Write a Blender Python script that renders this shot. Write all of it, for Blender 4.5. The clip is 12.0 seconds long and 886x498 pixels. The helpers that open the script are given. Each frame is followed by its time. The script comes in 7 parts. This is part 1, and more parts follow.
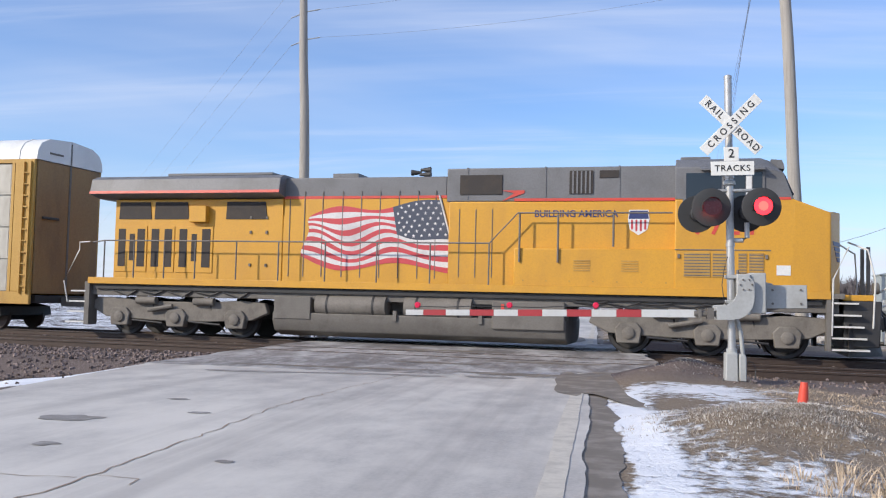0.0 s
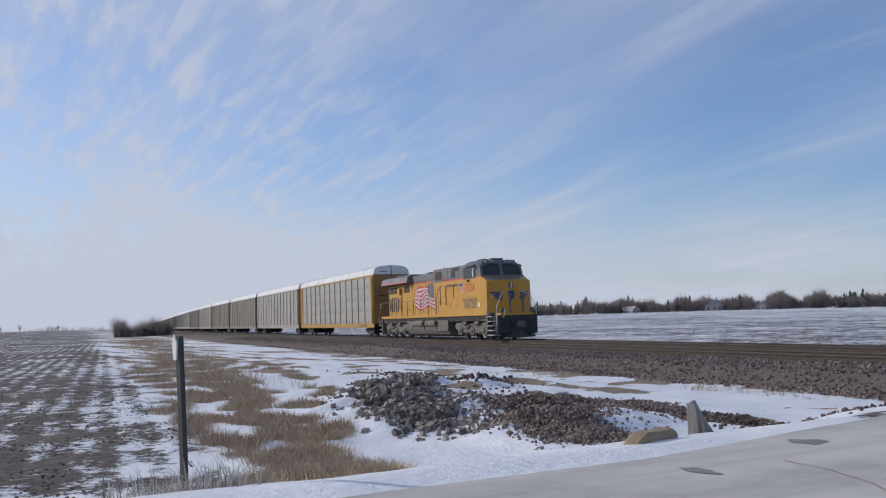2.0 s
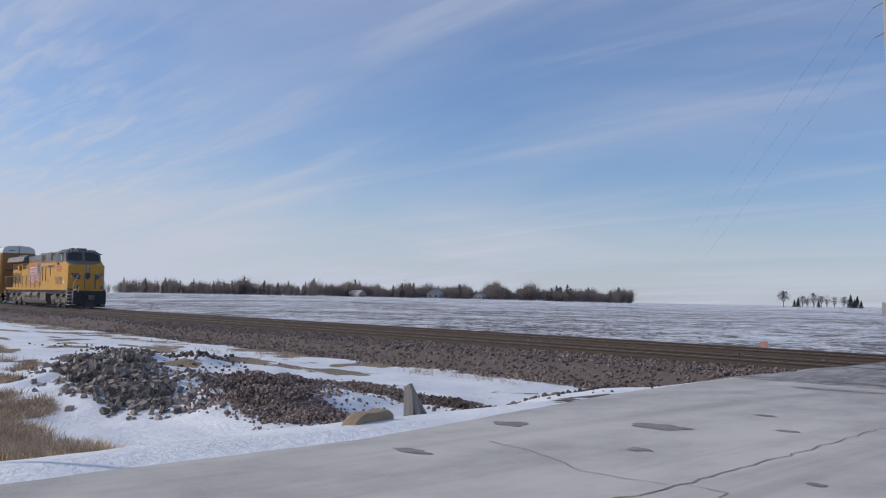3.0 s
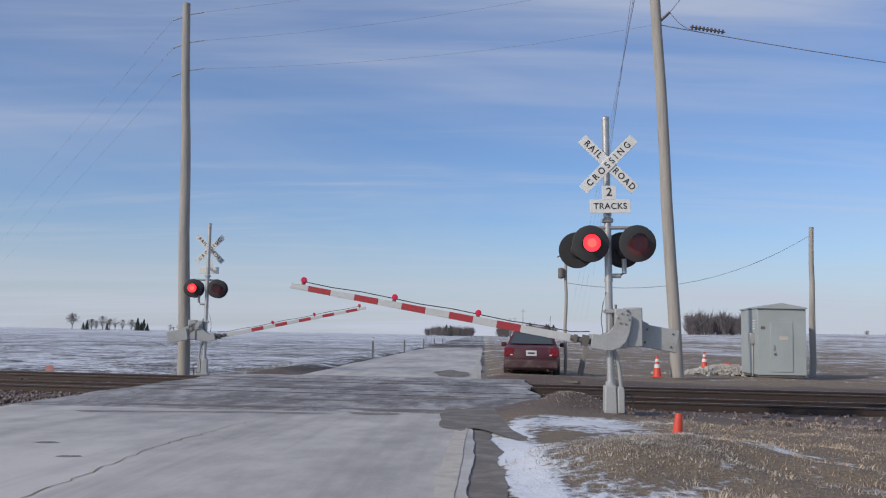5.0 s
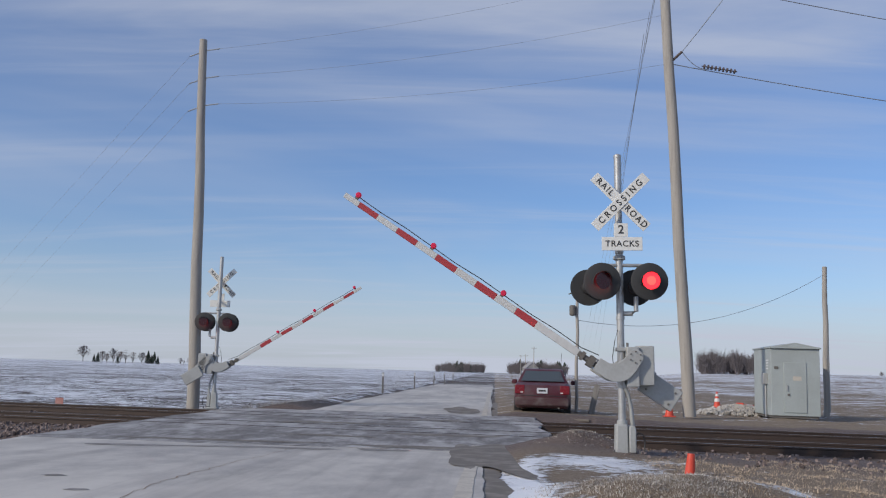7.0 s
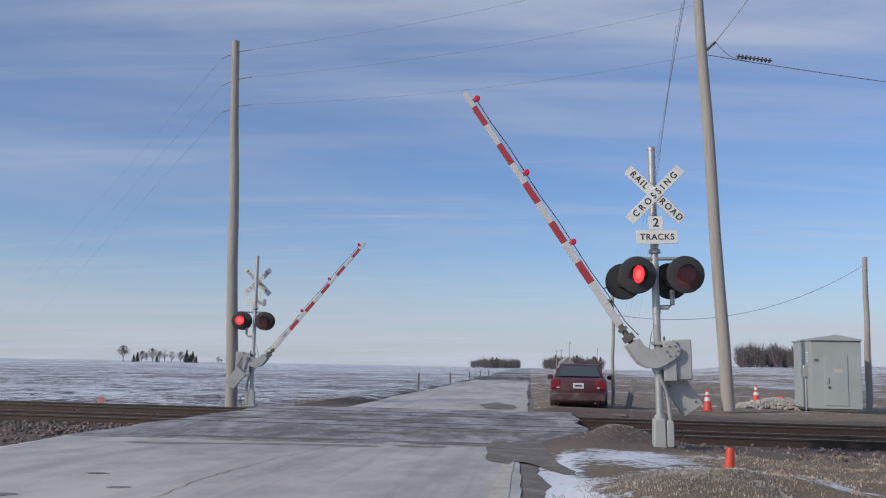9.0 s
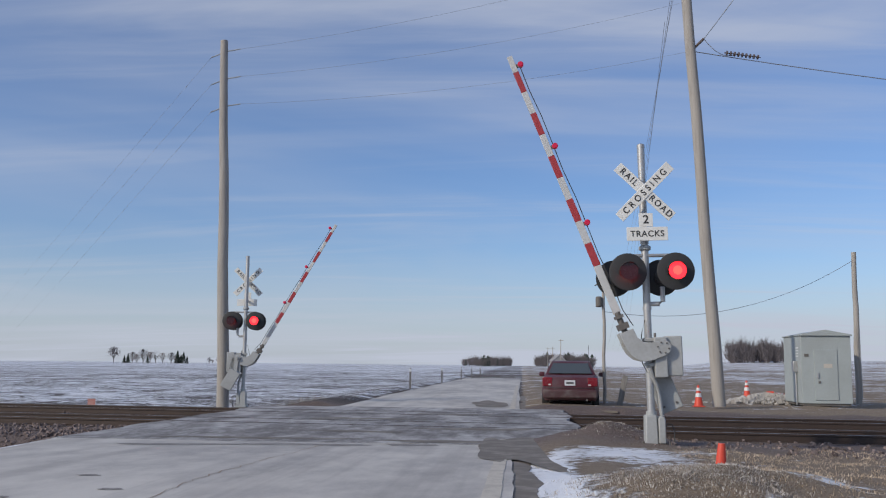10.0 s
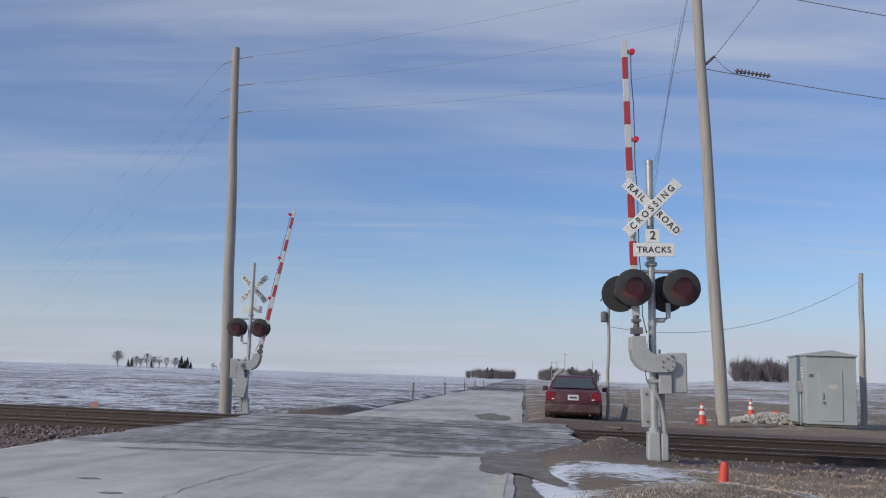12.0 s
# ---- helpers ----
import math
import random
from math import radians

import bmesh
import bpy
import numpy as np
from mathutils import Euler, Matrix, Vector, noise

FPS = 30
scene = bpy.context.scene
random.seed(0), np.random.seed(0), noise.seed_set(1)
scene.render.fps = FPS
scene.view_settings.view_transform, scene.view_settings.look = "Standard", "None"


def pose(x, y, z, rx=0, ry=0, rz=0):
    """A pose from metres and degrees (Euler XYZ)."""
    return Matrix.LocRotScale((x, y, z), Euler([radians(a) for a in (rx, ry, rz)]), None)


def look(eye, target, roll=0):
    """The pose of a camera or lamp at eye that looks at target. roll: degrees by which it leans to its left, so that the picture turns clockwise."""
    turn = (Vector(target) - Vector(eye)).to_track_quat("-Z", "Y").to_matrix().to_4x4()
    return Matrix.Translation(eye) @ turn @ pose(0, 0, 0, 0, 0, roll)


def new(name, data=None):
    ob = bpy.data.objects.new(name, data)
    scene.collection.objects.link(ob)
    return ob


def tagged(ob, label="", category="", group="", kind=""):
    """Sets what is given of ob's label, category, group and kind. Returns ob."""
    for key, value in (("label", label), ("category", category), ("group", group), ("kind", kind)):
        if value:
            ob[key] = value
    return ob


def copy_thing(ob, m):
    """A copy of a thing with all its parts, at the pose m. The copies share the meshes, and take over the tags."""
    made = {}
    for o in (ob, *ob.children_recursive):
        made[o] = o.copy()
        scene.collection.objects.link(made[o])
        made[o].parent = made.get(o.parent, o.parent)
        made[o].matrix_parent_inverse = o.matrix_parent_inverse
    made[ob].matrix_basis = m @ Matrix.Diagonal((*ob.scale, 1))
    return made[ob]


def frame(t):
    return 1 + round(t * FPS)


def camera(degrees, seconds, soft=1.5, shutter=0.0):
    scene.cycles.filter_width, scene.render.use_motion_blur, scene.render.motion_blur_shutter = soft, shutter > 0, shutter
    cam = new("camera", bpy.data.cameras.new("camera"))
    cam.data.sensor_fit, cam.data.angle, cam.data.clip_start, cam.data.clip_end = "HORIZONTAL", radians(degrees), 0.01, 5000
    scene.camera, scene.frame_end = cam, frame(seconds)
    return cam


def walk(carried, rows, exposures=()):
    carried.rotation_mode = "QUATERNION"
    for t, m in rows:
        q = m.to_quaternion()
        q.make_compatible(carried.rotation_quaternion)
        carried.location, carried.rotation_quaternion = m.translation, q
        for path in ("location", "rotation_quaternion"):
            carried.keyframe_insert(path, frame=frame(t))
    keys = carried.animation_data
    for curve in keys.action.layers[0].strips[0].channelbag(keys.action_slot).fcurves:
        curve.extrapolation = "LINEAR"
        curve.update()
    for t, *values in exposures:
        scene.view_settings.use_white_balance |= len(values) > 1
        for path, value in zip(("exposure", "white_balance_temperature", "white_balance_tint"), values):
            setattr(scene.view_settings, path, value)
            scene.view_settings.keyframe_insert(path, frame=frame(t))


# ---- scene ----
H = 1.2                                   # eye height over the road
CAM_ROWS = (
    (0, 9.72, 3.02, -1.38), (0.2, 15.46, 3.26, -1.30), (0.5, 24.90, 3.70, -0.19),
    (0.8, 35.75, 4.26, 1.99), (1, 42.33, 4.77, 2.54), (1.5, 58.25, 5.39, 2.50),
    (2, 61.86, 4.40, 1.65), (2.5, 65.40, 3.52, 0.85), (2.8, 55.92, 2.94, -0.80),
    (3, 44.92, 3.14, -1.08), (3.2, 34.11, 3.15, -1.22), (3.5, 17.17, 3.25, -1.40),
    (3.7, 10.40, 3.50, -1.07), (5.3, 2.42, 5.82, -0.95), (5.5, 3.02, 6.16, -0.20),
    (6, 3.04, 6.93, 0.44), (6.5, 3.35, 7.22, 0.45), (7, 3.20, 7.60, -1.67),
    (7.2, 3.28, 7.69, -1.80), (8.8, 5.40, 7.27, -0.95), (9, 5.40, 7.31, -1.09),
    (9.5, 5.03, 7.19, -1.46), (10, 4.88, 7.22, -0.57), (10.5, 5.17, 6.78, -1.86),
    (11, 5.05, 6.95, -2.26), (11.5, 5.01, 7.25, -1.63), (12, 5.09, 7.92, -1.93),
)
cam = camera(51.65, 12.0, soft=1.15)
walk(cam, [(t, pose(0, 0, H, 90 + p, r, y)) for t, y, p, r in CAM_ROWS],
     exposures=((0.0, 0.50), (0.5, 0.40), (1.1, 0.05), (1.6, -0.12), (3.2, -0.14), (12.0, -0.19)))

# ---- world and sun ----
SUN_AZ, SUN_EL = 128.0, 27.0              # degrees left of the road's direction, above the horizon


def sky():
    w = bpy.data.worlds.new("sky")
    scene.world = w
    w.use_nodes = True
    nt = w.node_tree
    nt.nodes.clear()
    N, L = nt.nodes.new, nt.links.new
    out, bg = N("ShaderNodeOutputWorld"), N("ShaderNodeBackground")
    tex = N("ShaderNodeTexSky")
    tex.sky_type, tex.sun_disc = "NISHITA", False
    tex.sun_elevation, tex.sun_rotation = radians(SUN_EL), radians(-SUN_AZ)
    tex.air_density, tex.dust_density, tex.ozone_density = 1.0, 0.6, 2.0
    geo = N("ShaderNodeTexCoord")
    sep = N("ShaderNodeSeparateXYZ")
    L(geo.outputs["Generated"], sep.inputs[0])
    zc = N("ShaderNodeMath"); zc.operation = "MAXIMUM"; zc.inputs[1].default_value = 0.0
    L(sep.outputs["Z"], zc.inputs[0])
    za = N("ShaderNodeMath"); za.operation = "ADD"; za.inputs[1].default_value = 0.10
    L(zc.outputs[0], za.inputs[0])
    div = N("ShaderNodeVectorMath"); div.operation = "DIVIDE"
    comb = N("ShaderNodeCombineXYZ")
    for k in range(3):
        L(za.outputs[0], comb.inputs[k])
    L(geo.outputs["Generated"], div.inputs[0]); L(comb.outputs[0], div.inputs[1])

    def layer(scale, rot, stretch, detail, lo, hi, dist):
        mp = N("ShaderNodeMapping")
        mp.inputs["Rotation"].default_value = (0, 0, radians(rot))
        mp.inputs["Scale"].default_value = (stretch[0], stretch[1], 0.0)
        L(div.outputs[0], mp.inputs[0])
        n = N("ShaderNodeTexNoise")
        n.inputs["Scale"].default_value, n.inputs["Detail"].default_value = scale, detail
        n.inputs["Roughness"].default_value, n.inputs["Distortion"].default_value = 0.55, dist
        L(mp.outputs[0], n.inputs["Vector"])
        r = N("ShaderNodeMapRange")
        r.interpolation_type = "SMOOTHSTEP"
        r.inputs["From Min"].default_value, r.inputs["From Max"].default_value = lo, hi
        L(n.outputs["Fac"], r.inputs["Value"])
        return r.outputs["Result"]

    def op(kind, a, b):
        m = N("ShaderNodeMath"); m.operation = kind; m.use_clamp = True
        for k, v in enumerate((a, b)):
            if isinstance(v, float):
                m.inputs[k].default_value = v
            else:
                L(v, m.inputs[k])
        return m.outputs[0]
    streaks = layer(0.55, 35, (0.35, 1.6), 6, 0.44, 0.78, 0.6)
    veil = layer(0.33, -20, (0.8, 1.1), 4, 0.38, 0.75, 0.9)
    ripple = layer(6.5, 62, (0.45, 2.3), 4, 0.40, 0.74, 0.5)
    # rippled high cloud lies over the west
    west = N("ShaderNodeMapRange"); west.interpolation_type = "SMOOTHSTEP"
    west.inputs["From Min"].default_value, west.inputs["From Max"].default_value = 0.80, 0.96
    neg = op("MULTIPLY", sep.outputs["X"], -1.0)
    L(neg, west.inputs["Value"])
    ripple = op("MULTIPLY", ripple, west.outputs["Result"])
    cloud = op("ADD", op("MULTIPLY", streaks, 0.36), op("MULTIPLY", veil, 0.38))
    cloud = op("ADD", cloud, op("MULTIPLY", ripple, 0.44))
    glow = N("ShaderNodeMapRange"); glow.interpolation_type = "SMOOTHSTEP"
    glow.inputs["From Min"].default_value, glow.inputs["From Max"].default_value = 0.55, 1.0
    L(neg, glow.inputs["Value"])
    low = N("ShaderNodeMapRange"); low.interpolation_type = "SMOOTHSTEP"
    low.inputs["From Min"].default_value, low.inputs["From Max"].default_value = 0.30, 0.04
    L(sep.outputs["Z"], low.inputs["Value"])
    cloud = op("ADD", cloud, op("MULTIPLY", op("MULTIPLY", glow.outputs["Result"], low.outputs["Result"]), 0.34))
    hz = N("ShaderNodeMapRange"); hz.interpolation_type = "SMOOTHSTEP"
    hz.inputs["From Min"].default_value, hz.inputs["From Max"].default_value = 0.15, 0.0
    L(sep.outputs["Z"], hz.inputs["Value"])
    cloud = op("ADD", cloud, op("MULTIPLY", hz.outputs["Result"], 0.66))
    high = N("ShaderNodeMapRange"); high.interpolation_type = "SMOOTHSTEP"
    high.inputs["From Min"].default_value, high.inputs["From Max"].default_value = 0.16, 0.42
    L(sep.outputs["Z"], high.inputs["Value"])
    wisps = layer(1.3, 28, (0.3, 1.5), 7, 0.40, 0.70, 0.8)
    cloud = op("ADD", cloud, op("MULTIPLY", high.outputs["Result"], op("ADD", op("MULTIPLY", wisps, 0.32), 0.12)))
    bars = layer(0.8, 14, (0.3, 2.0), 7, 0.50, 0.76, 1.6)
    cloud = op("ADD", cloud, op("MULTIPLY", bars, 0.30))
    tint = N("ShaderNodeMix"); tint.data_type = "RGBA"; tint.blend_type = "MULTIPLY"
    tint.inputs[0].default_value = 1.0
    tint.inputs[7].default_value = SKY_TINT
    L(tex.outputs[0], tint.inputs[6])
    mix = N("ShaderNodeMix"); mix.data_type = "RGBA"
    mix.inputs[7].default_value = CLOUD
    L(cloud, mix.inputs[0]); L(tint.outputs[2], mix.inputs[6])
    L(mix.outputs[2], bg.inputs[0])
    bg.inputs[1].default_value = 0.10
    L(bg.outputs[0], out.inputs[0])


SKY_TINT = (0.84, 1.02, 1.36, 1)
CLOUD = (5.75, 6.2, 7.35, 1)
sky()
sun = bpy.data.lights.new("sun", "SUN")
sun.energy, sun.angle, sun.color = 2.65, radians(1.5), (1.0, 0.90, 0.77)
sun_dir = Vector((-math.sin(radians(SUN_AZ)) * math.cos(radians(SUN_EL)), math.cos(radians(SUN_AZ)) * math.cos(radians(SUN_EL)), math.sin(radians(SUN_EL))))
new("sun", sun).matrix_world = look(sun_dir * 50, (0, 0, 0))

# ---- materials ----


class Mat:
    """A node material: a Principled shader and short ways to feed it."""

    def __init__(self, name, rough=0.6, metal=0.0):
        self.m = bpy.data.materials.new(name)
        self.m.use_nodes = True
        self.nt = self.m.node_tree
        self.b = self.nt.nodes["Principled BSDF"]
        self.b.inputs["Roughness"].default_value, self.b.inputs["Metallic"].default_value = rough, metal
        self.tc = self.N("ShaderNodeTexCoord")
        self.bumped = None

    def N(self, kind):
        return self.nt.nodes.new("ShaderNode" + kind if not kind.startswith("Shader") else kind)

    def L(self, a, b):
        self.nt.links.new(a, b)

    def noise(self, scale, detail=4, stretch=(1, 1, 1), rot=0, rough=0.6, kind="TexNoise", dist=0.0):
        mp = self.N("Mapping")
        mp.inputs["Scale"].default_value = stretch
        mp.inputs["Rotation"].default_value = (0, 0, radians(rot))
        self.L(self.tc.outputs["Object"], mp.inputs[0])
        n = self.N(kind)
        n.inputs["Scale"].default_value = scale
        self.L(mp.outputs[0], n.inputs["Vector"])
        if kind == "TexNoise":
            n.inputs["Detail"].default_value, n.inputs["Roughness"].default_value, n.inputs["Distortion"].default_value = detail, rough, dist
            return n.outputs["Fac"]
        return n.outputs[0]

    def ramp(self, v, lo, hi, a=0.0, b=1.0):
        r = self.N("MapRange")
        r.interpolation_type = "SMOOTHSTEP"
        for k, x in (("From Min", lo), ("From Max", hi), ("To Min", a), ("To Max", b)):
            r.inputs[k].default_value = x
        self.L(v, r.inputs["Value"])
        return r.outputs["Result"]

    def math(self, kind, a, b=0.0, clamp=False):
        m = self.N("Math")
        m.operation, m.use_clamp = kind, clamp
        for k, v in enumerate((a, b)):
            if isinstance(v, (int, float)):
                m.inputs[k].default_value = v
            else:
                self.L(v, m.inputs[k])
        return m.outputs[0]

    def mix(self, f, a, b):
        m = self.N("Mix")
        m.data_type = "RGBA"
        for k, v in ((0, f), (6, a), (7, b)):
            if isinstance(v, (int, float)):
                m.inputs[k].default_value = v
            elif isinstance(v, tuple):
                m.inputs[k].default_value = (*v[:3], 1)
            else:
                self.L(v, m.inputs[k])
        return m.outputs[2]

    def attr(self, name):
        a = self.N("Attribute")
        a.attribute_name = name
        return a.outputs["Fac"]

    def random(self):
        return self.N("ObjectInfo").outputs["Random"]

    def island(self):
        return self.N("NewGeometry").outputs["Random Per Island"]

    def color(self, c):
        if isinstance(c, tuple):
            self.b.inputs["Base Color"].default_value = (*c[:3], 1)
        else:
            self.L(c, self.b.inputs["Base Color"])
        return self

    def rough(self, v):
        self.L(v, self.b.inputs["Roughness"])
        return self

    def bump(self, v, strength=0.3, dist=0.02):
        b = self.N("Bump")
        b.inputs["Strength"].default_value, b.inputs["Distance"].default_value = strength, dist
        self.L(v, b.inputs["Height"])
        if self.bumped:
            self.L(self.bumped, b.inputs["Normal"])
        self.bumped = b.outputs[0]
        self.L(self.bumped, self.b.inputs["Normal"])
        return self


def worn(name, base, dirt, scale=1.2, amount=0.5, rough=0.5, metal=0.0, streak=(1, 1, 1), fine=25.0, bump=0.08):
    """A painted or plain surface with broad soiling and a fine grain."""
    m = Mat(name, rough, metal)
    broad = m.ramp(m.noise(scale, 6, streak), 0.42, 0.72)
    grain = m.noise(fine, 4)
    c = m.mix(m.math("MULTIPLY", broad, amount), base, dirt)
    c = m.mix(m.ramp(grain, 0.35, 0.75, 0.0, 0.25), c, dirt)
    m.color(c)
    m.rough(m.ramp(grain, 0.2, 0.8, rough - 0.08, min(1, rough + 0.15)))
    m.bump(grain, bump, 0.01)
    return m.m


def glow(name, color, strength):
    m = Mat(name, 0.3)
    m.color(color)
    m.b.inputs["Emission Color"].default_value = (*color, 1)
    m.b.inputs["Emission Strength"].default_value = strength
    return m.m


def snow_soil(name, soil_a, soil_b, lo, hi, scale=0.9, rows=False, fine=9.0):
    """Thin blown snow over soil; rows: furrows of a ploughed field hold the snow."""
    m = Mat(name, 0.85)
    big = m.noise(0.06, 4)
    mid = m.noise(scale, 6, rough=0.62)
    small = m.noise(fine, 5, rough=0.65)
    s = m.math("ADD", m.math("MULTIPLY", mid, 0.62), m.math("MULTIPLY", small, 0.38))
    s = m.math("ADD", s, m.math("MULTIPLY", m.math("SUBTRACT", big, 0.5), 0.55))
    if rows:
        w = m.N("TexWave")
        mp = m.N("Mapping")
        mp.inputs["Rotation"].default_value = (0, 0, radians(rows))
        m.L(m.tc.outputs["Object"], mp.inputs[0])
        m.L(mp.outputs[0], w.inputs["Vector"])
        w.wave_type, w.bands_direction = "BANDS", "Y"
        w.inputs["Scale"].default_value, w.inputs["Distortion"].default_value = 0.41, 1.2
        w.inputs["Detail"].default_value, w.inputs["Detail Scale"].default_value = 2.0, 1.5
        s = m.math("ADD", s, m.math("MULTIPLY", m.math("SUBTRACT", w.outputs[0], 0.5), 0.20))
    f = m.ramp(s, lo, hi)
    soil = m.mix(m.ramp(small, 0.3, 0.7), soil_a, soil_b)
    snow = m.mix(m.ramp(mid, 0.3, 0.7), (0.74, 0.77, 0.83), (0.86, 0.88, 0.91))
    m.color(m.mix(f, soil, snow))
    m.rough(m.ramp(f, 0, 1, 0.95, 0.55))
    m.bump(small, 0.5, 0.05)
    m.bump(f, 0.5, 0.06)
    return m.m


def ground_material():
    """One sheet of ground: what covers it is told by three layers of the mesh."""
    m = Mat("winter_ground", 0.9)
    big, mid = m.noise(0.05, 4), m.noise(0.8, 6, rough=0.62)
    small = m.noise(7.0, 5, rough=0.65)
    tiny = m.noise(38.0, 3)
    w = m.N("TexWave")
    mp = m.N("Mapping")
    mp.inputs["Rotation"].default_value = (0, 0, radians(8.0))
    m.L(m.tc.outputs["Object"], mp.inputs[0])
    m.L(mp.outputs[0], w.inputs["Vector"])
    w.wave_type, w.bands_direction = "BANDS", "Y"
    w.inputs["Scale"].default_value, w.inputs["Distortion"].default_value = 0.46, 3.2
    w.inputs["Detail"].default_value, w.inputs["Detail Scale"].default_value = 3.0, 1.2
    snow_in = m.attr("snow")
    field = m.attr("field")
    grass = m.attr("grass")
    stone = m.attr("stone")
    s = m.math("ADD", m.math("MULTIPLY", mid, 0.5), m.math("MULTIPLY", small, 0.5))
    s = m.math("ADD", s, m.math("MULTIPLY", m.math("SUBTRACT", big, 0.5), 0.35))
    s = m.math("ADD", s, m.math("MULTIPLY", m.math("MULTIPLY", m.math("SUBTRACT", w.outputs[0], 0.5), 0.11), field))
    crumb = m.noise(2.3, 9, rough=0.8)
    s = m.math("ADD", s, m.math("MULTIPLY", m.math("MULTIPLY", m.math("SUBTRACT", crumb, 0.5), 0.75), field))
    far = m.noise(0.16, 9, (0.55, 1.0, 1), rot=6, rough=0.78)
    s = m.math("ADD", s, m.math("MULTIPLY", m.math("SUBTRACT", far, 0.5), m.attr("far")))
    s = m.math("ADD", s, m.math("SUBTRACT", snow_in, 0.5))
    f = m.ramp(s, 0.46, 0.575)
    soil = m.mix(m.ramp(small, 0.3, 0.7), (0.055, 0.043, 0.038), (0.13, 0.105, 0.09))
    straw = m.mix(m.ramp(tiny, 0.3, 0.7), (0.16, 0.115, 0.075), (0.34, 0.27, 0.19))
    rock = m.mix(m.ramp(tiny, 0.35, 0.7), (0.080, 0.060, 0.054), (0.20, 0.158, 0.142))
    base = m.mix(grass, soil, straw)
    base = m.mix(stone, base, rock)
    snow = m.mix(m.ramp(mid, 0.3, 0.7), (0.72, 0.745, 0.79), (0.85, 0.865, 0.89))
    m.color(m.mix(f, base, snow))
    m.rough(m.ramp(f, 0, 1, 0.95, 0.6))
    m.bump(small, 0.6, 0.06)
    m.bump(f, 0.6, 0.05)
    m.bump(tiny, 0.4, 0.02)
    return m.m


def road_material():
    m = Mat("salted_concrete", 0.8)
    broad = m.noise(0.28, 5, (1.0, 0.35, 1))
    mid = m.noise(1.6, 6, (1, 0.55, 1), rough=0.65)
    fine = m.noise(30, 4)
    f = m.math("ADD", m.math("MULTIPLY", broad, 0.6), m.math("MULTIPLY", mid, 0.4))
    dust = m.ramp(f, 0.36, 0.62)
    con = m.mix(m.ramp(fine, 0.3, 0.7), (0.30, 0.285, 0.27), (0.42, 0.40, 0.38))
    c = m.mix(dust, con, (0.60, 0.570, 0.520))
    lanes = m.ramp(m.noise(0.85, 5, (1.0, 0.035, 1), rough=0.7), 0.50, 0.68)
    c = m.mix(m.math("MULTIPLY", lanes, 0.42), c, (0.27, 0.25, 0.235))
    wet = m.ramp(m.noise(0.75, 6, (1, 0.22, 1), rough=0.6), 0.63, 0.72)
    c = m.mix(m.math("MULTIPLY", wet, 0.45), c, (0.20, 0.185, 0.17))
    m.color(c)
    m.rough(m.ramp(fine, 0.2, 0.8, 0.6, 0.95))
    m.bump(fine, 0.15, 0.01)
    m.bump(mid, 0.15, 0.02)
    return m.m


def crossing_material():
    m = Mat("worn_crossing_asphalt", 0.8)
    mid = m.math("ADD", m.math("MULTIPLY", m.noise(0.75, 6, (1.0, 0.32, 1), rough=0.68), 0.6), m.math("MULTIPLY", m.noise(2.6, 6, (1.0, 0.36, 1), rough=0.7, dist=0.8), 0.4))
    fine = m.noise(28, 4)
    dust = m.ramp(mid, 0.40, 0.64)
    c = m.mix(m.ramp(fine, 0.3, 0.7), (0.11, 0.10, 0.095), (0.20, 0.185, 0.175))
    m.color(m.mix(m.math("MULTIPLY", dust, 0.8), c, (0.56, 0.55, 0.54)))
    m.bump(fine, 0.25, 0.015)
    return m.m


def galvanised(name, a, b):
    m = Mat(name, 0.5, 0.25)
    n = m.noise(1.1, 6, (1, 1, 0.5))
    g = m.noise(16, 4)
    r = m.math("MULTIPLY", m.math("SUBTRACT", m.random(), 0.5), 0.35)
    m.color(m.mix(m.math("ADD", m.ramp(n, 0.35, 0.7), r, True), a, b))
    m.bump(g, 0.06, 0.01)
    return m.m


def glass(name, tint=(0.02, 0.025, 0.03)):
    m = Mat(name, 0.08)
    m.color(tint)
    m.b.inputs["Specular IOR Level"].default_value = 0.6
    return m.m


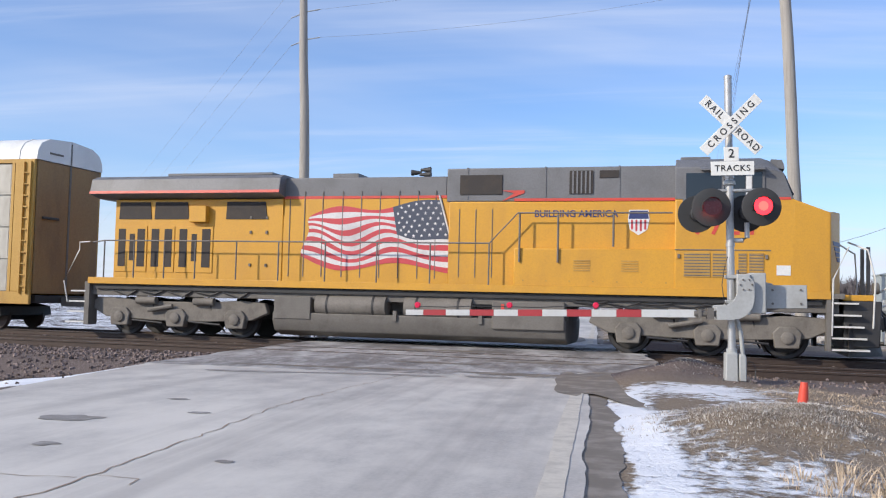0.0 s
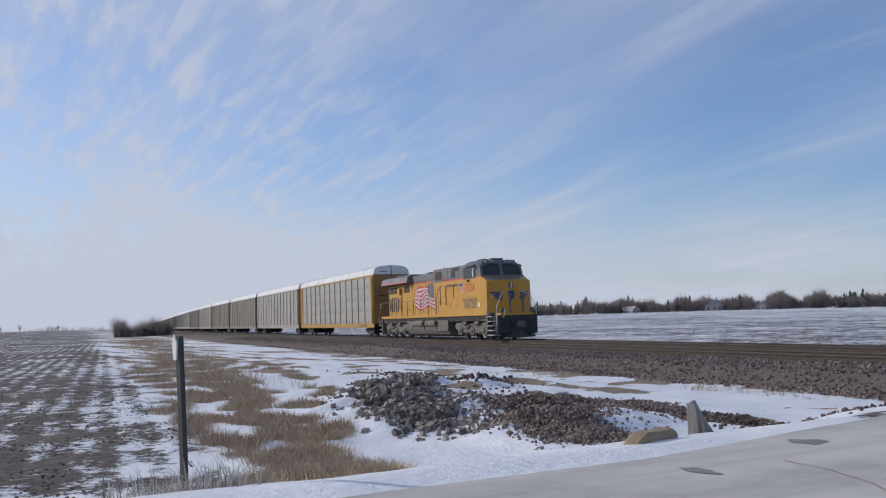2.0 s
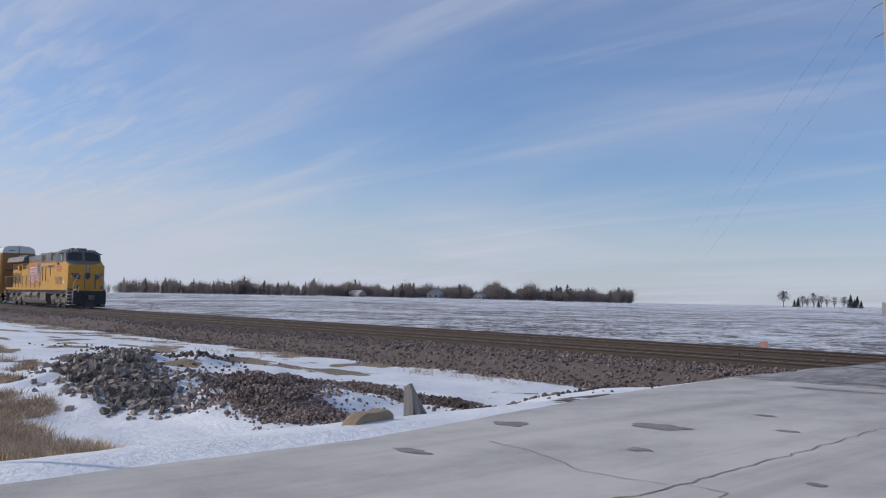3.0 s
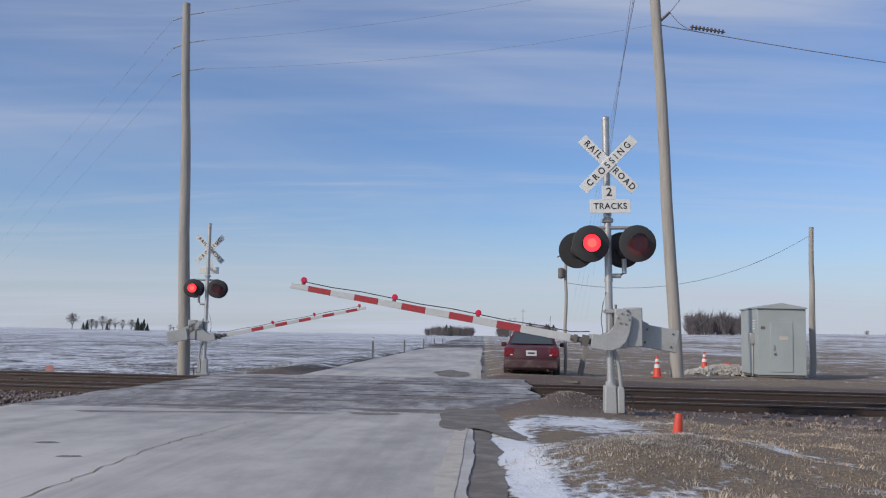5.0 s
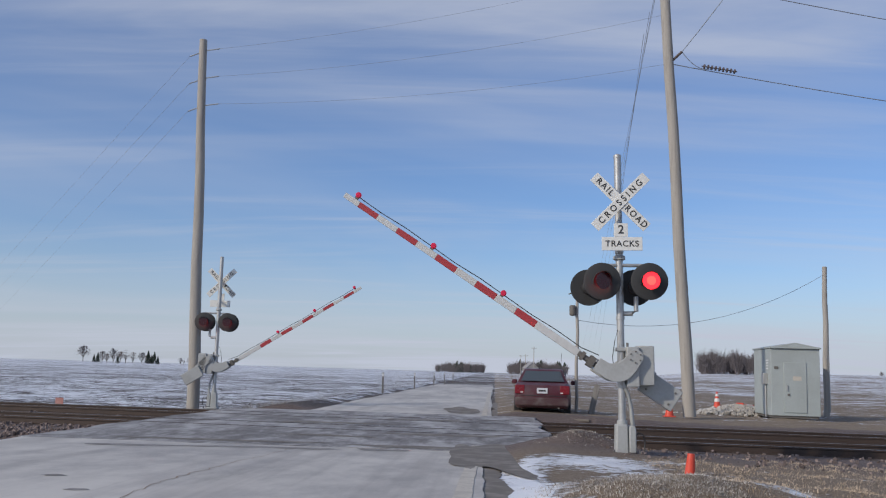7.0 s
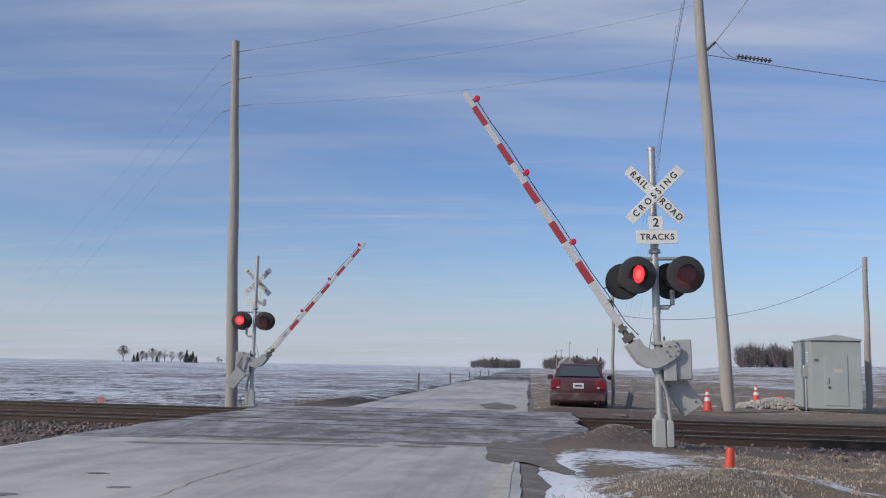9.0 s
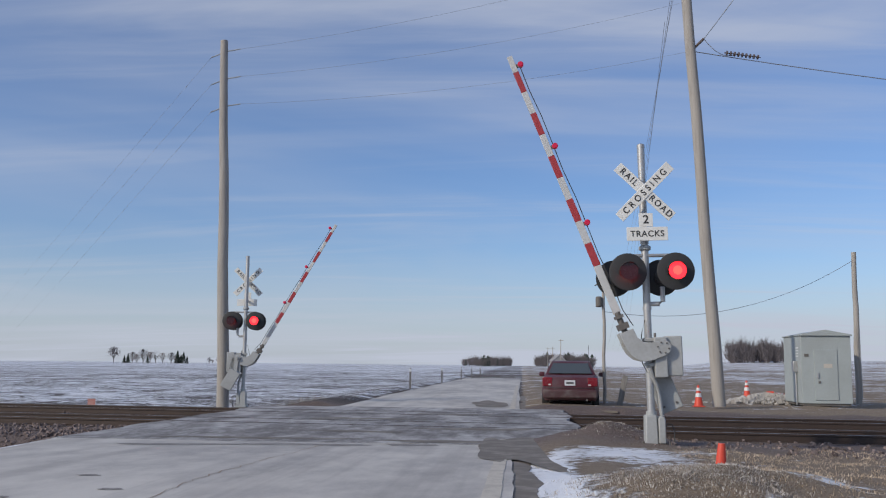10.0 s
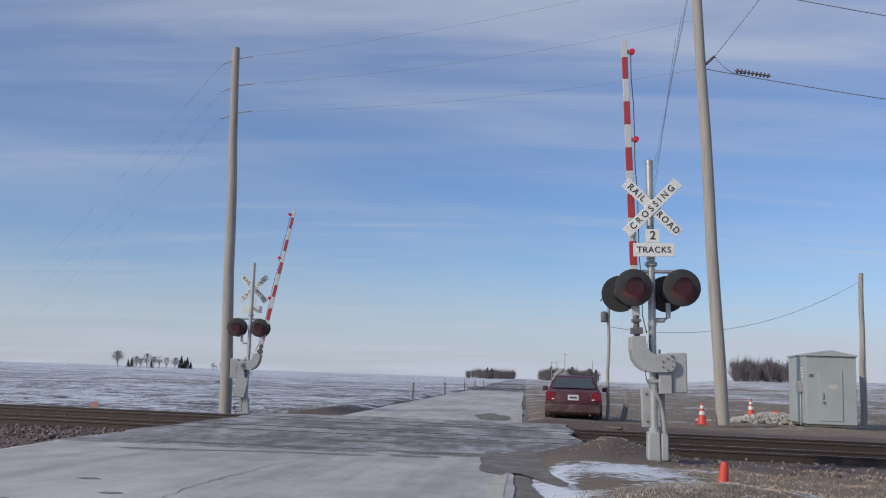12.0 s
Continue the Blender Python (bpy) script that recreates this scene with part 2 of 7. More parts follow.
M = {
    "ground": ground_material(), "road": road_material(), "crossing": crossing_material(),
    "yellow": worn("loco_yellow_paint", (0.64, 0.325, 0.030), (0.40, 0.205, 0.045), 0.9, 0.35, 0.42, 0, (1, 1, 0.4)),
    "gray": worn("loco_gray_paint", (0.175, 0.175, 0.18), (0.09, 0.088, 0.085), 1.0, 0.5, 0.5),
    "red": worn("red_stripe_paint", (0.62, 0.07, 0.045), (0.40, 0.06, 0.05), 2.0, 0.4, 0.45),
    "frame": worn("dirty_underframe", (0.165, 0.152, 0.135), (0.09, 0.08, 0.07), 1.6, 0.6, 0.7),
    "truck": worn("dusty_truck_steel", (0.20, 0.18, 0.155), (0.09, 0.08, 0.07), 2.2, 0.6, 0.75),
    "black": worn("black_steel", (0.028, 0.028, 0.03), (0.06, 0.055, 0.05), 2.0, 0.5, 0.55),
    "dark": worn("dark_louvre", (0.035, 0.03, 0.028), (0.07, 0.05, 0.035), 3.0, 0.4, 0.7),
    "flag_red": worn("flag_red_paint", (0.56, 0.06, 0.07), (0.35, 0.05, 0.06), 1.4, 0.5, 0.45),
    "flag_white": worn("flag_white_paint", (0.70, 0.68, 0.66), (0.36, 0.33, 0.33), 0.9, 0.7, 0.45),
    "flag_blue": worn("flag_canton_paint", (0.055, 0.065, 0.095), (0.10, 0.10, 0.12), 1.4, 0.5, 0.45),
    "blue": worn("deep_blue_paint", (0.035, 0.05, 0.16), (0.05, 0.06, 0.12), 2.0, 0.4, 0.4),
    "white": worn("white_paint", (0.76, 0.76, 0.75), (0.5, 0.49, 0.47), 2.0, 0.35, 0.5),
    "sign_white": worn("sign_sheeting", (0.80, 0.79, 0.74), (0.62, 0.60, 0.54), 2.5, 0.35, 0.4),
    "sign_black": worn("sign_black", (0.03, 0.03, 0.03), (0.06, 0.06, 0.06), 3.0, 0.3, 0.6),
    "rail_gray": worn("handrail_gray", (0.16, 0.15, 0.14), (0.08, 0.07, 0.06), 3.0, 0.5, 0.5),
    "rail_white": worn("handrail_white", (0.66, 0.65, 0.62), (0.4, 0.38, 0.34), 3.0, 0.5, 0.5),
    "glass": glass("cab_glass"), "car_glass": glass("car_glass", (0.07, 0.085, 0.095)),
    "rack_panel": galvanised("galvanised_panel", (0.43, 0.41, 0.365), (0.31, 0.29, 0.25)),
    "rack_brown": galvanised("weathered_brown_panel", (0.30, 0.255, 0.21), (0.19, 0.16, 0.13)),
    "rack_roof": worn("white_roof", (0.72, 0.73, 0.72), (0.48, 0.46, 0.42), 0.8, 0.5, 0.45, 0.0),
    "rack_yellow": worn("rack_ochre_paint", (0.50, 0.29, 0.06), (0.25, 0.14, 0.05), 1.1, 0.6, 0.55, 0, (1, 1, 0.35)),
    "rack_rust": worn("rusty_end_door", (0.30, 0.18, 0.07), (0.14, 0.085, 0.05), 0.9, 0.6, 0.65, 0, (1, 1, 0.3)),
    "rail": worn("rusty_rail", (0.07, 0.048, 0.038), (0.045, 0.034, 0.03), 3.0, 0.5, 0.55, 0.3),
    "rail_top": worn("polished_rail_head", (0.42, 0.40, 0.38), (0.25, 0.22, 0.2), 4.0, 0.3, 0.3, 0.9),
    "tie": worn("weathered_tie", (0.10, 0.075, 0.06), (0.05, 0.04, 0.033), 3.0, 0.5, 0.9),
    "alu": worn("dull_aluminium", (0.50, 0.50, 0.49), (0.33, 0.32, 0.30), 2.5, 0.4, 0.42, 0.55),
    "gate_gray": worn("signal_gray_paint", (0.42, 0.43, 0.42), (0.28, 0.27, 0.25), 2.2, 0.45, 0.55),
    "shed": worn("case_gray_paint", (0.40, 0.44, 0.43), (0.30, 0.32, 0.31), 0.9, 0.4, 0.5),
    "arm_red": worn("arm_red_sheeting", (0.42, 0.045, 0.05), (0.30, 0.05, 0.05), 2.5, 0.35, 0.45),
    "arm_white": worn("arm_white_sheeting", (0.60, 0.60, 0.58), (0.45, 0.44, 0.42), 2.5, 0.35, 0.45),
    "lens": worn("unlit_red_lens", (0.055, 0.008, 0.010), (0.05, 0.008, 0.01), 9.0, 0.3, 0.2),
    "lamp_on": glow("lit_red_lens", (1.0, 0.02, 0.03), 2.6),
    "lamp_core": glow("lit_red_core", (1.0, 0.05, 0.04), 3.2),
    "arm_lamp": glow("arm_lamp_red", (0.50, 0.012, 0.05), 0.30),
    "pole": worn("weathered_pole_wood", (0.40, 0.37, 0.33), (0.25, 0.23, 0.21), 3.0, 0.6, 0.9, 0, (4, 4, 0.25)),
    "old_wood": worn("old_gray_wood", (0.27, 0.255, 0.235), (0.13, 0.115, 0.10), 3.5, 0.6, 0.95, 0, (4, 4, 0.5)),
    "log": worn("pale_timber", (0.36, 0.27, 0.17), (0.20, 0.15, 0.10), 4.0, 0.5, 0.9, 0, (0.6, 4, 4)),
    "wire": worn("line_wire", (0.34, 0.37, 0.41), (0.25, 0.27, 0.30), 5.0, 0.3, 0.6, 0.3),
    "insulator": worn("brown_insulator", (0.13, 0.10, 0.09), (0.07, 0.05, 0.05), 5.0, 0.3, 0.3),
    "orange": worn("cone_orange", (0.70, 0.075, 0.04), (0.50, 0.08, 0.05), 4.0, 0.4, 0.5),
    "maroon": worn("maroon_car_paint", (0.085, 0.013, 0.020), (0.11, 0.07, 0.07), 2.0, 0.8, 0.35),
    "bumper": worn("dusty_bumper", (0.065, 0.022, 0.026), (0.13, 0.11, 0.10), 3.0, 0.8, 0.6),
    "spoil": worn("frozen_spoil", (0.40, 0.37, 0.33), (0.62, 0.61, 0.60), 1.2, 0.7, 0.95),
    "faded_red": worn("sun_faded_red", (0.42, 0.17, 0.14), (0.55, 0.40, 0.36), 6.0, 0.6, 0.7),
    "tail": worn("tail_lamp", (0.22, 0.012, 0.02), (0.1, 0.01, 0.015), 6.0, 0.3, 0.2),
    "tyre": worn("tyre_rubber", (0.022, 0.022, 0.023), (0.08, 0.075, 0.07), 4.0, 0.6, 0.85),
    "grass": worn("dry_grass", (0.30, 0.225, 0.14), (0.16, 0.11, 0.07), 6.0, 0.5, 0.95),
    "frost": worn("frosted_grass", (0.46, 0.42, 0.35), (0.28, 0.23, 0.17), 6.0, 0.5, 0.95),
    "stone": worn("broken_stone", (0.30, 0.265, 0.24), (0.15, 0.125, 0.115), 5.0, 0.6, 0.95),
    "ballast": worn("ballast_stone", (0.20, 0.155, 0.14), (0.10, 0.075, 0.07), 4.0, 0.6, 0.95),
    "bark": worn("winter_bark", (0.115, 0.10, 0.095), (0.07, 0.06, 0.06), 3.0, 0.5, 0.95),
    # twigs of the far trees: a little distance haze is put into the colour
    "twig": worn("hazed_twigs", (0.15, 0.13, 0.13), (0.10, 0.09, 0.095), 0.05, 0.5, 0.95),
    "conifer": worn("dark_conifer", (0.035, 0.05, 0.04), (0.06, 0.07, 0.06), 0.2, 0.5, 0.95),
    "house": worn("farmhouse_siding", (0.30, 0.285, 0.27), (0.22, 0.21, 0.2), 0.4, 0.4, 0.8),
    "shingle": worn("snowy_roof", (0.28, 0.27, 0.27), (0.55, 0.55, 0.58), 0.2, 0.6, 0.9),
    "line_paint": worn("worn_edge_line", (0.56, 0.52, 0.45), (0.36, 0.33, 0.29), 4.0, 0.7, 0.85),
    "tar": worn("dark_damp_patch", (0.15, 0.128, 0.105), (0.29, 0.26, 0.225), 2.6, 0.9, 0.75),
    "damp": worn("damp_concrete", (0.20, 0.185, 0.17), (0.38, 0.365, 0.35), 3.5, 0.9, 0.75),
    "crack": worn("sealed_crack", (0.36, 0.28, 0.21), (0.20, 0.16, 0.13), 3.0, 0.6, 0.9),
    "plate": worn("plate_white", (0.66, 0.66, 0.68), (0.5, 0.5, 0.5), 5.0, 0.3, 0.5),
}

# ---- mesh tools ----


class MB:
    """Gathers verts and faces of one mesh."""

    def __init__(self):
        self.v, self.f = [], []

    def add(self, vs, fs, m=None):
        o = len(self.v)
        self.v += [tuple(m @ Vector(p)) if m is not None else tuple(p) for p in vs]
        self.f += [tuple(o + i for i in q) for q in fs]
        return self

    def box(self, x0, x1, y0, y1, z0, z1, m=None):
        vs = [(x, y, z) for x in (x0, x1) for y in (y0, y1) for z in (z0, z1)]
        return self.add(vs, [(0, 1, 3, 2), (4, 6, 7, 5), (0, 4, 5, 1), (2, 3, 7, 6), (0, 2, 6, 4), (1, 5, 7, 3)], m)

    def prism(self, outline, a, b, axis="y", m=None):
        """An outline in two axes, drawn out along the third from a to b."""
        n = len(outline)
        mk = {"y": lambda p, q: (p[0], q, p[1]), "x": lambda p, q: (q, p[0], p[1]), "z": lambda p, q: (p[0], p[1], q)}[axis]
        vs = [mk(p, a) for p in outline] + [mk(p, b) for p in outline]
        fs = [tuple(range(n)), tuple(range(2 * n - 1, n - 1, -1))] + [(i, n + i, n + (i + 1) % n, (i + 1) % n) for i in range(n)]
        return self.add(vs, fs, m)

    def tube(self, pts, r, n=8, r2=None, caps=True):
        """A round bar through the points, r to r2 thick."""
        pts = [Vector(p) for p in pts]
        o = len(self.v)
        up = Vector((0, 0, 1))
        for k, p in enumerate(pts):
            d = (pts[min(k + 1, len(pts) - 1)] - pts[max(k - 1, 0)]).normalized()
            a = d.cross(up if abs(d.z) < 0.95 else Vector((1, 0, 0))).normalized()
            b = d.cross(a)
            rr = r if r2 is None else r + (r2 - r) * k / (len(pts) - 1)
            for i in range(n):
                t = 2 * math.pi * i / n
                self.v.append(tuple(p + a * (math.cos(t) * rr) + b * (math.sin(t) * rr)))
        for k in range(len(pts) - 1):
            for i in range(n):
                j = (i + 1) % n
                self.f.append((o + k * n + i, o + k * n + j, o + (k + 1) * n + j, o + (k + 1) * n + i))
        if caps:
            self.f.append(tuple(o + i for i in range(n))[::-1])
            self.f.append(tuple(o + (len(pts) - 1) * n + i for i in range(n)))
        return self

    def lathe(self, prof, n=20, m=None):
        """Radius and height pairs turned about z."""
        vs = [(r * math.cos(2 * math.pi * i / n), r * math.sin(2 * math.pi * i / n), z) for r, z in prof for i in range(n)]
        fs = [(k * n + i, k * n + (i + 1) % n, (k + 1) * n + (i + 1) % n, (k + 1) * n + i) for k in range(len(prof) - 1) for i in range(n)]
        fs += [tuple(range(n))[::-1], tuple((len(prof) - 1) * n + i for i in range(n))]
        return self.add(vs, fs, m)

    def rock(self, c, r, rng):
        """A small broken stone of eight corners."""
        q = Euler((rng.uniform(0, 6), rng.uniform(0, 6), rng.uniform(0, 6))).to_matrix()
        sc = Vector((rng.uniform(0.7, 1.3), rng.uniform(0.6, 1.1), rng.uniform(0.5, 0.9))) * r
        vs = []
        for x in (-1, 1):
            for y in (-1, 1):
                for z in (-1, 1):
                    p = Vector((x * sc.x, y * sc.y, z * sc.z)) * rng.uniform(0.55, 0.85)
                    vs.append(tuple(q @ p + Vector(c)))
        return self.add(vs, [(0, 1, 3, 2), (4, 6, 7, 5), (0, 4, 5, 1), (2, 3, 7, 6), (0, 2, 6, 4), (1, 5, 7, 3)])

    def data(self, name, smooth=False):
        me = bpy.data.meshes.new(name)
        me.from_pydata(self.v, [], self.f)
        bm = bmesh.new()
        bm.from_mesh(me)
        bmesh.ops.recalc_face_normals(bm, faces=bm.faces)
        bm.to_mesh(me)
        bm.free()
        if smooth:
            for p in me.polygons:
                p.use_smooth = True
            me.set_sharp_from_angle(angle=radians(38))
        return me


def part(name, mb, mat, parent=None, label="", smooth=True, bevel=0.0, m=None):
    """One mesh object, under a thing or under a part."""
    me = mb.data(name, smooth) if isinstance(mb, MB) else mb
    if not me.materials:
        me.materials.append(M[mat] if isinstance(mat, str) else mat)
    ob = new(name, me)
    if parent:
        ob.parent = parent
    if m is not None:
        ob.matrix_basis = m
    if bevel:
        b = ob.modifiers.new("bevel", "BEVEL")
        b.width, b.segments, b.limit_method, b.angle_limit = bevel, 2, "ANGLE", radians(40)
    return tagged(ob, label)


def thing(name, label, category, group="", m=None):
    ob = new(name)
    if m is not None:
        ob.matrix_basis = m
    return tagged(ob, label, category, group)


def words(name, text, size, mat, parent, m, depth=0.004, width=1.0, space=1.0):
    """Raised lettering in the built-in font, turned into a mesh."""
    cu = bpy.data.curves.new(name, "FONT")
    cu.body, cu.size, cu.extrude, cu.align_x, cu.align_y = text, size, depth, "CENTER", "CENTER"
    cu.space_character = space
    cu.offset = size * 0.012
    tmp = new(name, cu)
    me = bpy.data.meshes.new_from_object(tmp.evaluated_get(bpy.context.evaluated_depsgraph_get()))
    bpy.data.objects.remove(tmp)
    bpy.data.curves.remove(cu)
    me.transform(Matrix.Diagonal((width, 1, 1, 1)))
    me.materials.clear()
    me.materials.append(M[mat])
    ob = new(name, me)
    ob.parent = parent
    ob.matrix_basis = m
    return ob


# ---- the railway's line ----
H0, BEND, NEAR_SIDE = 84.431, 0.01466, 23.008     # heading, degrees a metre of bend, near side of the train
CENTRE = NEAR_SIDE + 1.55                          # far track's middle from the eye
BEND_END = 290.0                                   # beyond it the line runs straight
GAP = 4.4                                          # between the two tracks
RAIL_Z = -0.088


def line(s, off=0.0):
    """Place and heading (degrees) s metres along the far track, off metres beyond its middle."""
    h, c = radians(H0), radians(BEND)
    x, y = -math.sin(h - math.pi / 2) * CENTRE, math.cos(h - math.pi / 2) * CENTRE
    hs = h
    if s > 0:
        hs = h - c * min(s, BEND_END)
        x -= (math.cos(hs) - math.cos(h)) / c
        y -= (math.sin(hs) - math.sin(h)) / c
        x, y = x - math.sin(hs) * max(0.0, s - BEND_END), y + math.cos(hs) * max(0.0, s - BEND_END)
    else:
        x, y = x - math.sin(h) * s, y + math.cos(h) * s
    nx, ny = -math.sin(hs - math.pi / 2), math.cos(hs - math.pi / 2)
    return x + nx * off, y + ny * off, math.degrees(hs)


def across(x, y):
    """Metres beyond the far track's middle, and along it, by the straight part and the bend's parabola."""
    h = radians(H0)
    s = -math.sin(h) * x + math.cos(h) * y
    d = -math.sin(h - math.pi / 2) * x + math.cos(h - math.pi / 2) * y - CENTRE
    if s > 0:
        d -= radians(BEND) * (min(s, BEND_END) ** 2 / 2 + BEND_END * max(0.0, s - BEND_END))
    return d, s


def on_line(s, off=0.0, z=RAIL_Z):
    x, y, h = line(s, off)
    return pose(x, y, z, 0, 0, h - 90)


def smooth(a, b, v):
    t = min(1.0, max(0.0, (v - a) / (b - a)))
    return t * t * (3 - 2 * t)


def road_z(y):
    return -0.10 * smooth(9, 17, y) + 0.02 * smooth(27, 40, y)


ROAD_L, ROAD_R = -6.3, -0.1


def road_left(y):
    """The near road widens towards the crossing."""
    return -(6.0 + 0.185 * min(10.2, max(0.0, y - 5.0))) if y < 22 else -5.7


EMB = (-GAP - 3.4, 3.6)                            # near and far shoulder of the ballast


def height(x, y):
    """The ground's height."""
    d, s = across(x, y)
    n1 = noise.noise(Vector((x * 0.35, y * 0.35, 3.1)))
    n2 = noise.noise(Vector((x * 1.4, y * 1.4, 7.7)))
    left = smooth(-6.4, -10.5, x)
    right = smooth(0.4, 7.0, x)
    z = -0.62 * left * (1 - smooth(30, 60, y) * 0.4) - 0.18 * right
    z += 0.07 * n1 * max(left, right) + 0.035 * n2 * max(smooth(-6.5, -7.5, x), smooth(0.2, 1.0, x))
    # frozen spoil at the roadside
    for mx, my, r, k in ((1.45, 8.8, 0.85, 0.26), (2.1, 9.6, 0.9, 0.20), (1.45, 16.2, 0.7, 0.20), (-8.6, 11.6, 0.9, 0.16), (4.0, 9.5, 1.6, 0.14), (-10.6, 7.6, 1.2, 0.24), (-12.0, 8.4, 1.6, 0.26), (-14.2, 9.8, 1.9, 0.28), (-14.4, 7.2, 1.3, 0.30), (-16.8, 7.9, 1.7, 0.36), (-20.0, 9.2, 2.0, 0.3), (-19.5, 11.8, 2.4, 0.22)):
        q = ((x - mx) ** 2 + (y - my) ** 2) / (r * r)
        if q < 6:
            z += k * math.exp(-q) * (1 + 0.5 * n2)
    # ballast bank
    top = RAIL_Z - 0.17
    if d < 12:
        out = max(EMB[0] - d, d - EMB[1], 0.0)
        bank = top - out * 0.42
        z = max(z, bank) if out > 0 or z < top else z
        if out == 0:
            z = top
        z = z if out > 0 else top
    # road bed
    road = smooth(0.9, 0.0, max(road_left(y) - x, x - ROAD_R, 0.0))
    z = z * (1 - road) + (road_z(y) - 0.03) * road
    # the land rises to the north-west
    dist = math.hypot(x, y)
    az = math.degrees(math.atan2(-x, y))
    rise = smooth(60, 380, dist) * (0.9 * smooth(28, 45, az) * (1 - 0.7 * smooth(58, 78, az)) + 3.2 * smooth(-7, -14, az) + 1.0)
    return z + rise * smooth(8, 60, d if d > 0 else -d - 10)


def steps(dense0, dense1, step, far0, far1, grow=1.16):
    out = list(np.arange(dense0, dense1 + 1e-6, step))
    v, k = dense1, step
    while v < far1:
        k *= grow
        v += k
        out.append(v)
    v, k = dense0, step
    while v > far0:
        k *= grow
        v -= k
        out.insert(0, v)
    return out


def brush(x, y):
    """How thick the dry brush stands: a band along the ditch, a patch by the road, and drifts at the bank's foot."""
    n = noise.noise(Vector((x * 0.55 + y * 0.25, y * 0.9, 9.0))) + 0.5 * noise.noise(Vector((x * 1.5, y * 2.0, 2.0)))
    c = 2.35 + 0.16 * -x
    w = 0.85 + 0.03 * -x
    band = math.exp(-((y - c) / w) ** 2) * smooth(-8.4, -9.4, x)
    patch = math.exp(-((x + 10.2) / 1.6) ** 2 - ((y - 4.35) / 0.75) ** 2)
    drift = smooth(-16.5, -22, x) * smooth(c + 0.3, c + 1.2, y) * 0.62
    return max(0.0, min(1.0, smooth(-0.05, 0.32, n + 0.45 * max(band, patch) - 0.22) * smooth(0.05, 0.4, max(band, patch, drift))))


SPOIL_GRAY = ((-13.8, 6.9, 1.7, 0.7, 0.10), (-15.6, 7.4, 2.2, 0.9, 0.16), (-17.6, 8.3, 2.4, 0.9, 0.14), (-20.6, 9.6, 2.6, 0.8, 0.10))
SPOIL_RED = ((-10.0, 7.4, 1.0, 0.6, 0.12), (-11.2, 7.7, 1.8, 0.8, 0.12), (-12.8, 8.6, 2.3, 1.0, 0.13), (-14.6, 10.0, 2.6, 1.0, 0.10), (-12.6, 11.2, 3.2, 0.7, 0.05))


def spoil(x, y):
    k = 0.0
    for cx, cy, a, b, h in SPOIL_GRAY + SPOIL_RED:
        k = max(k, math.exp(-((x - cx) / a * 1.25) ** 2 - ((y - cy) / b * 1.25) ** 2))
    return smooth(0.3, 0.7, k + 0.35 * noise.noise(Vector((x * 1.3, y * 1.3, 6.0))))


def roadside_ice(x, y, n):
    """Trodden snow between the road's damp edge and the frozen spoil, and round the signal's foot."""
    lane = smooth(0.10, 0.22, x + 0.1 * n) * smooth(0.72, 0.45, x + 0.14 * n - 0.02 * max(0, 8 - y) + 0.02 * max(0, y - 9)) * smooth(13.6, 12.8, y)
    sheet = smooth(2.7, 1.9, x - 0.04 * (y - 9) + 0.5 * n) * smooth(15.4, 13.6, y + 0.8 * n) * smooth(0.3, 0.5, x)
    bare = math.exp(-((x - 1.55) / 0.75) ** 2 - ((y - 8.9) / 1.15) ** 2)
    tongue = math.exp(-((x - 1.1) / 0.6) ** 2 - ((y - 17.3) / 1.3) ** 2)
    strips = smooth(0.25, 0.5, noise.noise(Vector((x * 0.35, y * 0.9, 12.0)))) * smooth(2.0, 3.0, x) * 0.7
    return max(lane, sheet * (0.60 - 0.36 * smooth(0.25, 0.6, bare) + 0.50 * n), tongue * 0.55, strips)


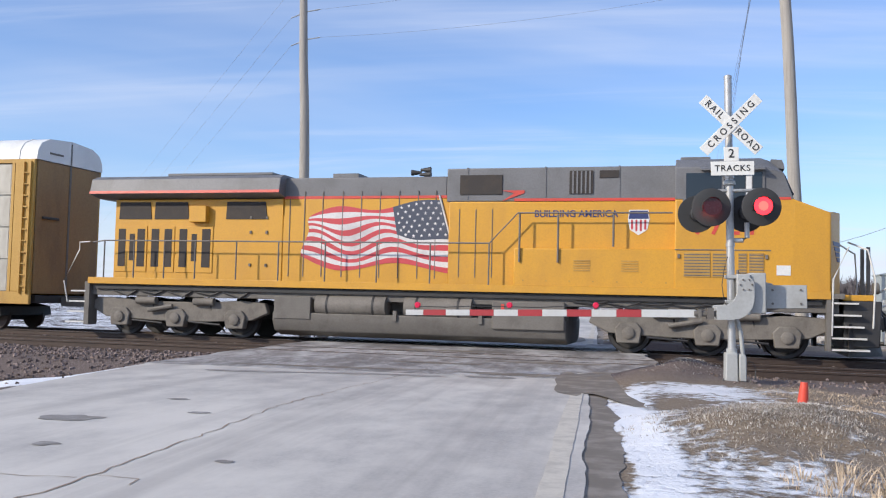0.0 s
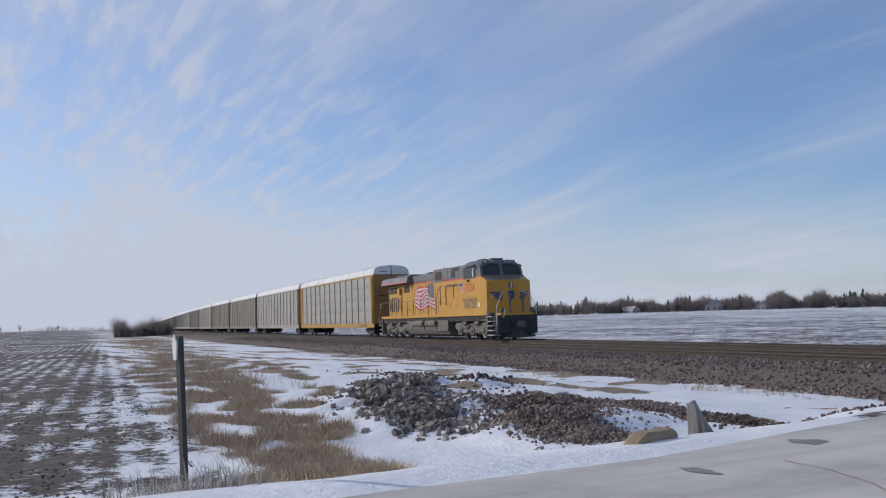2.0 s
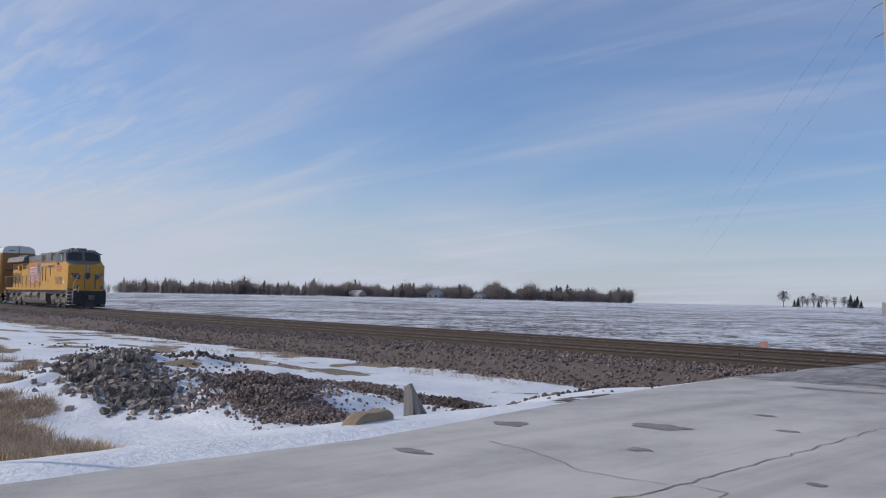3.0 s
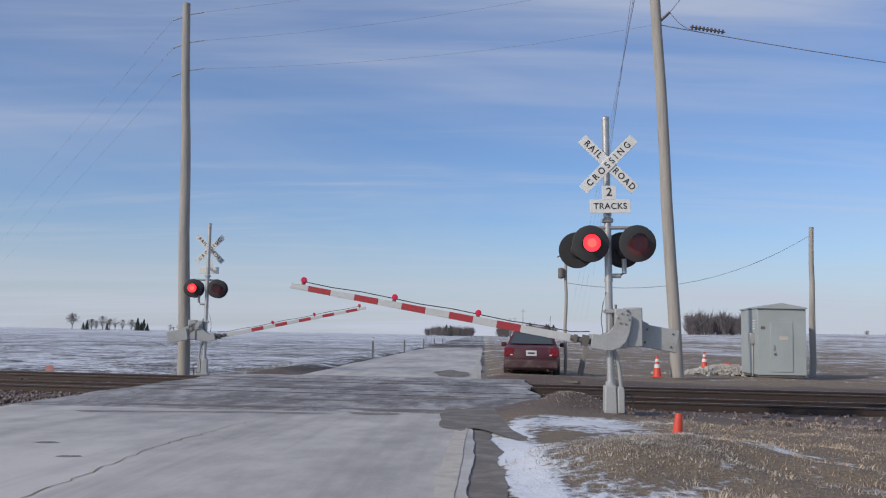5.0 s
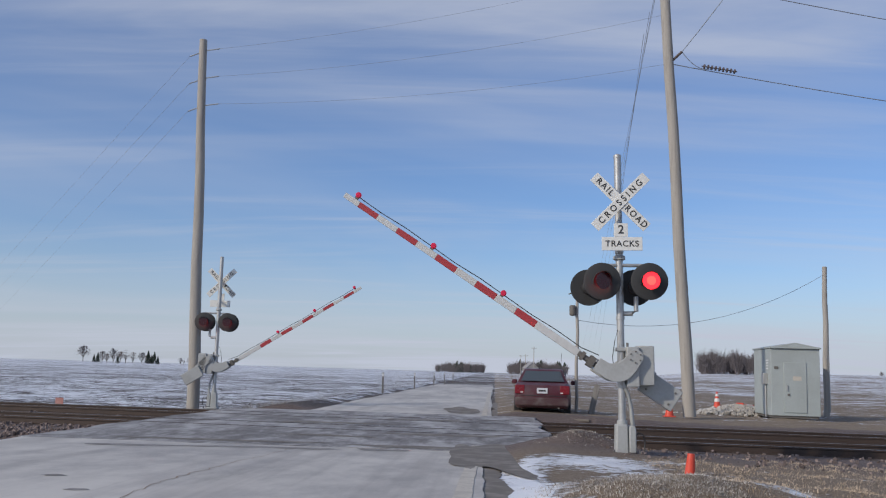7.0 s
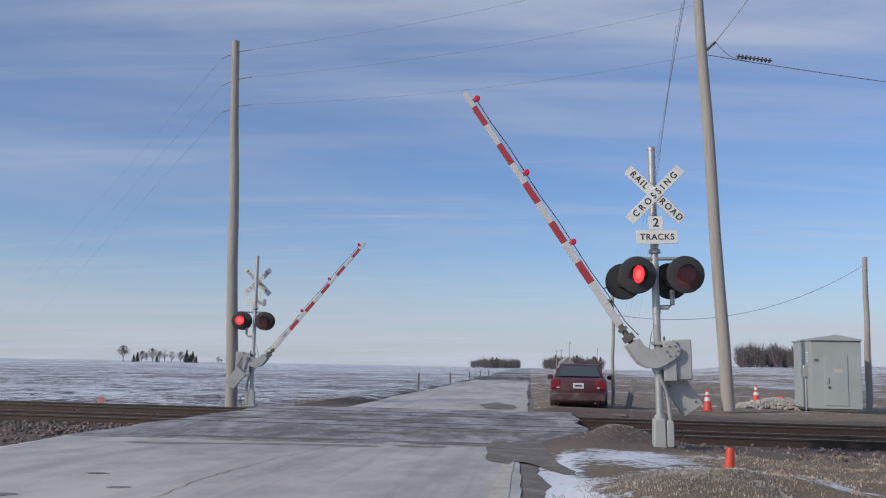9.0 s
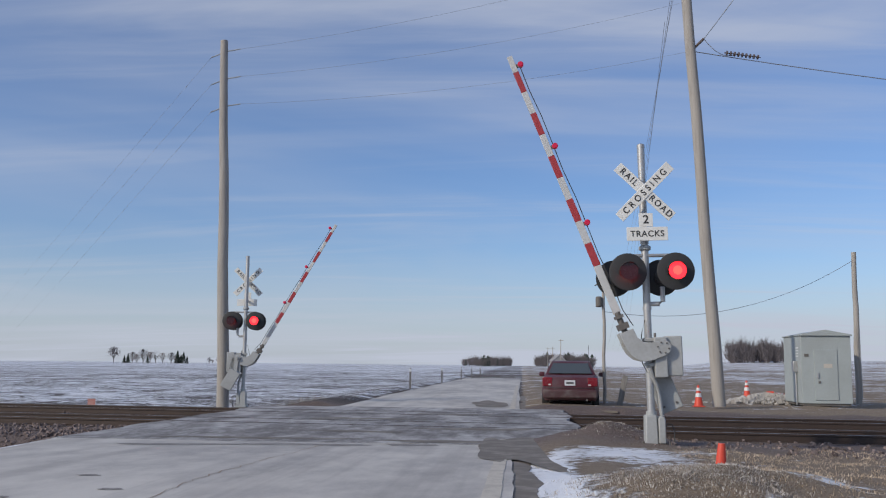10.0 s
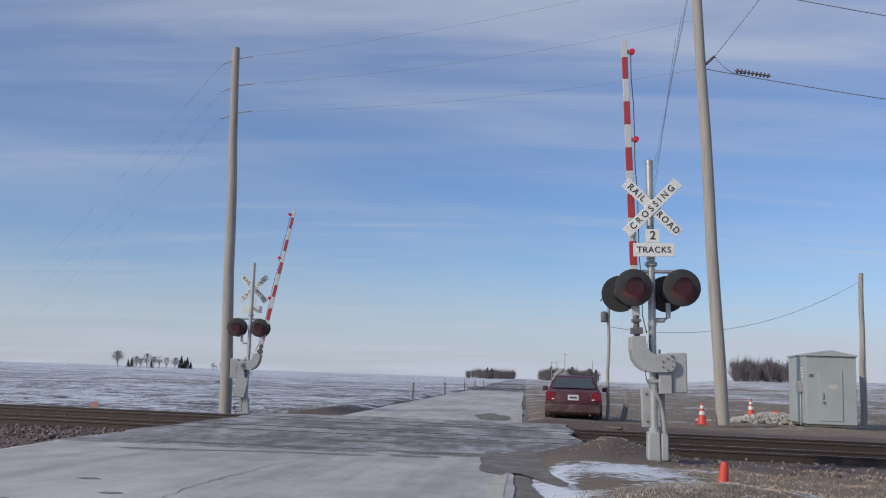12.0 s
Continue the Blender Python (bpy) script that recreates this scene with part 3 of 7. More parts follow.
def ground():
    xs = steps(-34, 16, 0.3, -3200, 3200)
    ys = steps(-2, 34, 0.3, -900, 4200)
    # finer where the verges pass close
    xs = sorted(set(round(v, 3) for v in xs) | set(round(v, 3) for v in np.arange(-24, -6, 0.15)) | set(round(v, 3) for v in np.arange(0, 4.5, 0.1)))
    ys = sorted(set(round(v, 3) for v in ys) | set(round(v, 3) for v in np.arange(2, 17.5, 0.12)))
    vs, fs = [], []
    lay = {k: [] for k in ("snow", "field", "grass", "stone", "far")}
    for y in ys:
        for x in xs:
            vs.append((x, y, height(x, y)))
            d, s = across(x, y)
            n = noise.noise(Vector((x * 0.5, y * 0.5, 1.0))) + 0.5 * noise.noise(Vector((x * 1.7, y * 1.7, 5.0)))
            dn = d + 0.45 * n
            stone = smooth(EMB[0] - 2.6, EMB[0] - 0.6, dn) * smooth(EMB[1] + 1.6, EMB[1] + 0.6, dn)
            field_edge = 3.0 + (-x) * 0.125 - 1.2 + 0.8 * n      # the field's border runs out beside the line
            fld = smooth(0.8, -0.8, y - field_edge) * smooth(-8.3, -9.6, x) if d < 0 else smooth(7, 10, dn) * (1 if x < -6.6 else 0)
            verge = smooth(-7.0, -8.5, x) * (1 - fld) if d < EMB[0] else 0
            rightside = smooth(0.0, 0.2, x)
            grs = max(verge, rightside * 0.7, 0.85 if d > 4 and x > 0 else 0)
            if d < 0:
                snow = 0.74 * (1 - fld) + (0.455 + 0.10 * smooth(-2.2, -0.2, y - field_edge)) * fld
                snow -= 0.48 * brush(x, y) * (1 - fld)
                snow -= 0.42 * spoil(x, y) * (1 - fld)
                snow -= 0.34 * smooth(0.12, 0.5, n) * smooth(7.5, 10.0, y) * (1 - fld) + 0.05 * smooth(-0.2, 0.6, n)
                snow = snow * (1 - rightside) + (0.40 + 0.06 * n) * rightside
                if x > -0.2 and y < 18:
                    snow = max(snow, 0.385 + 0.27 * roadside_ice(x, y, n))
                if -9.5 < x < -5.6:
                    snow += 0.04 * n
            else:
                snow = 0.525 if x < -6 else 0.445
                if x > 20 and y > 80:
                    snow = 0.49
                snow += 0.06 * smooth(60, 260, y)
                snow -= 0.12 * smooth(12, 5, d) * (1 if x < 0 else 0.4)
            snow = snow * (1 - stone) + (0.10) * stone
            far = smooth(25, 90, math.hypot(x, y)) * 0.62
            if d < 0 and x < -8:
                stone = max(stone, spoil(x, y))
            for k, v in (("snow", snow), ("field", fld), ("grass", grs), ("stone", stone), ("far", far)):
                lay[k].append(v)
    nx = len(xs)
    for j in range(len(ys) - 1):
        for i in range(nx - 1):
            a = j * nx + i
            fs.append((a, a + 1, a + nx + 1, a + nx))
    me = bpy.data.meshes.new("ground")
    me.from_pydata(vs, [], fs)
    for k, v in lay.items():
        me.attributes.new(k, "FLOAT", "POINT").data.foreach_set("value", v)
    for p in me.polygons:
        p.use_smooth = True
    me.materials.append(M["ground"])
    tagged(new("ground", me), "snow-dusted winter farmland with bare soil and dry grass", "ground", kind="structure")


ground()


def strip(x0, x1, y0, y1, dz, nx, ny, wob=0.0, seed=0):
    """A sheet laid on the road, with thickness, its ends a little ragged."""
    rng = random.Random(seed)
    mb = MB()
    top, bot = [], []
    for j in range(ny + 1):
        for i in range(nx + 1):
            u, v = i / nx, j / ny
            yy = y0 + (y1 - y0) * v
            e = wob * (0.9 * noise.noise(Vector((yy * 0.55, seed * 3.3 + i, 0.0))) + 0.45 * noise.noise(Vector((yy * 2.3, seed * 3.3 + i, 4.0))) + 0.12 * (rng.random() - 0.5)) if (i in (0, nx)) else 0
            f = wob * (rng.random() - 0.5) if (j in (0, ny)) else 0
            xa = road_left(yy) if x0 is None else x0
            x, y = xa + (x1 - xa) * u + e, y0 + (y1 - y0) * v + f
            top.append((x, y, road_z(y) + dz))
            bot.append((x, y, road_z(y) + dz - 0.06))
    n = len(top)
    fs = []
    w = nx + 1
    for j in range(ny):
        for i in range(nx):
            a = j * w + i
            fs.append((a, a + 1, a + w + 1, a + w))
    for j in range(ny):
        a, b = j * w, (j + 1) * w
        fs.append((a, b, n + b, n + a))
        a, b = j * w + nx, (j + 1) * w + nx
        fs.append((a, n + a, n + b, b))
    for i in range(nx):
        fs.append((i, n + i, n + i + 1, i + 1))
        a = ny * w + i
        fs.append((a, a + 1, n + a + 1, n + a))
    return mb.add(top + bot, fs)


def roads():
    r = part("road", strip(None, ROAD_R, -30, 15.2, 0.0, 8, 240, 0.06, 1), "road", label="pale concrete road dusted with blown snow and salt")
    tagged(r, category="road", kind="structure")
    far = part("road", strip(-5.6, -0.1, 28.2, 900, 0.0, 6, 300, 0.2, 2), "road", label="snow-dusted concrete road running on to the horizon")
    tagged(far, category="road", kind="structure")
    x = part("crossing_surface", strip(-8.0, 1.2, 15.2, 28.2, 0.003, 14, 30, 0.25, 3), "crossing", label="worn dark asphalt of the level crossing")
    tagged(x, category="crossing", kind="structure")
    sh = part("shoulder", strip(-0.3, 0.15, 4.0, 13.0, -0.014, 3, 110, 0.16, 4), "tar", label="narrow damp earth shoulder beside the road")
    tagged(sh, category="shoulder", kind="structure")
    sh = part("shoulder", strip(-0.1, 2.9, 28.2, 40.0, -0.010, 4, 12, 0.4, 5), "tar", label="dark turnout beside the road")
    tagged(sh, category="shoulder", kind="structure")
    for y0, y1, k in ((4.0, 16.6, 6), (28.3, 60.0, 7)):
        e = part("edge_line", strip(-0.37, -0.20, y0, y1, 0.006, 1, 160, 0.02, k), "line_paint", label="worn pale edge line on the road")
        tagged(e, category="road line", kind="structure")
    # the long crack and its side cracks
    rng = random.Random(5)
    mb = MB()

    def crack(pts, w):
        ps = []
        for (xa, ya), (xb, yb) in zip(pts, pts[1:]):
            n = max(2, int(math.hypot(xb - xa, yb - ya) / 0.16))
            ps += [(xa + (xb - xa) * i / n, ya + (yb - ya) * i / n) for i in range(n)]
        ps = [(x + rng.uniform(-0.035, 0.035), y + rng.uniform(-0.03, 0.03), w * rng.uniform(0.3, 1.2)) for x, y in ps]
        for (xa, ya, wa), (xb, yb, wb) in zip(ps, ps[1:]):
            dx, dy = xb - xa, yb - ya
            k = math.hypot(dx, dy) or 1
            px, py = -dy / k, dx / k
            za, zb = road_z(ya) + 0.004, road_z(yb) + 0.004
            mb.add([(xa - px * wa, ya - py * wa, za), (xa + px * wa, ya + py * wa, za), (xb + px * wb, yb + py * wb, zb), (xb - px * wb, yb - py * wb, zb)], [(0, 1, 2, 3)])
    crack([(-3.15, 14.6), (-3.2, 13.4), (-3.37, 9.6), (-3.21, 5.6), (-3.3, 3.0)], 0.009)
    crack([(-3.25, 5.4), (-3.9, 5.35), (-4.6, 5.7), (-5.4, 5.9)], 0.008)
    crack([(-3.22, 5.5), (-2.9, 5.45), (-2.75, 5.1)], 0.007)
    c = part("road_crack", mb, "crack", label="rough tar-filled crack along the middle of the road", smooth=False)
    tagged(c, category="crack", kind="structure")

    def blot(x, y, a, b, turn, seed):
        rg = random.Random(seed)
        n = 34
        ph = [1.0 + 0.75 * noise.noise(Vector((math.cos(6.283 * i / n) * 1.6, math.sin(6.283 * i / n) * 1.6, seed * 2.7))) for i in range(n)]
        out = []
        for i in range(n):
            t = 2 * math.pi * i / n
            q = (ph[i] + ph[(i + 1) % n] + ph[i - 1]) / 3
            u, v = a * q * math.cos(t), b * q * math.sin(t)
            ct, st = math.cos(turn), math.sin(turn)
            out.append((x + u * ct - v * st, y + u * st + v * ct))
        m2 = MB()
        m2.add([(px, py, road_z(py) + 0.0045) for px, py in out], [tuple(range(n))])
        m2.add([(px, py, road_z(py) - 0.01) for px, py in out], [])
        return m2
    spots = ((-5.84, 6.85, 0.2, 0.13), (-4.83, 7.9, 0.26, 0.16), (-4.18, 6.51, 0.12, 0.08), (-1.79, 14.9, 0.5, 0.2), (-5.5, 14.2, 0.9, 0.2),
             (-3.6, 14.6, 1.2, 0.16), (-2.6, 6.2, 0.07, 0.06), (-4.6, 9.6, 0.14, 0.06), (-3.9, 8.6, 0.12, 0.05), (-5.3, 5.0, 0.16, 0.08))
    for k, (x, y, a, b) in enumerate(spots):
        p = part("damp_patch", blot(x, y, a, b, 0.1, k), "damp", label="dark damp patch on the concrete", smooth=False)
        tagged(p, category="stain", kind="structure")
    for k, (x, y, a, b) in enumerate(((0.18, 14.4, 0.80, 2.5), (-0.42, 14.6, 0.30, 2.2), (0.72, 14.2, 0.34, 0.8), (-4.4, 15.9, 1.5, 0.22), (-1.3, 15.8, 1.4, 0.28), (-3.2, 17.9, 0.9, 0.2), (-0.9, 19.0, 1.2, 0.3),
                                      (-3.9, 22.0, 1.3, 0.35), (-1.6, 24.5, 1.2, 0.4), (-1.1, 31.0, 0.6, 2.6))):
        p = part("damp_patch", blot(x, y, a, b, 0.04, 60 + k), "tar", label="wide dark damp patch on the worn road", smooth=False)
        p.location.z = 0.003
        tagged(p, category="stain", kind="structure")


roads()


def tracks():
    g = 0.7175 + 0.035
    prof = [(-0.07, -0.17), (0.07, -0.17), (0.07, -0.155), (0.012, -0.14), (0.012, -0.045), (0.035, -0.035), (0.035, -0.002), (0.03, 0.0), (-0.03, 0.0), (-0.035, -0.002), (-0.035, -0.035), (-0.012, -0.045), (-0.012, -0.14), (-0.07, -0.155)]
    ss = list(np.arange(-60, 60, 6.0)) + list(np.arange(60, 1400, 20.0))
    tr = []
    for off, nm in ((0.0, "far"), (-GAP, "near")):
        t = thing("railway_track", "rusty steel rails on timber ties, " + nm + " of two tracks", "railway track", "two tracks")
        tagged(t, kind="structure")
        tr.append((t, off))
        for side in (-1, 1):
            mb, top = MB(), MB()
            n = len(prof)
            for s in ss:
                x, y, h = line(s, off + side * g)
                a = radians(h - 90)
                for u, z in prof:
                    mb.v.append((x - math.sin(a) * u, y + math.cos(a) * u, RAIL_Z + z))
                for u, z in ((-0.03, 0.0015), (0.03, 0.0015)):
                    top.v.append((x - math.sin(a) * u, y + math.cos(a) * u, RAIL_Z + z))
            for k in range(len(ss) - 1):
                for i in range(n):
                    mb.f.append((k * n + i, k * n + (i + 1) % n, (k + 1) * n + (i + 1) % n, (k + 1) * n + i))
                top.f.append((2 * k, 2 * k + 1, 2 * k + 3, 2 * k + 2))
            r = part("rail", mb, "rail", t)
            part("railhead", top, "rail_top", r, "worn bright running surface", smooth=False)
    return tr


TRACKS = tracks()


def polar(az, d, z=0.0):
    """A place by its bearing (degrees left of the road) and distance."""
    return Vector((-math.sin(radians(az)) * d, math.cos(radians(az)) * d, z))


# ---- crossing signals ----
PIVOT = (0.20, -0.12, 1.60)
LAMPS = ((-0.33, 2.83), (0.44, 2.83))


def crossing_signal(m, label, rear=-0.17):
    """A mast with crossbuck, flashing lamps both ways, and a gate arm. Returns the thing, its arm and its lamp rotors."""
    t = thing("crossing_signal", label, "crossing signal", "two crossing signals", m)
    part("mast", MB().tube([(0, 0, 0.1), (0, 0, 4.97)], 0.062, 16), "alu", t, "bright aluminium tube")
    part("mast_cap", MB().lathe([(0.066, 4.95), (0.066, 5.0), (0.03, 5.02)], 16), "alu", t)
    base = MB().prism([(-0.14, 0.04), (0.09, 0.04), (0.08, 0.12), (0.07, 0.52), (-0.11, 0.52), (-0.12, 0.12)], -0.12, 0.12)
    base.box(-0.17, 0.22, -0.16, 0.16, 0.0, 0.05)
    part("junction_base", base, "gate_gray", t, "gray cast mast base", bevel=0.02)
    part("footing", MB().box(-0.24, 0.32, -0.22, 0.22, -0.14, 0.0), "old_wood", t, "weathered footing block")
    part("collar", MB().tube([(0, 0, 0.50), (0, 0, 0.58)], 0.085, 14), "gate_gray", t)
    part("base_door", MB().prism([(0.09, 0.07), (0.20, 0.07), (0.20, 0.44), (0.18, 0.50), (0.11, 0.50), (0.09, 0.46)], -0.15, 0.11), "gate_gray", t, bevel=0.015)
    part("conduit", MB().tube([(0.17, 0.02, 0.5), (0.15, 0.02, 0.8), (0.10, 0.0, 1.0), (0.02, -0.08, 1.16), (0.0, -0.09, 1.24)], 0.035, 10), "gate_gray", t)
    part("ground_cable", MB().tube([(0.20, 0.0, 0.30), (0.26, 0.0, 0.38), (0.33, 0.0, 0.36), (0.36, -0.02, 0.25), (0.34, -0.06, 0.1), (0.32, -0.08, -0.05)], 0.012, 6), "sign_black", t)
    for k in (-0.17, 0.255):
        part("anchor_bolt", MB().tube([(k, -0.15, 0.04), (k, -0.15, 0.11)], 0.016, 8), "rail_gray", t)
    for z in (1.16, 2.22, 3.32):
        part("mast_band", MB().tube([(0, 0, z), (0, 0, z + 0.05)], 0.072, 14), "alu", t)
    # crossbuck, lettered on both faces
    for turn, text in ((45, "RAIL ROAD"), (-45, "CROSSING")):
        rm = pose(0, -0.215 if turn > 0 else -0.23, 4.16, 0, turn, 0)
        bl = part("crossbuck_blade", MB().box(-0.61, 0.61, -0.006, 0.006, -0.09, 0.09), "sign_white", t, bevel=0.004, m=rm)
        for face, spin in ((-0.0085, 0), (0.0085, 180)):
            if (turn > 0) == (spin == 0):
                for k, word in ((-1, "RAIL"), (1, "ROAD")):
                    words("lettering", word, 0.15, "sign_black", bl, pose(k * 0.355 * (1 if spin == 0 else -1), face, 0, 90, 0, spin), 0.002, 0.92, 1.34)
            else:
                words("lettering", "CROSSING", 0.15, "sign_black", bl, pose(0, face, 0, 90, 0, spin), 0.002, 0.92, 1.66)
    [part("sign_bracket", MB().box(-0.03, 0.03, -0.21, 0.0, z, z + 0.04), "alu", t) for z in (3.5, 4.14)]
    pl = part("count_sign", MB().box(-0.115, 0.115, -0.222, -0.21, 3.575, 3.80), "sign_white", t, bevel=0.004)
    words("lettering", "2", 0.20, "sign_black", pl, pose(0, -0.2245, 3.69, 90, 0, 0), 0.002)
    pl = part("tracks_sign", MB().box(-0.32, 0.35, -0.222, -0.21, 3.345, 3.57), "sign_white", t, bevel=0.004)
    words("lettering", "TRACKS", 0.14, "sign_black", pl, pose(0.015, -0.2245, 3.455, 90, 0, 0), 0.002, 1.0, 1.1)
    part("bell_housing", MB().lathe([(0.06, 3.2), (0.1, 3.22), (0.1, 3.27), (0.04, 3.31)], 14), "gate_gray", t)
    # lamp arm
    part("crossarm", MB().tube([(-0.36, -0.02, 3.12), (0.46, -0.02, 3.12)], 0.03, 10), "alu", t)
    part("junction_pipe", MB().tube([(0.0, 0.02, 2.32), (0.2, 0.0, 2.32), (0.26, -0.02, 2.36), (0.26, -0.02, 2.6)], 0.04, 10), "alu", t)
    rotors = {}
    for face in (-1, 1):
        for k, (lx, lz) in enumerate(LAMPS):
            x = lx if face < 0 else lx + rear
            z = lz if face < 0 else lz + min(0.0, rear * 0.4)
            rm = pose(x, (0.26 if face < 0 else 0.12) * face, z, 0, 0, 0 if face < 0 else 180)
            f = part("flasher", MB().lathe([(0.12, 0), (0.12, 0.14), (0.1, 0.16)], 20, pose(0, 0, 0, -90, 0, 0)), "sign_black", t, "black flashing lamp unit", m=rm)
            part("background", MB().lathe([(0.30, 0.0), (0.305, 0.01), (0.305, 0.02), (0.28, 0.03), (0.10, 0.03)], 32, pose(0, 0, 0, 90, 0, 0)), "sign_black", f)
            hood = MB()
            n = 18
            for i in range(n + 1):
                a = radians(-20 + 220 * i / n)
                ln = 0.20 * max(0.25, math.sin(max(0.0, min(math.pi, a))) * 0.7 + 0.3)
                for r in (0.15, 0.157):
                    hood.v.append((math.cos(a) * r, -0.03, math.sin(a) * r))
                    hood.v.append((math.cos(a) * r * 0.97, -0.03 - ln, math.sin(a) * r * 0.97))
            for i in range(n):
                a, b = 4 * i, 4 * i + 4
                hood.f += [(a, b, b + 1, a + 1), (a + 2, a + 3, b + 3, b + 2), (a + 1, b + 1, b + 3, a + 3), (a, a + 2, b + 2, b)]
            part("hood", hood, "sign_black", f)
            ro = MB().lathe([(0.142, -0.004), (0.142, 0.004), (0.02, 0.006)], 24, pose(0, 0, 0, 90, 0, 0)).data("lamp_rotor", False)
            for nm in ("lens", "lamp_on"):
                ro.materials.append(M[nm])
            for p in ro.polygons:
                p.material_index = 1 if p.normal.y < -0.3 else 0
            r = part("lamp_rotor", ro, "lens", f, "red lamp disc, lit on one face", m=pose(0, -0.16, 0))
            rotors[(face, k)] = r
            part("lamp_core", MB().lathe([(0.075, 0.008), (0.075, 0.011), (0.02, 0.013)], 16, pose(0, 0, 0, 90, 0, 0)), "lamp_core", None).parent = r
            part("bracket", MB().tube([(0, 0.12, 0.0), (0, 0.16, 0.14), (0, 0.2, 0.27)], 0.022, 8), "alu", f)
    # gate mechanism
    part("gate_mechanism", MB().box(0.27, 0.53, -0.10, 0.24, 1.14, 1.79), "gate_gray", t, bevel=0.02)
    part("mechanism_door", MB().box(0.07, 0.275, -0.155, 0.20, 1.12, 1.77), "gate_gray", t, bevel=0.015)
    part("lifting_eye", MB().tube([(0.1, -0.05, 1.77), (0.1, -0.05, 1.84)], 0.02, 8), "rail_gray", t)
    [part("mechanism_bracket", MB().box(-0.09, 0.12, -0.09, 0.09, z, z + 0.06), "gate_gray", t, bevel=0.01) for z in (1.3, 1.7)]
    # the arm: turns about the pivot
    arm = part("gate_arm", MB().tube([(0, -0.05, 0), (0, 0.42, 0)], 0.055, 12), "gate_gray", t, "red and white striped gate arm with red lamps", m=pose(*PIVOT))
    outline = [(0.13 * math.cos(radians(a)), 0.13 * math.sin(radians(a))) for a in range(180, -1, -20)]
    outline += [(0.13, -0.22), (0.10, -0.36), (0.02, -0.47), (-0.10, -0.54), (-0.22, -0.56), (-0.46, -0.56), (-0.46, -0.33), (-0.30, -0.32), (-0.20, -0.26), (-0.14, -0.14)]
    part("elbow_plate", MB().prism(outline, -0.09, -0.065), "gate_gray", arm, bevel=0.006)
    part("elbow_plate", MB().prism(outline, 0.30, 0.325), "gate_gray", arm, bevel=0.006)
    part("elbow_web", MB().box(-0.44, -0.24, -0.065, 0.30, -0.53, -0.36), "gate_gray", arm, bevel=0.01)
    for k in range(6):
        a = radians(60 * k)
        part("bolt", MB().tube([(0.09 * math.cos(a), -0.11, 0.09 * math.sin(a)), (0.09 * math.cos(a), -0.09, 0.09 * math.sin(a))], 0.014, 6), "rail_gray", arm)
    part("shear_joint", MB().tube([(-0.44, 0, -0.46), (-0.80, 0, -0.46)], 0.05, 10).box(-0.60, -0.50, -0.09, 0.09, -0.55, -0.37).box(-0.74, -0.69, -0.07, 0.07, -0.53, -0.39), "frame", arm, "dark shear-pin joint")
    x = -0.78
    seq = [(0.42, "arm_white"), (0.43, "arm_white")] + [(0.40, "arm_red"), (0.40, "arm_white")] * 4 + [(0.38, "arm_red"), (0.30, "arm_white")]
    ln = sum(a for a, _ in seq)
    total = 4.70
    for k, (a, c) in enumerate(seq):
        w = a * total / ln
        z0 = 0.044 + 0.020 * (1 - k / len(seq))
        part("arm_stripe", MB().box(x - w, x, -0.025, 0.025, -0.46 - z0, -0.46 + z0), c, arm, bevel=0.005)
        x -= w
    for lx in (-2.35, -3.75, -5.28):
        l = part("arm_lamp", MB().lathe([(0.035, -0.05), (0.05, -0.035), (0.05, 0.035), (0.035, 0.05)], 14, pose(lx, 0, -0.335, 90, 0, 0)), "arm_lamp", arm, "small red arm lamp")
        part("lamp_foot", MB().box(lx - 0.03, lx + 0.03, -0.02, 0.02, -0.41, -0.37), "frame", l)
    cab = [(-0.5, -0.02, -0.3)] + [(-0.8 - 0.5 * i, -0.035, -0.36 + 0.012 * math.sin(i * 2.1)) for i in range(10)]
    part("lamp_cable", MB().tube(cab, 0.008, 5), "sign_black", arm)
    part("counterweight_arm", MB().prism([(-0.1, 0.1), (0.1, 0.12), (0.5, 0.02), (0.5, -0.3), (0.1, -0.12), (-0.1, -0.1)], 0.335, 0.36), "gate_gray", arm, bevel=0.006)
    cw = part("counterweight", MB().box(0.38, 1.02, 0.30, 0.42, -0.38, 0.0), "gate_gray", arm, bevel=0.012)
    [part("bolt", MB().tube([(bx, 0.285, bz), (bx, 0.30, bz)], 0.02, 8), "rail_gray", cw) for bx in (0.48, 0.92) for bz in (-0.3, -0.08)]
    part("hanging_cable", MB().tube([(-0.06, -0.08, 2.05), (-0.12, -0.12, 1.85), (-0.16, -0.13, 1.6), (-0.13, -0.12, 1.35), (-0.05, -0.09, 1.2)], 0.007, 6), "sign_black", t)
    return t, arm, rotors


near_at = polar(-7.83, 15.45)
NEAR, NEAR_ARM, NEAR_LAMPS = crossing_signal(pose(near_at.x, near_at.y, -0.09, 0, -1.25, 2), "aluminium crossing signal with crossbuck, red lamps and striped gate arm")
far_at = polar(17.05, 31.3)
FAR, FAR_ARM, FAR_LAMPS = crossing_signal(pose(far_at.x, far_at.y, -0.24, 0, 0, 186), "aluminium crossing signal with crossbuck and gate arm beyond the tracks", 0.0)


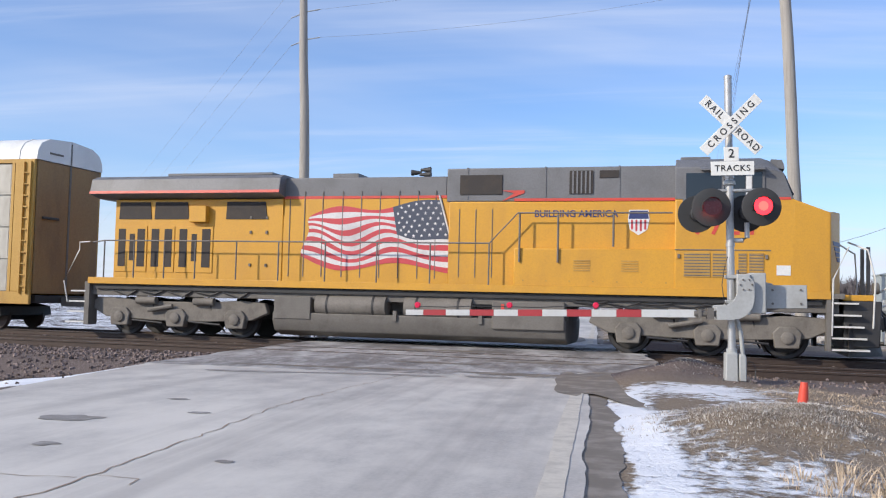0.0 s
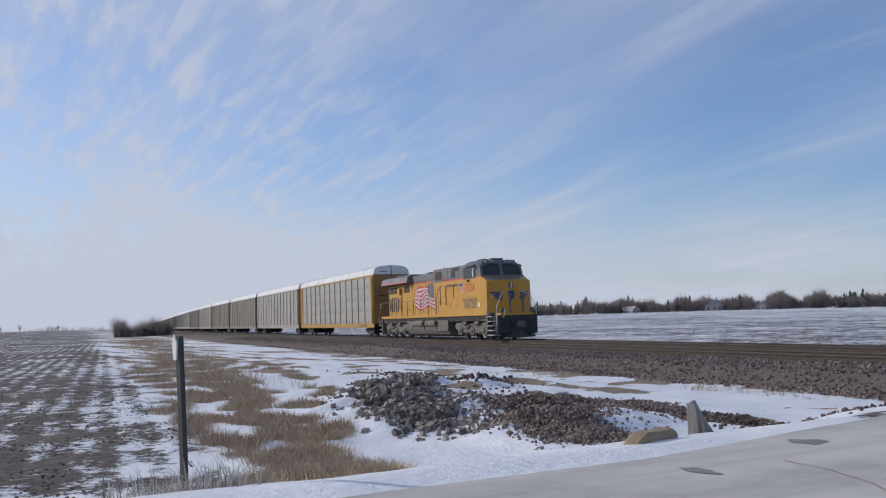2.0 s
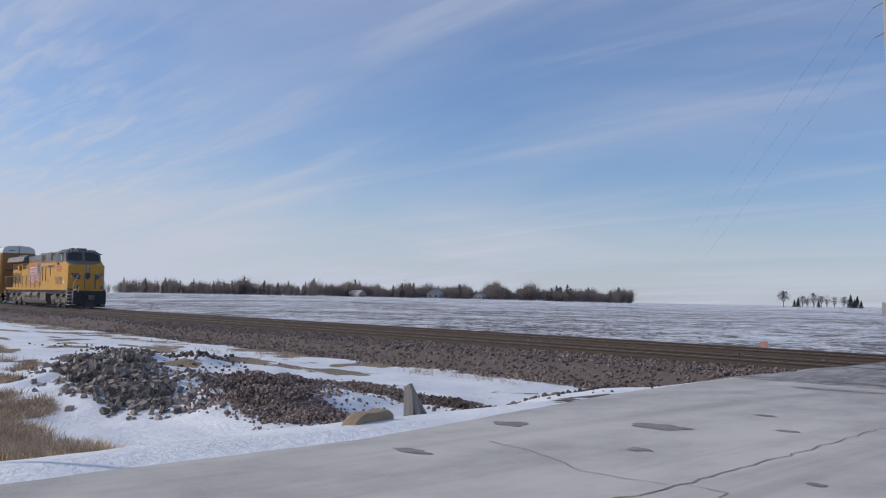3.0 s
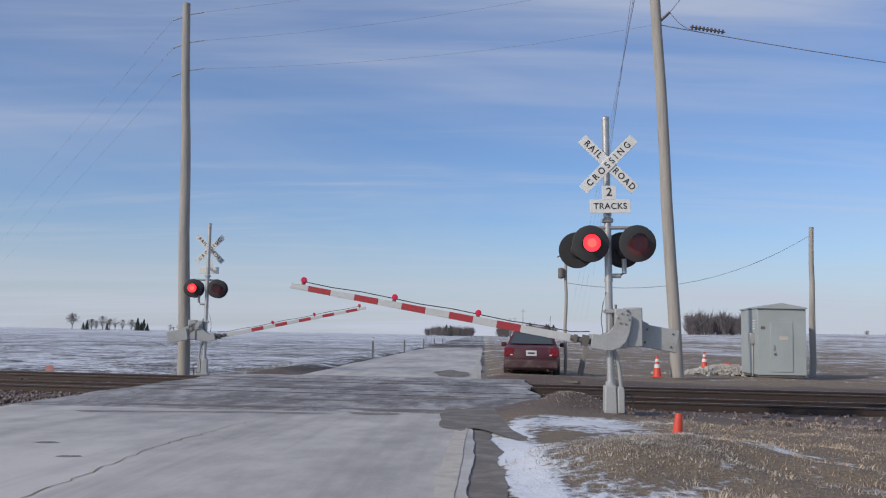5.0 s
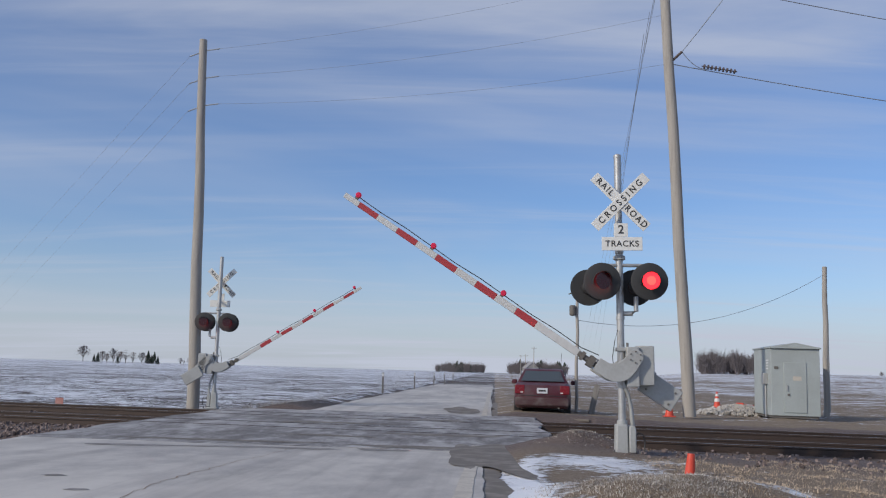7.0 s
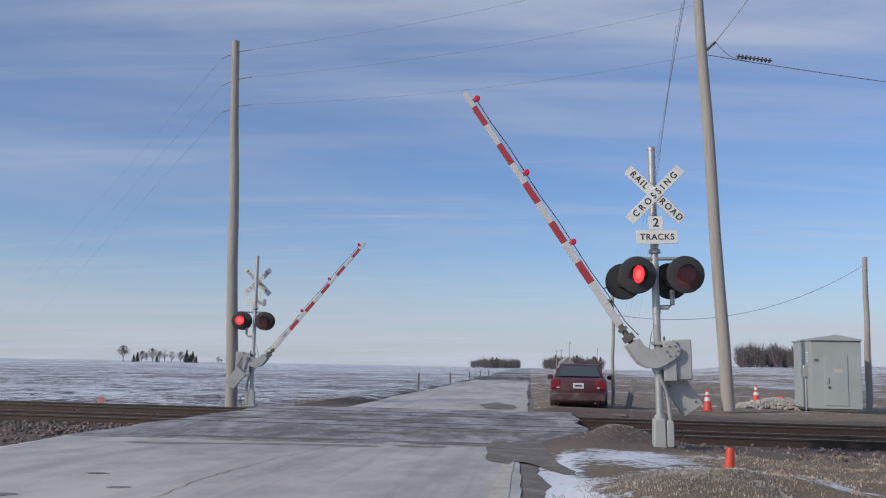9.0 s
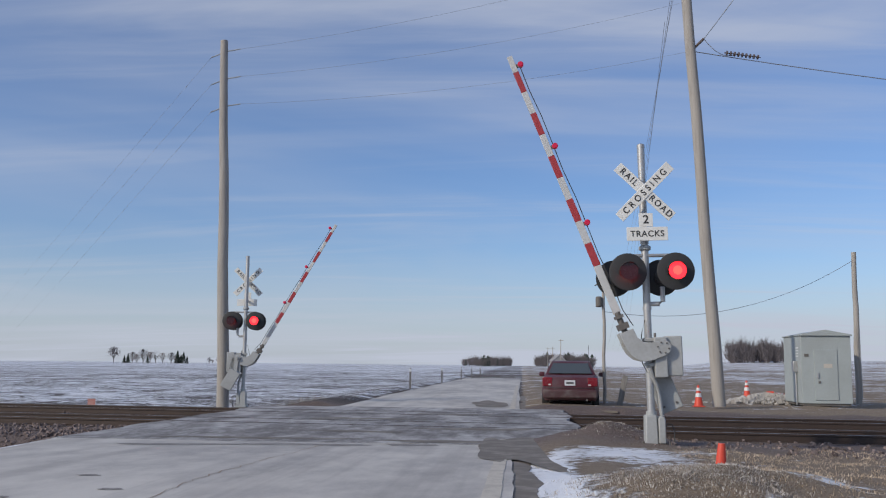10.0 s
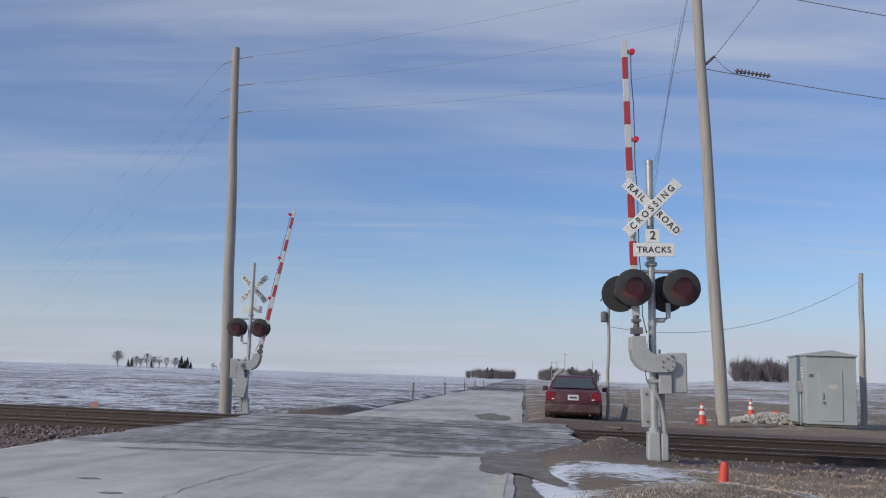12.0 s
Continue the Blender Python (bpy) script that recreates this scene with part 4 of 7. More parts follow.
# ---- poles and wires ----
def wood_pole(az0, d, z0, az1, top_z, r0, r1, label):
    a, b = polar(az0, d, z0), polar(az1, d, top_z)
    t = thing("utility_pole", label, "utility pole", m=Matrix.Translation(a))
    v = b - a
    part("shaft", MB().tube([v * (i / 8) + Vector((0.02 * math.sin(i * 1.7), 0, 0)) * (0 if i in (0, 8) else 1) for i in range(9)], r0, 16, r1), "pole", t)
    return t, a, v


def wire(pts, r, parent_label, sag=0.0):
    a, b = Vector(pts[0]), Vector(pts[1])
    n = 14
    ps = []
    for i in range(n + 1):
        u = i / n
        p = a.lerp(b, u)
        p.z -= sag * 4 * u * (1 - u)
        ps.append(p - a)
    w = part("overhead_wire", MB().tube(ps, r, 5, caps=False), "wire", label=parent_label, m=Matrix.Translation(a))
    return tagged(w, category="wire")


def insulator(t, p, q, n=7):
    """A string of porcelain discs from p to q, in the pole's space."""
    p, q = Vector(p), Vector(q)
    mb = MB()
    mb.tube([p, q], 0.02, 6)
    for i in range(n):
        c = p.lerp(q, (i + 0.7) / (n + 0.4))
        d = (q - p).normalized()
        mb.tube([c - d * 0.025, c + d * 0.025], 0.085, 10)
    return part("insulator_string", mb, "insulator", t)


LP_D = 32.2
lp, lpa, lpv = wood_pole(18.22, LP_D, -0.3, 19.0, 1.2 + LP_D * math.tan(radians(19.35)), 0.21, 0.13, "tall weathered wooden line pole behind the far signal")
lp_pts = []
for el in (15.48, 17.1, 18.7):
    z = 1.2 + LP_D * math.tan(radians(el))
    k = (z - lpa.z) / lpv.z
    c = lpv * k
    part("insulator", MB().tube([c + Vector((-0.05, 0.0, 0.0)), c + Vector((0.62, -0.1, 0.06))], 0.022, 6), "wire", lp)
    part("insulator", MB().tube([c + Vector((0.05, 0.0, 0.0)), c + Vector((-0.5, 0.1, -0.16))], 0.022, 6), "wire", lp)
    lp_pts.append(lpa + c)
RP_D = 33.2
rp, rpa, rpv = wood_pole(-11.72, RP_D, -0.12, -10.28, 1.2 + RP_D * math.tan(radians(24.5)), 0.225, 0.175, "thick leaning wooden line pole beside the track")
jz = 1.2 + RP_D * math.tan(radians(18.9))
jc = rpv * ((jz - rpa.z) / rpv.z)
part("bracket", MB().tube([jc, jc + Vector((0.45, -0.1, 0.42))], 0.05, 8), "insulator", rp, "brown porcelain stand-off")
insulator(rp, jc + Vector((1.2, 0.1, -0.05)), jc + Vector((2.5, 0.2, -0.22)), 9)
j = rpa + jc
for k, p in enumerate(lp_pts):
    tgt = j + Vector((0, 0, 1.9 * k))
    wire((p + Vector((0.62, -0.1, 0.06)), tgt), 0.0045, "thin line wire between two poles", 0.35)
    wire((p + Vector((-0.5, 0.1, -0.16)), polar(31.5 + 0.8 * k, 620, 9.0 + 2 * k)), 0.005, "thin line wire running off over the fields", 4.0)
wire((j, j + Vector((14, 3.0, -1.1))), 0.018, "line wire held by porcelain discs", 0.1)
wire((j + Vector((0.45, -0.1, 0.42)), j + Vector((2.95, 0.5, 3.9))), 0.018, "steep jumper wire at the pole", 0.05)
wire((j + Vector((0.45, -0.1, 0.42)), j + Vector((1.6, 0.2, -0.1))), 0.014, "slack jumper wire at the pole", 0.25)
wire((j + Vector((2.2, 0.5, 3.1)), j + Vector((16, 3.5, 2.0))), 0.018, "line wire over the track", 0.1)
for k in range(4):
    wire((rpa + rpv * (0.99 - 0.05 * k) + Vector((-0.1 - 0.25 * k, 0, 0)), polar(-5.2 - 0.35 * k, 230, 5.2)), 0.008, "thin wire running away beside the road", 1.0)
sp, spa, spv = wood_pole(-19.3, 39.5, -0.15, -19.38, 1.2 + 39.5 * math.tan(radians(6.63)), 0.12, 0.09, "slim gray service pole beside the equipment case")
part("conduit", MB().tube([(0.12, -0.05, 0.2), (0.1, -0.04, 4.4)], 0.03, 8), "gate_gray", sp)
up, upa, upv = wood_pole(-5.02, 32.4, -0.1, -5.05, 4.35, 0.06, 0.05, "short wooden service pole with a small transformer")
part("transformer", MB().lathe([(0.08, 3.35), (0.11, 3.38), (0.11, 3.68), (0.08, 3.72)], 12, pose(-0.16, -0.06, 0)), "frame", up, "small dark meter can")
part("fuse_arm", MB().tube([(-0.3, -0.05, 4.1), (0.1, -0.05, 4.3)], 0.025, 6), "frame", up)
wire((spa + spv * 0.95, upa + upv * 0.72), 0.009, "slack service wire between two low poles", 0.9)
t = thing("wooden_post", "short gray wooden post leaning beside the parked car", "post", m=pose(*polar(-5.9, 31.6, -0.12), 0, 12, 0))
part("shaft", MB().prism([(-0.1, -0.08), (0.09, -0.1), (0.1, 0.09), (-0.08, 0.1)], 0, 1.05, "z"), "old_wood", t, bevel=0.02)


# ---- equipment case, cones, small posts ----
def equipment_case():
    c = polar(-17.15, 37.2, -0.12)
    t = thing("equipment_case", "pale gray-green steel signal equipment case with a pitched lid", "equipment case", m=pose(c.x, c.y, c.z, 0, 0, -3))
    w, d, h = 0.86, 1.35, 2.5
    part("cabinet", MB().box(-w, w, -d, d, 0.08, h), "shed", t, bevel=0.015)
    part("plinth", MB().box(-w + 0.05, w - 0.05, -d + 0.05, d - 0.05, 0, 0.08), "frame", t)
    part("roof", MB().prism([(-w - 0.04, h), (w + 0.04, h), (w + 0.04, h + 0.05), (0, h + 0.22), (-w - 0.04, h + 0.05)], -d - 0.08, d + 0.08), "shed", t, bevel=0.01)
    dr = part("door", MB().box(-0.42, 0.38, -d - 0.03, -d - 0.002, 0.2, 2.0), "shed", t, bevel=0.008)
    part("door_handle", MB().box(-0.33, -0.28, -d - 0.07, -d - 0.03, 0.98, 1.18), "alu", dr)
    part("notice", MB().box(-0.1, 0.2, -d - 0.036, -d - 0.031, 1.35, 1.5), "line_paint", dr, "small faded notice")
    part("padlock", MB().box(-0.3, -0.22, -d - 0.06, -d - 0.03, 0.8, 0.88), "rail_gray", dr)
    part("vent", MB().box(-0.75, -0.6, -d - 0.02, -d - 0.002, 1.75, 1.85), "frame", t)
    part("conduit", MB().tube([(-w - 0.05, -0.7, 0.0), (-w - 0.05, -0.7, 1.25)], 0.035, 8), "alu", t)
    part("meter_box", MB().box(-w - 0.16, -w - 0.002, -0.85, -0.55, 1.2, 1.6), "alu", t, bevel=0.01)
    for k in range(4):
        part("notice_bar", MB().box(-w - 0.006, -w - 0.001, -1.0 + 0.02 * k, -0.6, 2.05 - 0.1 * k, 2.09 - 0.1 * k), "white", t)


equipment_case()


def cone(p, lean=0.0, turn=0.0):
    t = thing("traffic_cone", "orange traffic cone with white reflective bands", "traffic cone", "cones by the track", pose(p.x, p.y, p.z, 0, lean, turn))
    part("base", MB().box(-0.19, 0.19, -0.19, 0.19, 0, 0.035), "orange", t, bevel=0.01)
    part("body", MB().lathe([(0.15, 0.035), (0.035, 0.72), (0.025, 0.73)], 20), "orange", t)
    part("band", MB().lathe([(0.108, 0.33), (0.086, 0.46)], 20), "white", t, "white reflective band")
    part("band", MB().lathe([(0.073, 0.54), (0.057, 0.64)], 20), "white", t, "white reflective band")
    return t


cone(polar(-10.55, 32.6, -0.12))
cone(polar(-13.3, 38.8, -0.02))
t = cone(polar(-14.6, 39.0, 0.10), 84, 30)
tagged(t, label="orange traffic cone lying on its side on a spoil heap")
rng_h = random.Random(8)
mbh = MB()
for _ in range(1500):
    a, r = rng_h.uniform(0, 6.28), abs(rng_h.gauss(0, 0.6))
    hp = polar(-14.45, 38.9)
    hx, hy = hp.x + 1.7 * r * math.cos(a), hp.y + 0.8 * r * math.sin(a)
    mbh.rock((hx, hy, -0.22 + 0.36 * math.exp(-r * r * 1.5)), rng_h.uniform(0.04, 0.11), rng_h)
tagged(part("spoil_heap", mbh, "spoil", label="low tan heap of frozen spoil beside the track", smooth=False), category="spoil heap", kind="stuff")
t = thing("marker_tube", "faded orange plastic marker tube standing in frozen grass", "marker", m=pose(*polar(-11.65, 12.6, -0.27), 0, 4, 0))
part("tube", MB().lathe([(0.085, 0), (0.08, 0.1), (0.05, 0.46), (0.045, 0.50)], 16), "orange", t)
t = thing("marker_sign", "small red and white buried-cable marker post", "marker", m=pose(*polar(25.6, 32.5, -0.95)))
part("post", MB().box(-0.04, 0.04, -0.02, 0.02, 0, 0.9), "white", t)
part("plate", MB().box(-0.13, 0.13, -0.035, -0.02, 0.74, 0.94), "faded_red", t, "faded red plate")
for x, y, h in ((-5.95, 49.2, 1.15), (-5.75, 66.5, 1.15), (-5.3, 81.0, 1.15), (-4.8, 89.0, 1.2), (-4.3, 96.0, 1.2), (2.6, 48.0, 1.0), (2.5, 56.0, 1.0), (2.2, 66.0, 1.0)):
    t = thing("fence_post", "thin roadside marker post in snow", "post", "roadside posts", pose(x, y, height(x, y) - 0.03))
    part("shaft", MB().box(-0.05, 0.05, -0.03, 0.03, 0, h), "rail_gray", t, bevel=0.005)
    part("reflector", MB().box(-0.05, 0.05, -0.045, -0.031, h - 0.2, h - 0.05), "white", t)

# ---- near roadside ----
pp = polar(77.6, 8.1)
t = thing("marker_post", "rusty steel roadside post with a bent white cap", "post", m=pose(pp.x, pp.y, height(pp.x, pp.y) - 0.1, 2.2, 1, 10))
pz = 1.42
part("channel", MB().prism([(-0.04, -0.02), (0.04, -0.02), (0.04, 0.02), (0.025, 0.02), (0.025, -0.008), (-0.025, -0.008), (-0.025, 0.02), (-0.04, 0.02)], 0, pz, "z"), "black", t)
part("cap", MB().prism([(-0.06, pz - 0.2), (0.0, pz - 0.2), (0.02, pz - 0.05), (-0.04, pz + 0.02), (-0.075, pz - 0.08)], -0.035, -0.021), "white", t, "torn white reflector")
for k in range(8):
    part("bolt_hole", MB().tube([(0, -0.024, 0.3 + 0.13 * k), (0, -0.018, 0.3 + 0.13 * k)], 0.008, 6), "black", t)
sx, sy = -7.62, 7.15
t = thing("broken_stump", "splintered gray wooden post stump in snow", "stump", m=pose(sx, sy, height(sx, sy) - 0.12, 0, 0, 20))
part("slab", MB().prism([(-0.1, 0), (0.1, 0), (0.07, 0.5), (0.0, 0.62), (-0.09, 0.56)], -0.06, 0.05), "old_wood", t, bevel=0.012)
part("splinter", MB().prism([(0.1, 0), (0.24, 0), (0.14, 0.34), (0.06, 0.5)], -0.02, 0.08), "old_wood", t, bevel=0.01)
part("splinter", MB().prism([(0.12, 0), (0.36, 0), (0.3, 0.12), (0.12, 0.36)], 0.06, 0.11), "old_wood", t, bevel=0.01)
t.scale = (0.72, 0.72, 0.78)
lx, ly = -7.05, 6.05
t = thing("timber_block", "pale broken timber lying at the road's snowy edge", "timber", m=pose(lx, ly, height(lx, ly) - 0.02, 4, -3, 112))
part("block", MB().prism([(-0.40, -0.05), (0.42, -0.05), (0.40, 0.05), (0.3, 0.10), (0.05, 0.11), (-0.2, 0.14), (-0.38, 0.09), (-0.47, 0.03)], -0.09, 0.09), "log", t, bevel=0.03)


# ---- parked car ----
def sedan():
    c = polar(-3.22, 29.9, -0.14)
    t = thing("sedan_car", "dusty dark maroon four-door sedan parked at the roadside", "car", m=pose(c.x, c.y + 2.0, c.z, 0, 0, -4.0))
    t.scale = (1.05, 1.0, 1.07)
    L = 4.5
    secs = []        # along y: half width, sill z, belt z, with tumblehome
    prof = [(-2.22, 0.60, 0.34, 0.80), (-2.18, 0.74, 0.27, 0.92), (-2.0, 0.84, 0.24, 0.98), (-1.2, 0.88, 0.20, 1.0), (0.0, 0.89, 0.19, 0.97), (1.0, 0.88, 0.19, 0.93), (1.7, 0.84, 0.22, 0.82), (2.1, 0.74, 0.28, 0.7), (2.24, 0.6, 0.34, 0.6)]
    mb = MB()
    n = 10
    for y, w, z0, z1 in prof:
        h = z1 - z0
        ring = [(-w * 0.9, z0), (-w, z0 + 0.25 * h), (-w * 1.0, z0 + 0.6 * h), (-w * 0.97, z0 + 0.9 * h), (-w * 0.88, z1), (w * 0.88, z1), (w * 0.97, z0 + 0.9 * h), (w, z0 + 0.6 * h), (w, z0 + 0.25 * h), (w * 0.9, z0)]
        mb.v += [(x, y, z) for x, z in ring]
    for k in range(len(prof) - 1):
        for i in range(n):
            mb.f.append((k * n + i, k * n + (i + 1) % n, (k + 1) * n + (i + 1) % n, (k + 1) * n + i))
    mb.f += [tuple(range(n)), tuple(range((len(prof) - 1) * n, len(prof) * n))]
    body = part("body", mb, "maroon", t)
    cab = MB()
    rows_c = [(-1.55, 0.76, 0.96), (-0.95, 0.60, 1.38), (-0.3, 0.61, 1.42), (0.25, 0.60, 1.39), (1.1, 0.74, 0.94)]
    for y, w, z in rows_c:
        cab.v += [(-w, y, z), (w, y, z)]
    lo = len(cab.v)
    cab.v += [(-0.80, -1.6, 0.93), (0.80, -1.6, 0.93), (0.8, 1.15, 0.9), (-0.8, 1.15, 0.9)]
    cab.f += [(0, 1, 3, 2), (2, 3, 5, 4), (4, 5, 7, 6), (6, 7, 9, 8), (lo, 0, 2, 4, 6, 8, lo + 3), (lo + 1, lo + 2, 9, 7, 5, 3, 1), (lo, lo + 1, 1, 0), (8, 9, lo + 2, lo + 3)]
    part("roof", cab, "maroon", t, bevel=0.03)
    a, b = Vector((0, -1.60, 0.985)), Vector((0, -0.98, 1.375))
    u = (b - a)
    nrm = Vector((0, -u.z, u.y)).normalized() * 0.012
    rw = MB().add([Vector((-0.66, *(a + u * 0.12).yz)) + nrm, Vector((0.66, *(a + u * 0.12).yz)) + nrm, Vector((0.54, *(a + u * 0.9).yz)) + nrm, Vector((-0.54, *(a + u * 0.9).yz)) + nrm,
                   Vector((-0.66, *(a + u * 0.12).yz)), Vector((0.66, *(a + u * 0.12).yz)), Vector((0.54, *(a + u * 0.9).yz)), Vector((-0.54, *(a + u * 0.9).yz))], [(0, 1, 2, 3), (0, 4, 5, 1), (1, 5, 6, 2), (2, 6, 7, 3), (3, 7, 4, 0)])
    part("rear_window", rw, "car_glass", t, smooth=False)
    for sx in (-1, 1):
        part("side_window", MB().prism([(-1.2, 1.02), (0.85, 0.99), (0.25, 1.33), (-0.85, 1.34)], sx * 0.70 - 0.01, sx * 0.70 + 0.01, "x", pose(0, 0, 0)), "car_glass", t)
        l = part("tail_lamp", MB().box(sx * 0.68 - 0.15, sx * 0.68 + 0.15, -2.225, -2.05, 0.66, 0.92), "tail", t, "red tail lamp", bevel=0.02)
        part("reversing_lamp", MB().box(sx * 0.6 - 0.05, sx * 0.6 + 0.03, -2.232, -2.226, 0.69, 0.72), "white", l)
        part("mirror", MB().box(sx * 0.98 - 0.09, sx * 0.98 + 0.09, 0.72, 0.84, 0.92, 1.06), "maroon", t, bevel=0.03)
        for wy in (-1.32, 1.32):
            w = part("wheel", MB().lathe([(0.2, -0.1), (0.3, -0.1), (0.31, -0.07), (0.31, 0.07), (0.3, 0.1), (0.2, 0.1)], 24, pose(sx * 0.77, wy, 0.31, 0, 90, 0)), "tyre", t)
            part("rim", MB().lathe([(0.19, -0.104), (0.19, 0.104), (0.06, 0.11)], 16, pose(sx * 0.77, wy, 0.31, 0, 90, 0)), "alu", w)
        part("headrest", MB().box(sx * 0.36 - 0.13, sx * 0.36 + 0.13, -0.75, -0.65, 1.0, 1.22), "tyre", t, bevel=0.03)
    part("bumper", MB().box(-0.82, 0.82, -2.29, -2.12, 0.30, 0.56), "bumper", t, bevel=0.05)
    part("boot_seam", MB().box(-0.66, 0.66, -2.236, -2.22, 0.605, 0.62), "black", t)
    pl = part("registration_plate", MB().box(-0.16, 0.16, -2.25, -2.235, 0.68, 0.84), "plate", t, "white plate with a dark bar")
    part("bar", MB().box(-0.11, 0.11, -2.254, -2.251, 0.735, 0.785), "sign_black", pl)
    part("exhaust", MB().tube([(0.5, -2.28, 0.26), (0.5, -2.0, 0.26)], 0.03, 8), "frame", t)
    part("aerial", MB().tube([(0.55, -1.3, 1.1), (0.57, -1.35, 1.9)], 0.006, 5), "black", t)


sedan()


# ---- locomotive ----
TRAIN = []


def text_side(name, text, size, mat, parent, x, z, y, width=1.0, space=1.0):
    return words(name, text, size, mat, parent, pose(x, y, z, 90, 0, 0), 0.003, width, space)


def truck(t, xs, label):
    """A three-axle truck with side frames, springs and wheels; xs: its axles."""
    xm = (xs[0] + xs[-1]) / 2
    tr = part("truck", MB().box(min(xs) - 0.7, max(xs) + 0.7, -0.75, 0.75, 0.55, 0.95), "black", t, label)
    for side in (-1, 1):
        y0, y1 = side * 1.02, side * 1.22
        lo, hi = min(xs) - 1.0, max(xs) + 1.0
        out = [(lo, 0.75), (lo + 0.1, 1.0), (lo + 0.9, 1.05), (xm - 0.8, 0.98), (xm + 0.8, 0.98), (hi - 0.9, 1.05), (hi - 0.1, 1.0), (hi, 0.72), (hi - 0.5, 0.50), (xm + 0.9, 0.42), (xm - 0.9, 0.42), (lo + 0.5, 0.50)]
        part("side_frame", MB().prism(out, y0, y1), "truck", tr, bevel=0.03)
        for x in xs:
            part("axle_box", MB().prism([(x - 0.28, 0.26), (x + 0.28, 0.26), (x + 0.34, 0.62), (x + 0.2, 0.78), (x - 0.2, 0.78), (x - 0.34, 0.62)], side * 1.06, side * 1.30), "truck", tr, bevel=0.03)
            part("bearing_cap", MB().lathe([(0.15, 0.0), (0.15, 0.05), (0.09, 0.08)], 18, pose(x, side * 1.30, 0.52, 90 if side < 0 else -90, 0, 0)), "truck", tr)
            w = part("wheel", MB().lathe([(0.2, -0.05), (0.5, -0.06), (0.56, -0.05), (0.53, 0.0), (0.53, 0.07), (0.44, 0.07), (0.40, 0.03), (0.2, 0.05)], 32, pose(x, side * 0.76, 0.53, 90 if side < 0 else -90, 0, 0)), "black", tr, "dark steel wheel")
            for k in (-0.42, 0.42):
                sp = MB()
                for i in range(5):
                    sp.lathe([(0.085, 0), (0.085, 0.045)], 12, pose(x + k, side * 1.14, 0.55 + i * 0.075))
                sp.lathe([(0.05, 0), (0.05, 0.4)], 10, pose(x + k, side * 1.14, 0.53))
                part("spring", sp, "truck", tr)
        for a, b in ((xs[0], xs[1]), (xs[1], xs[2])):
            m = (a + b) / 2
            part("brake_cylinder", MB().tube([(m - 0.34, side * 1.3, 1.0), (m + 0.3, side * 1.3, 1.0)], 0.11, 12), "truck", tr)
            part("brake_rod", MB().tube([(m - 0.5, side * 1.28, 0.42), (m + 0.5, side * 1.28, 0.36)], 0.03, 6), "black", tr)
            part("sand_pipe", MB().tube([(m + 0.1, side * 1.24, 1.15), (m + 0.2, side * 1.18, 0.6), (m + 0.45, side * 0.9, 0.16)], 0.025, 6), "black", tr)
        part("damper", MB().tube([(xm - 0.9, side * 1.33, 0.72), (xm - 0.1, side * 1.33, 0.86)], 0.06, 8), "truck", tr)
    return tr


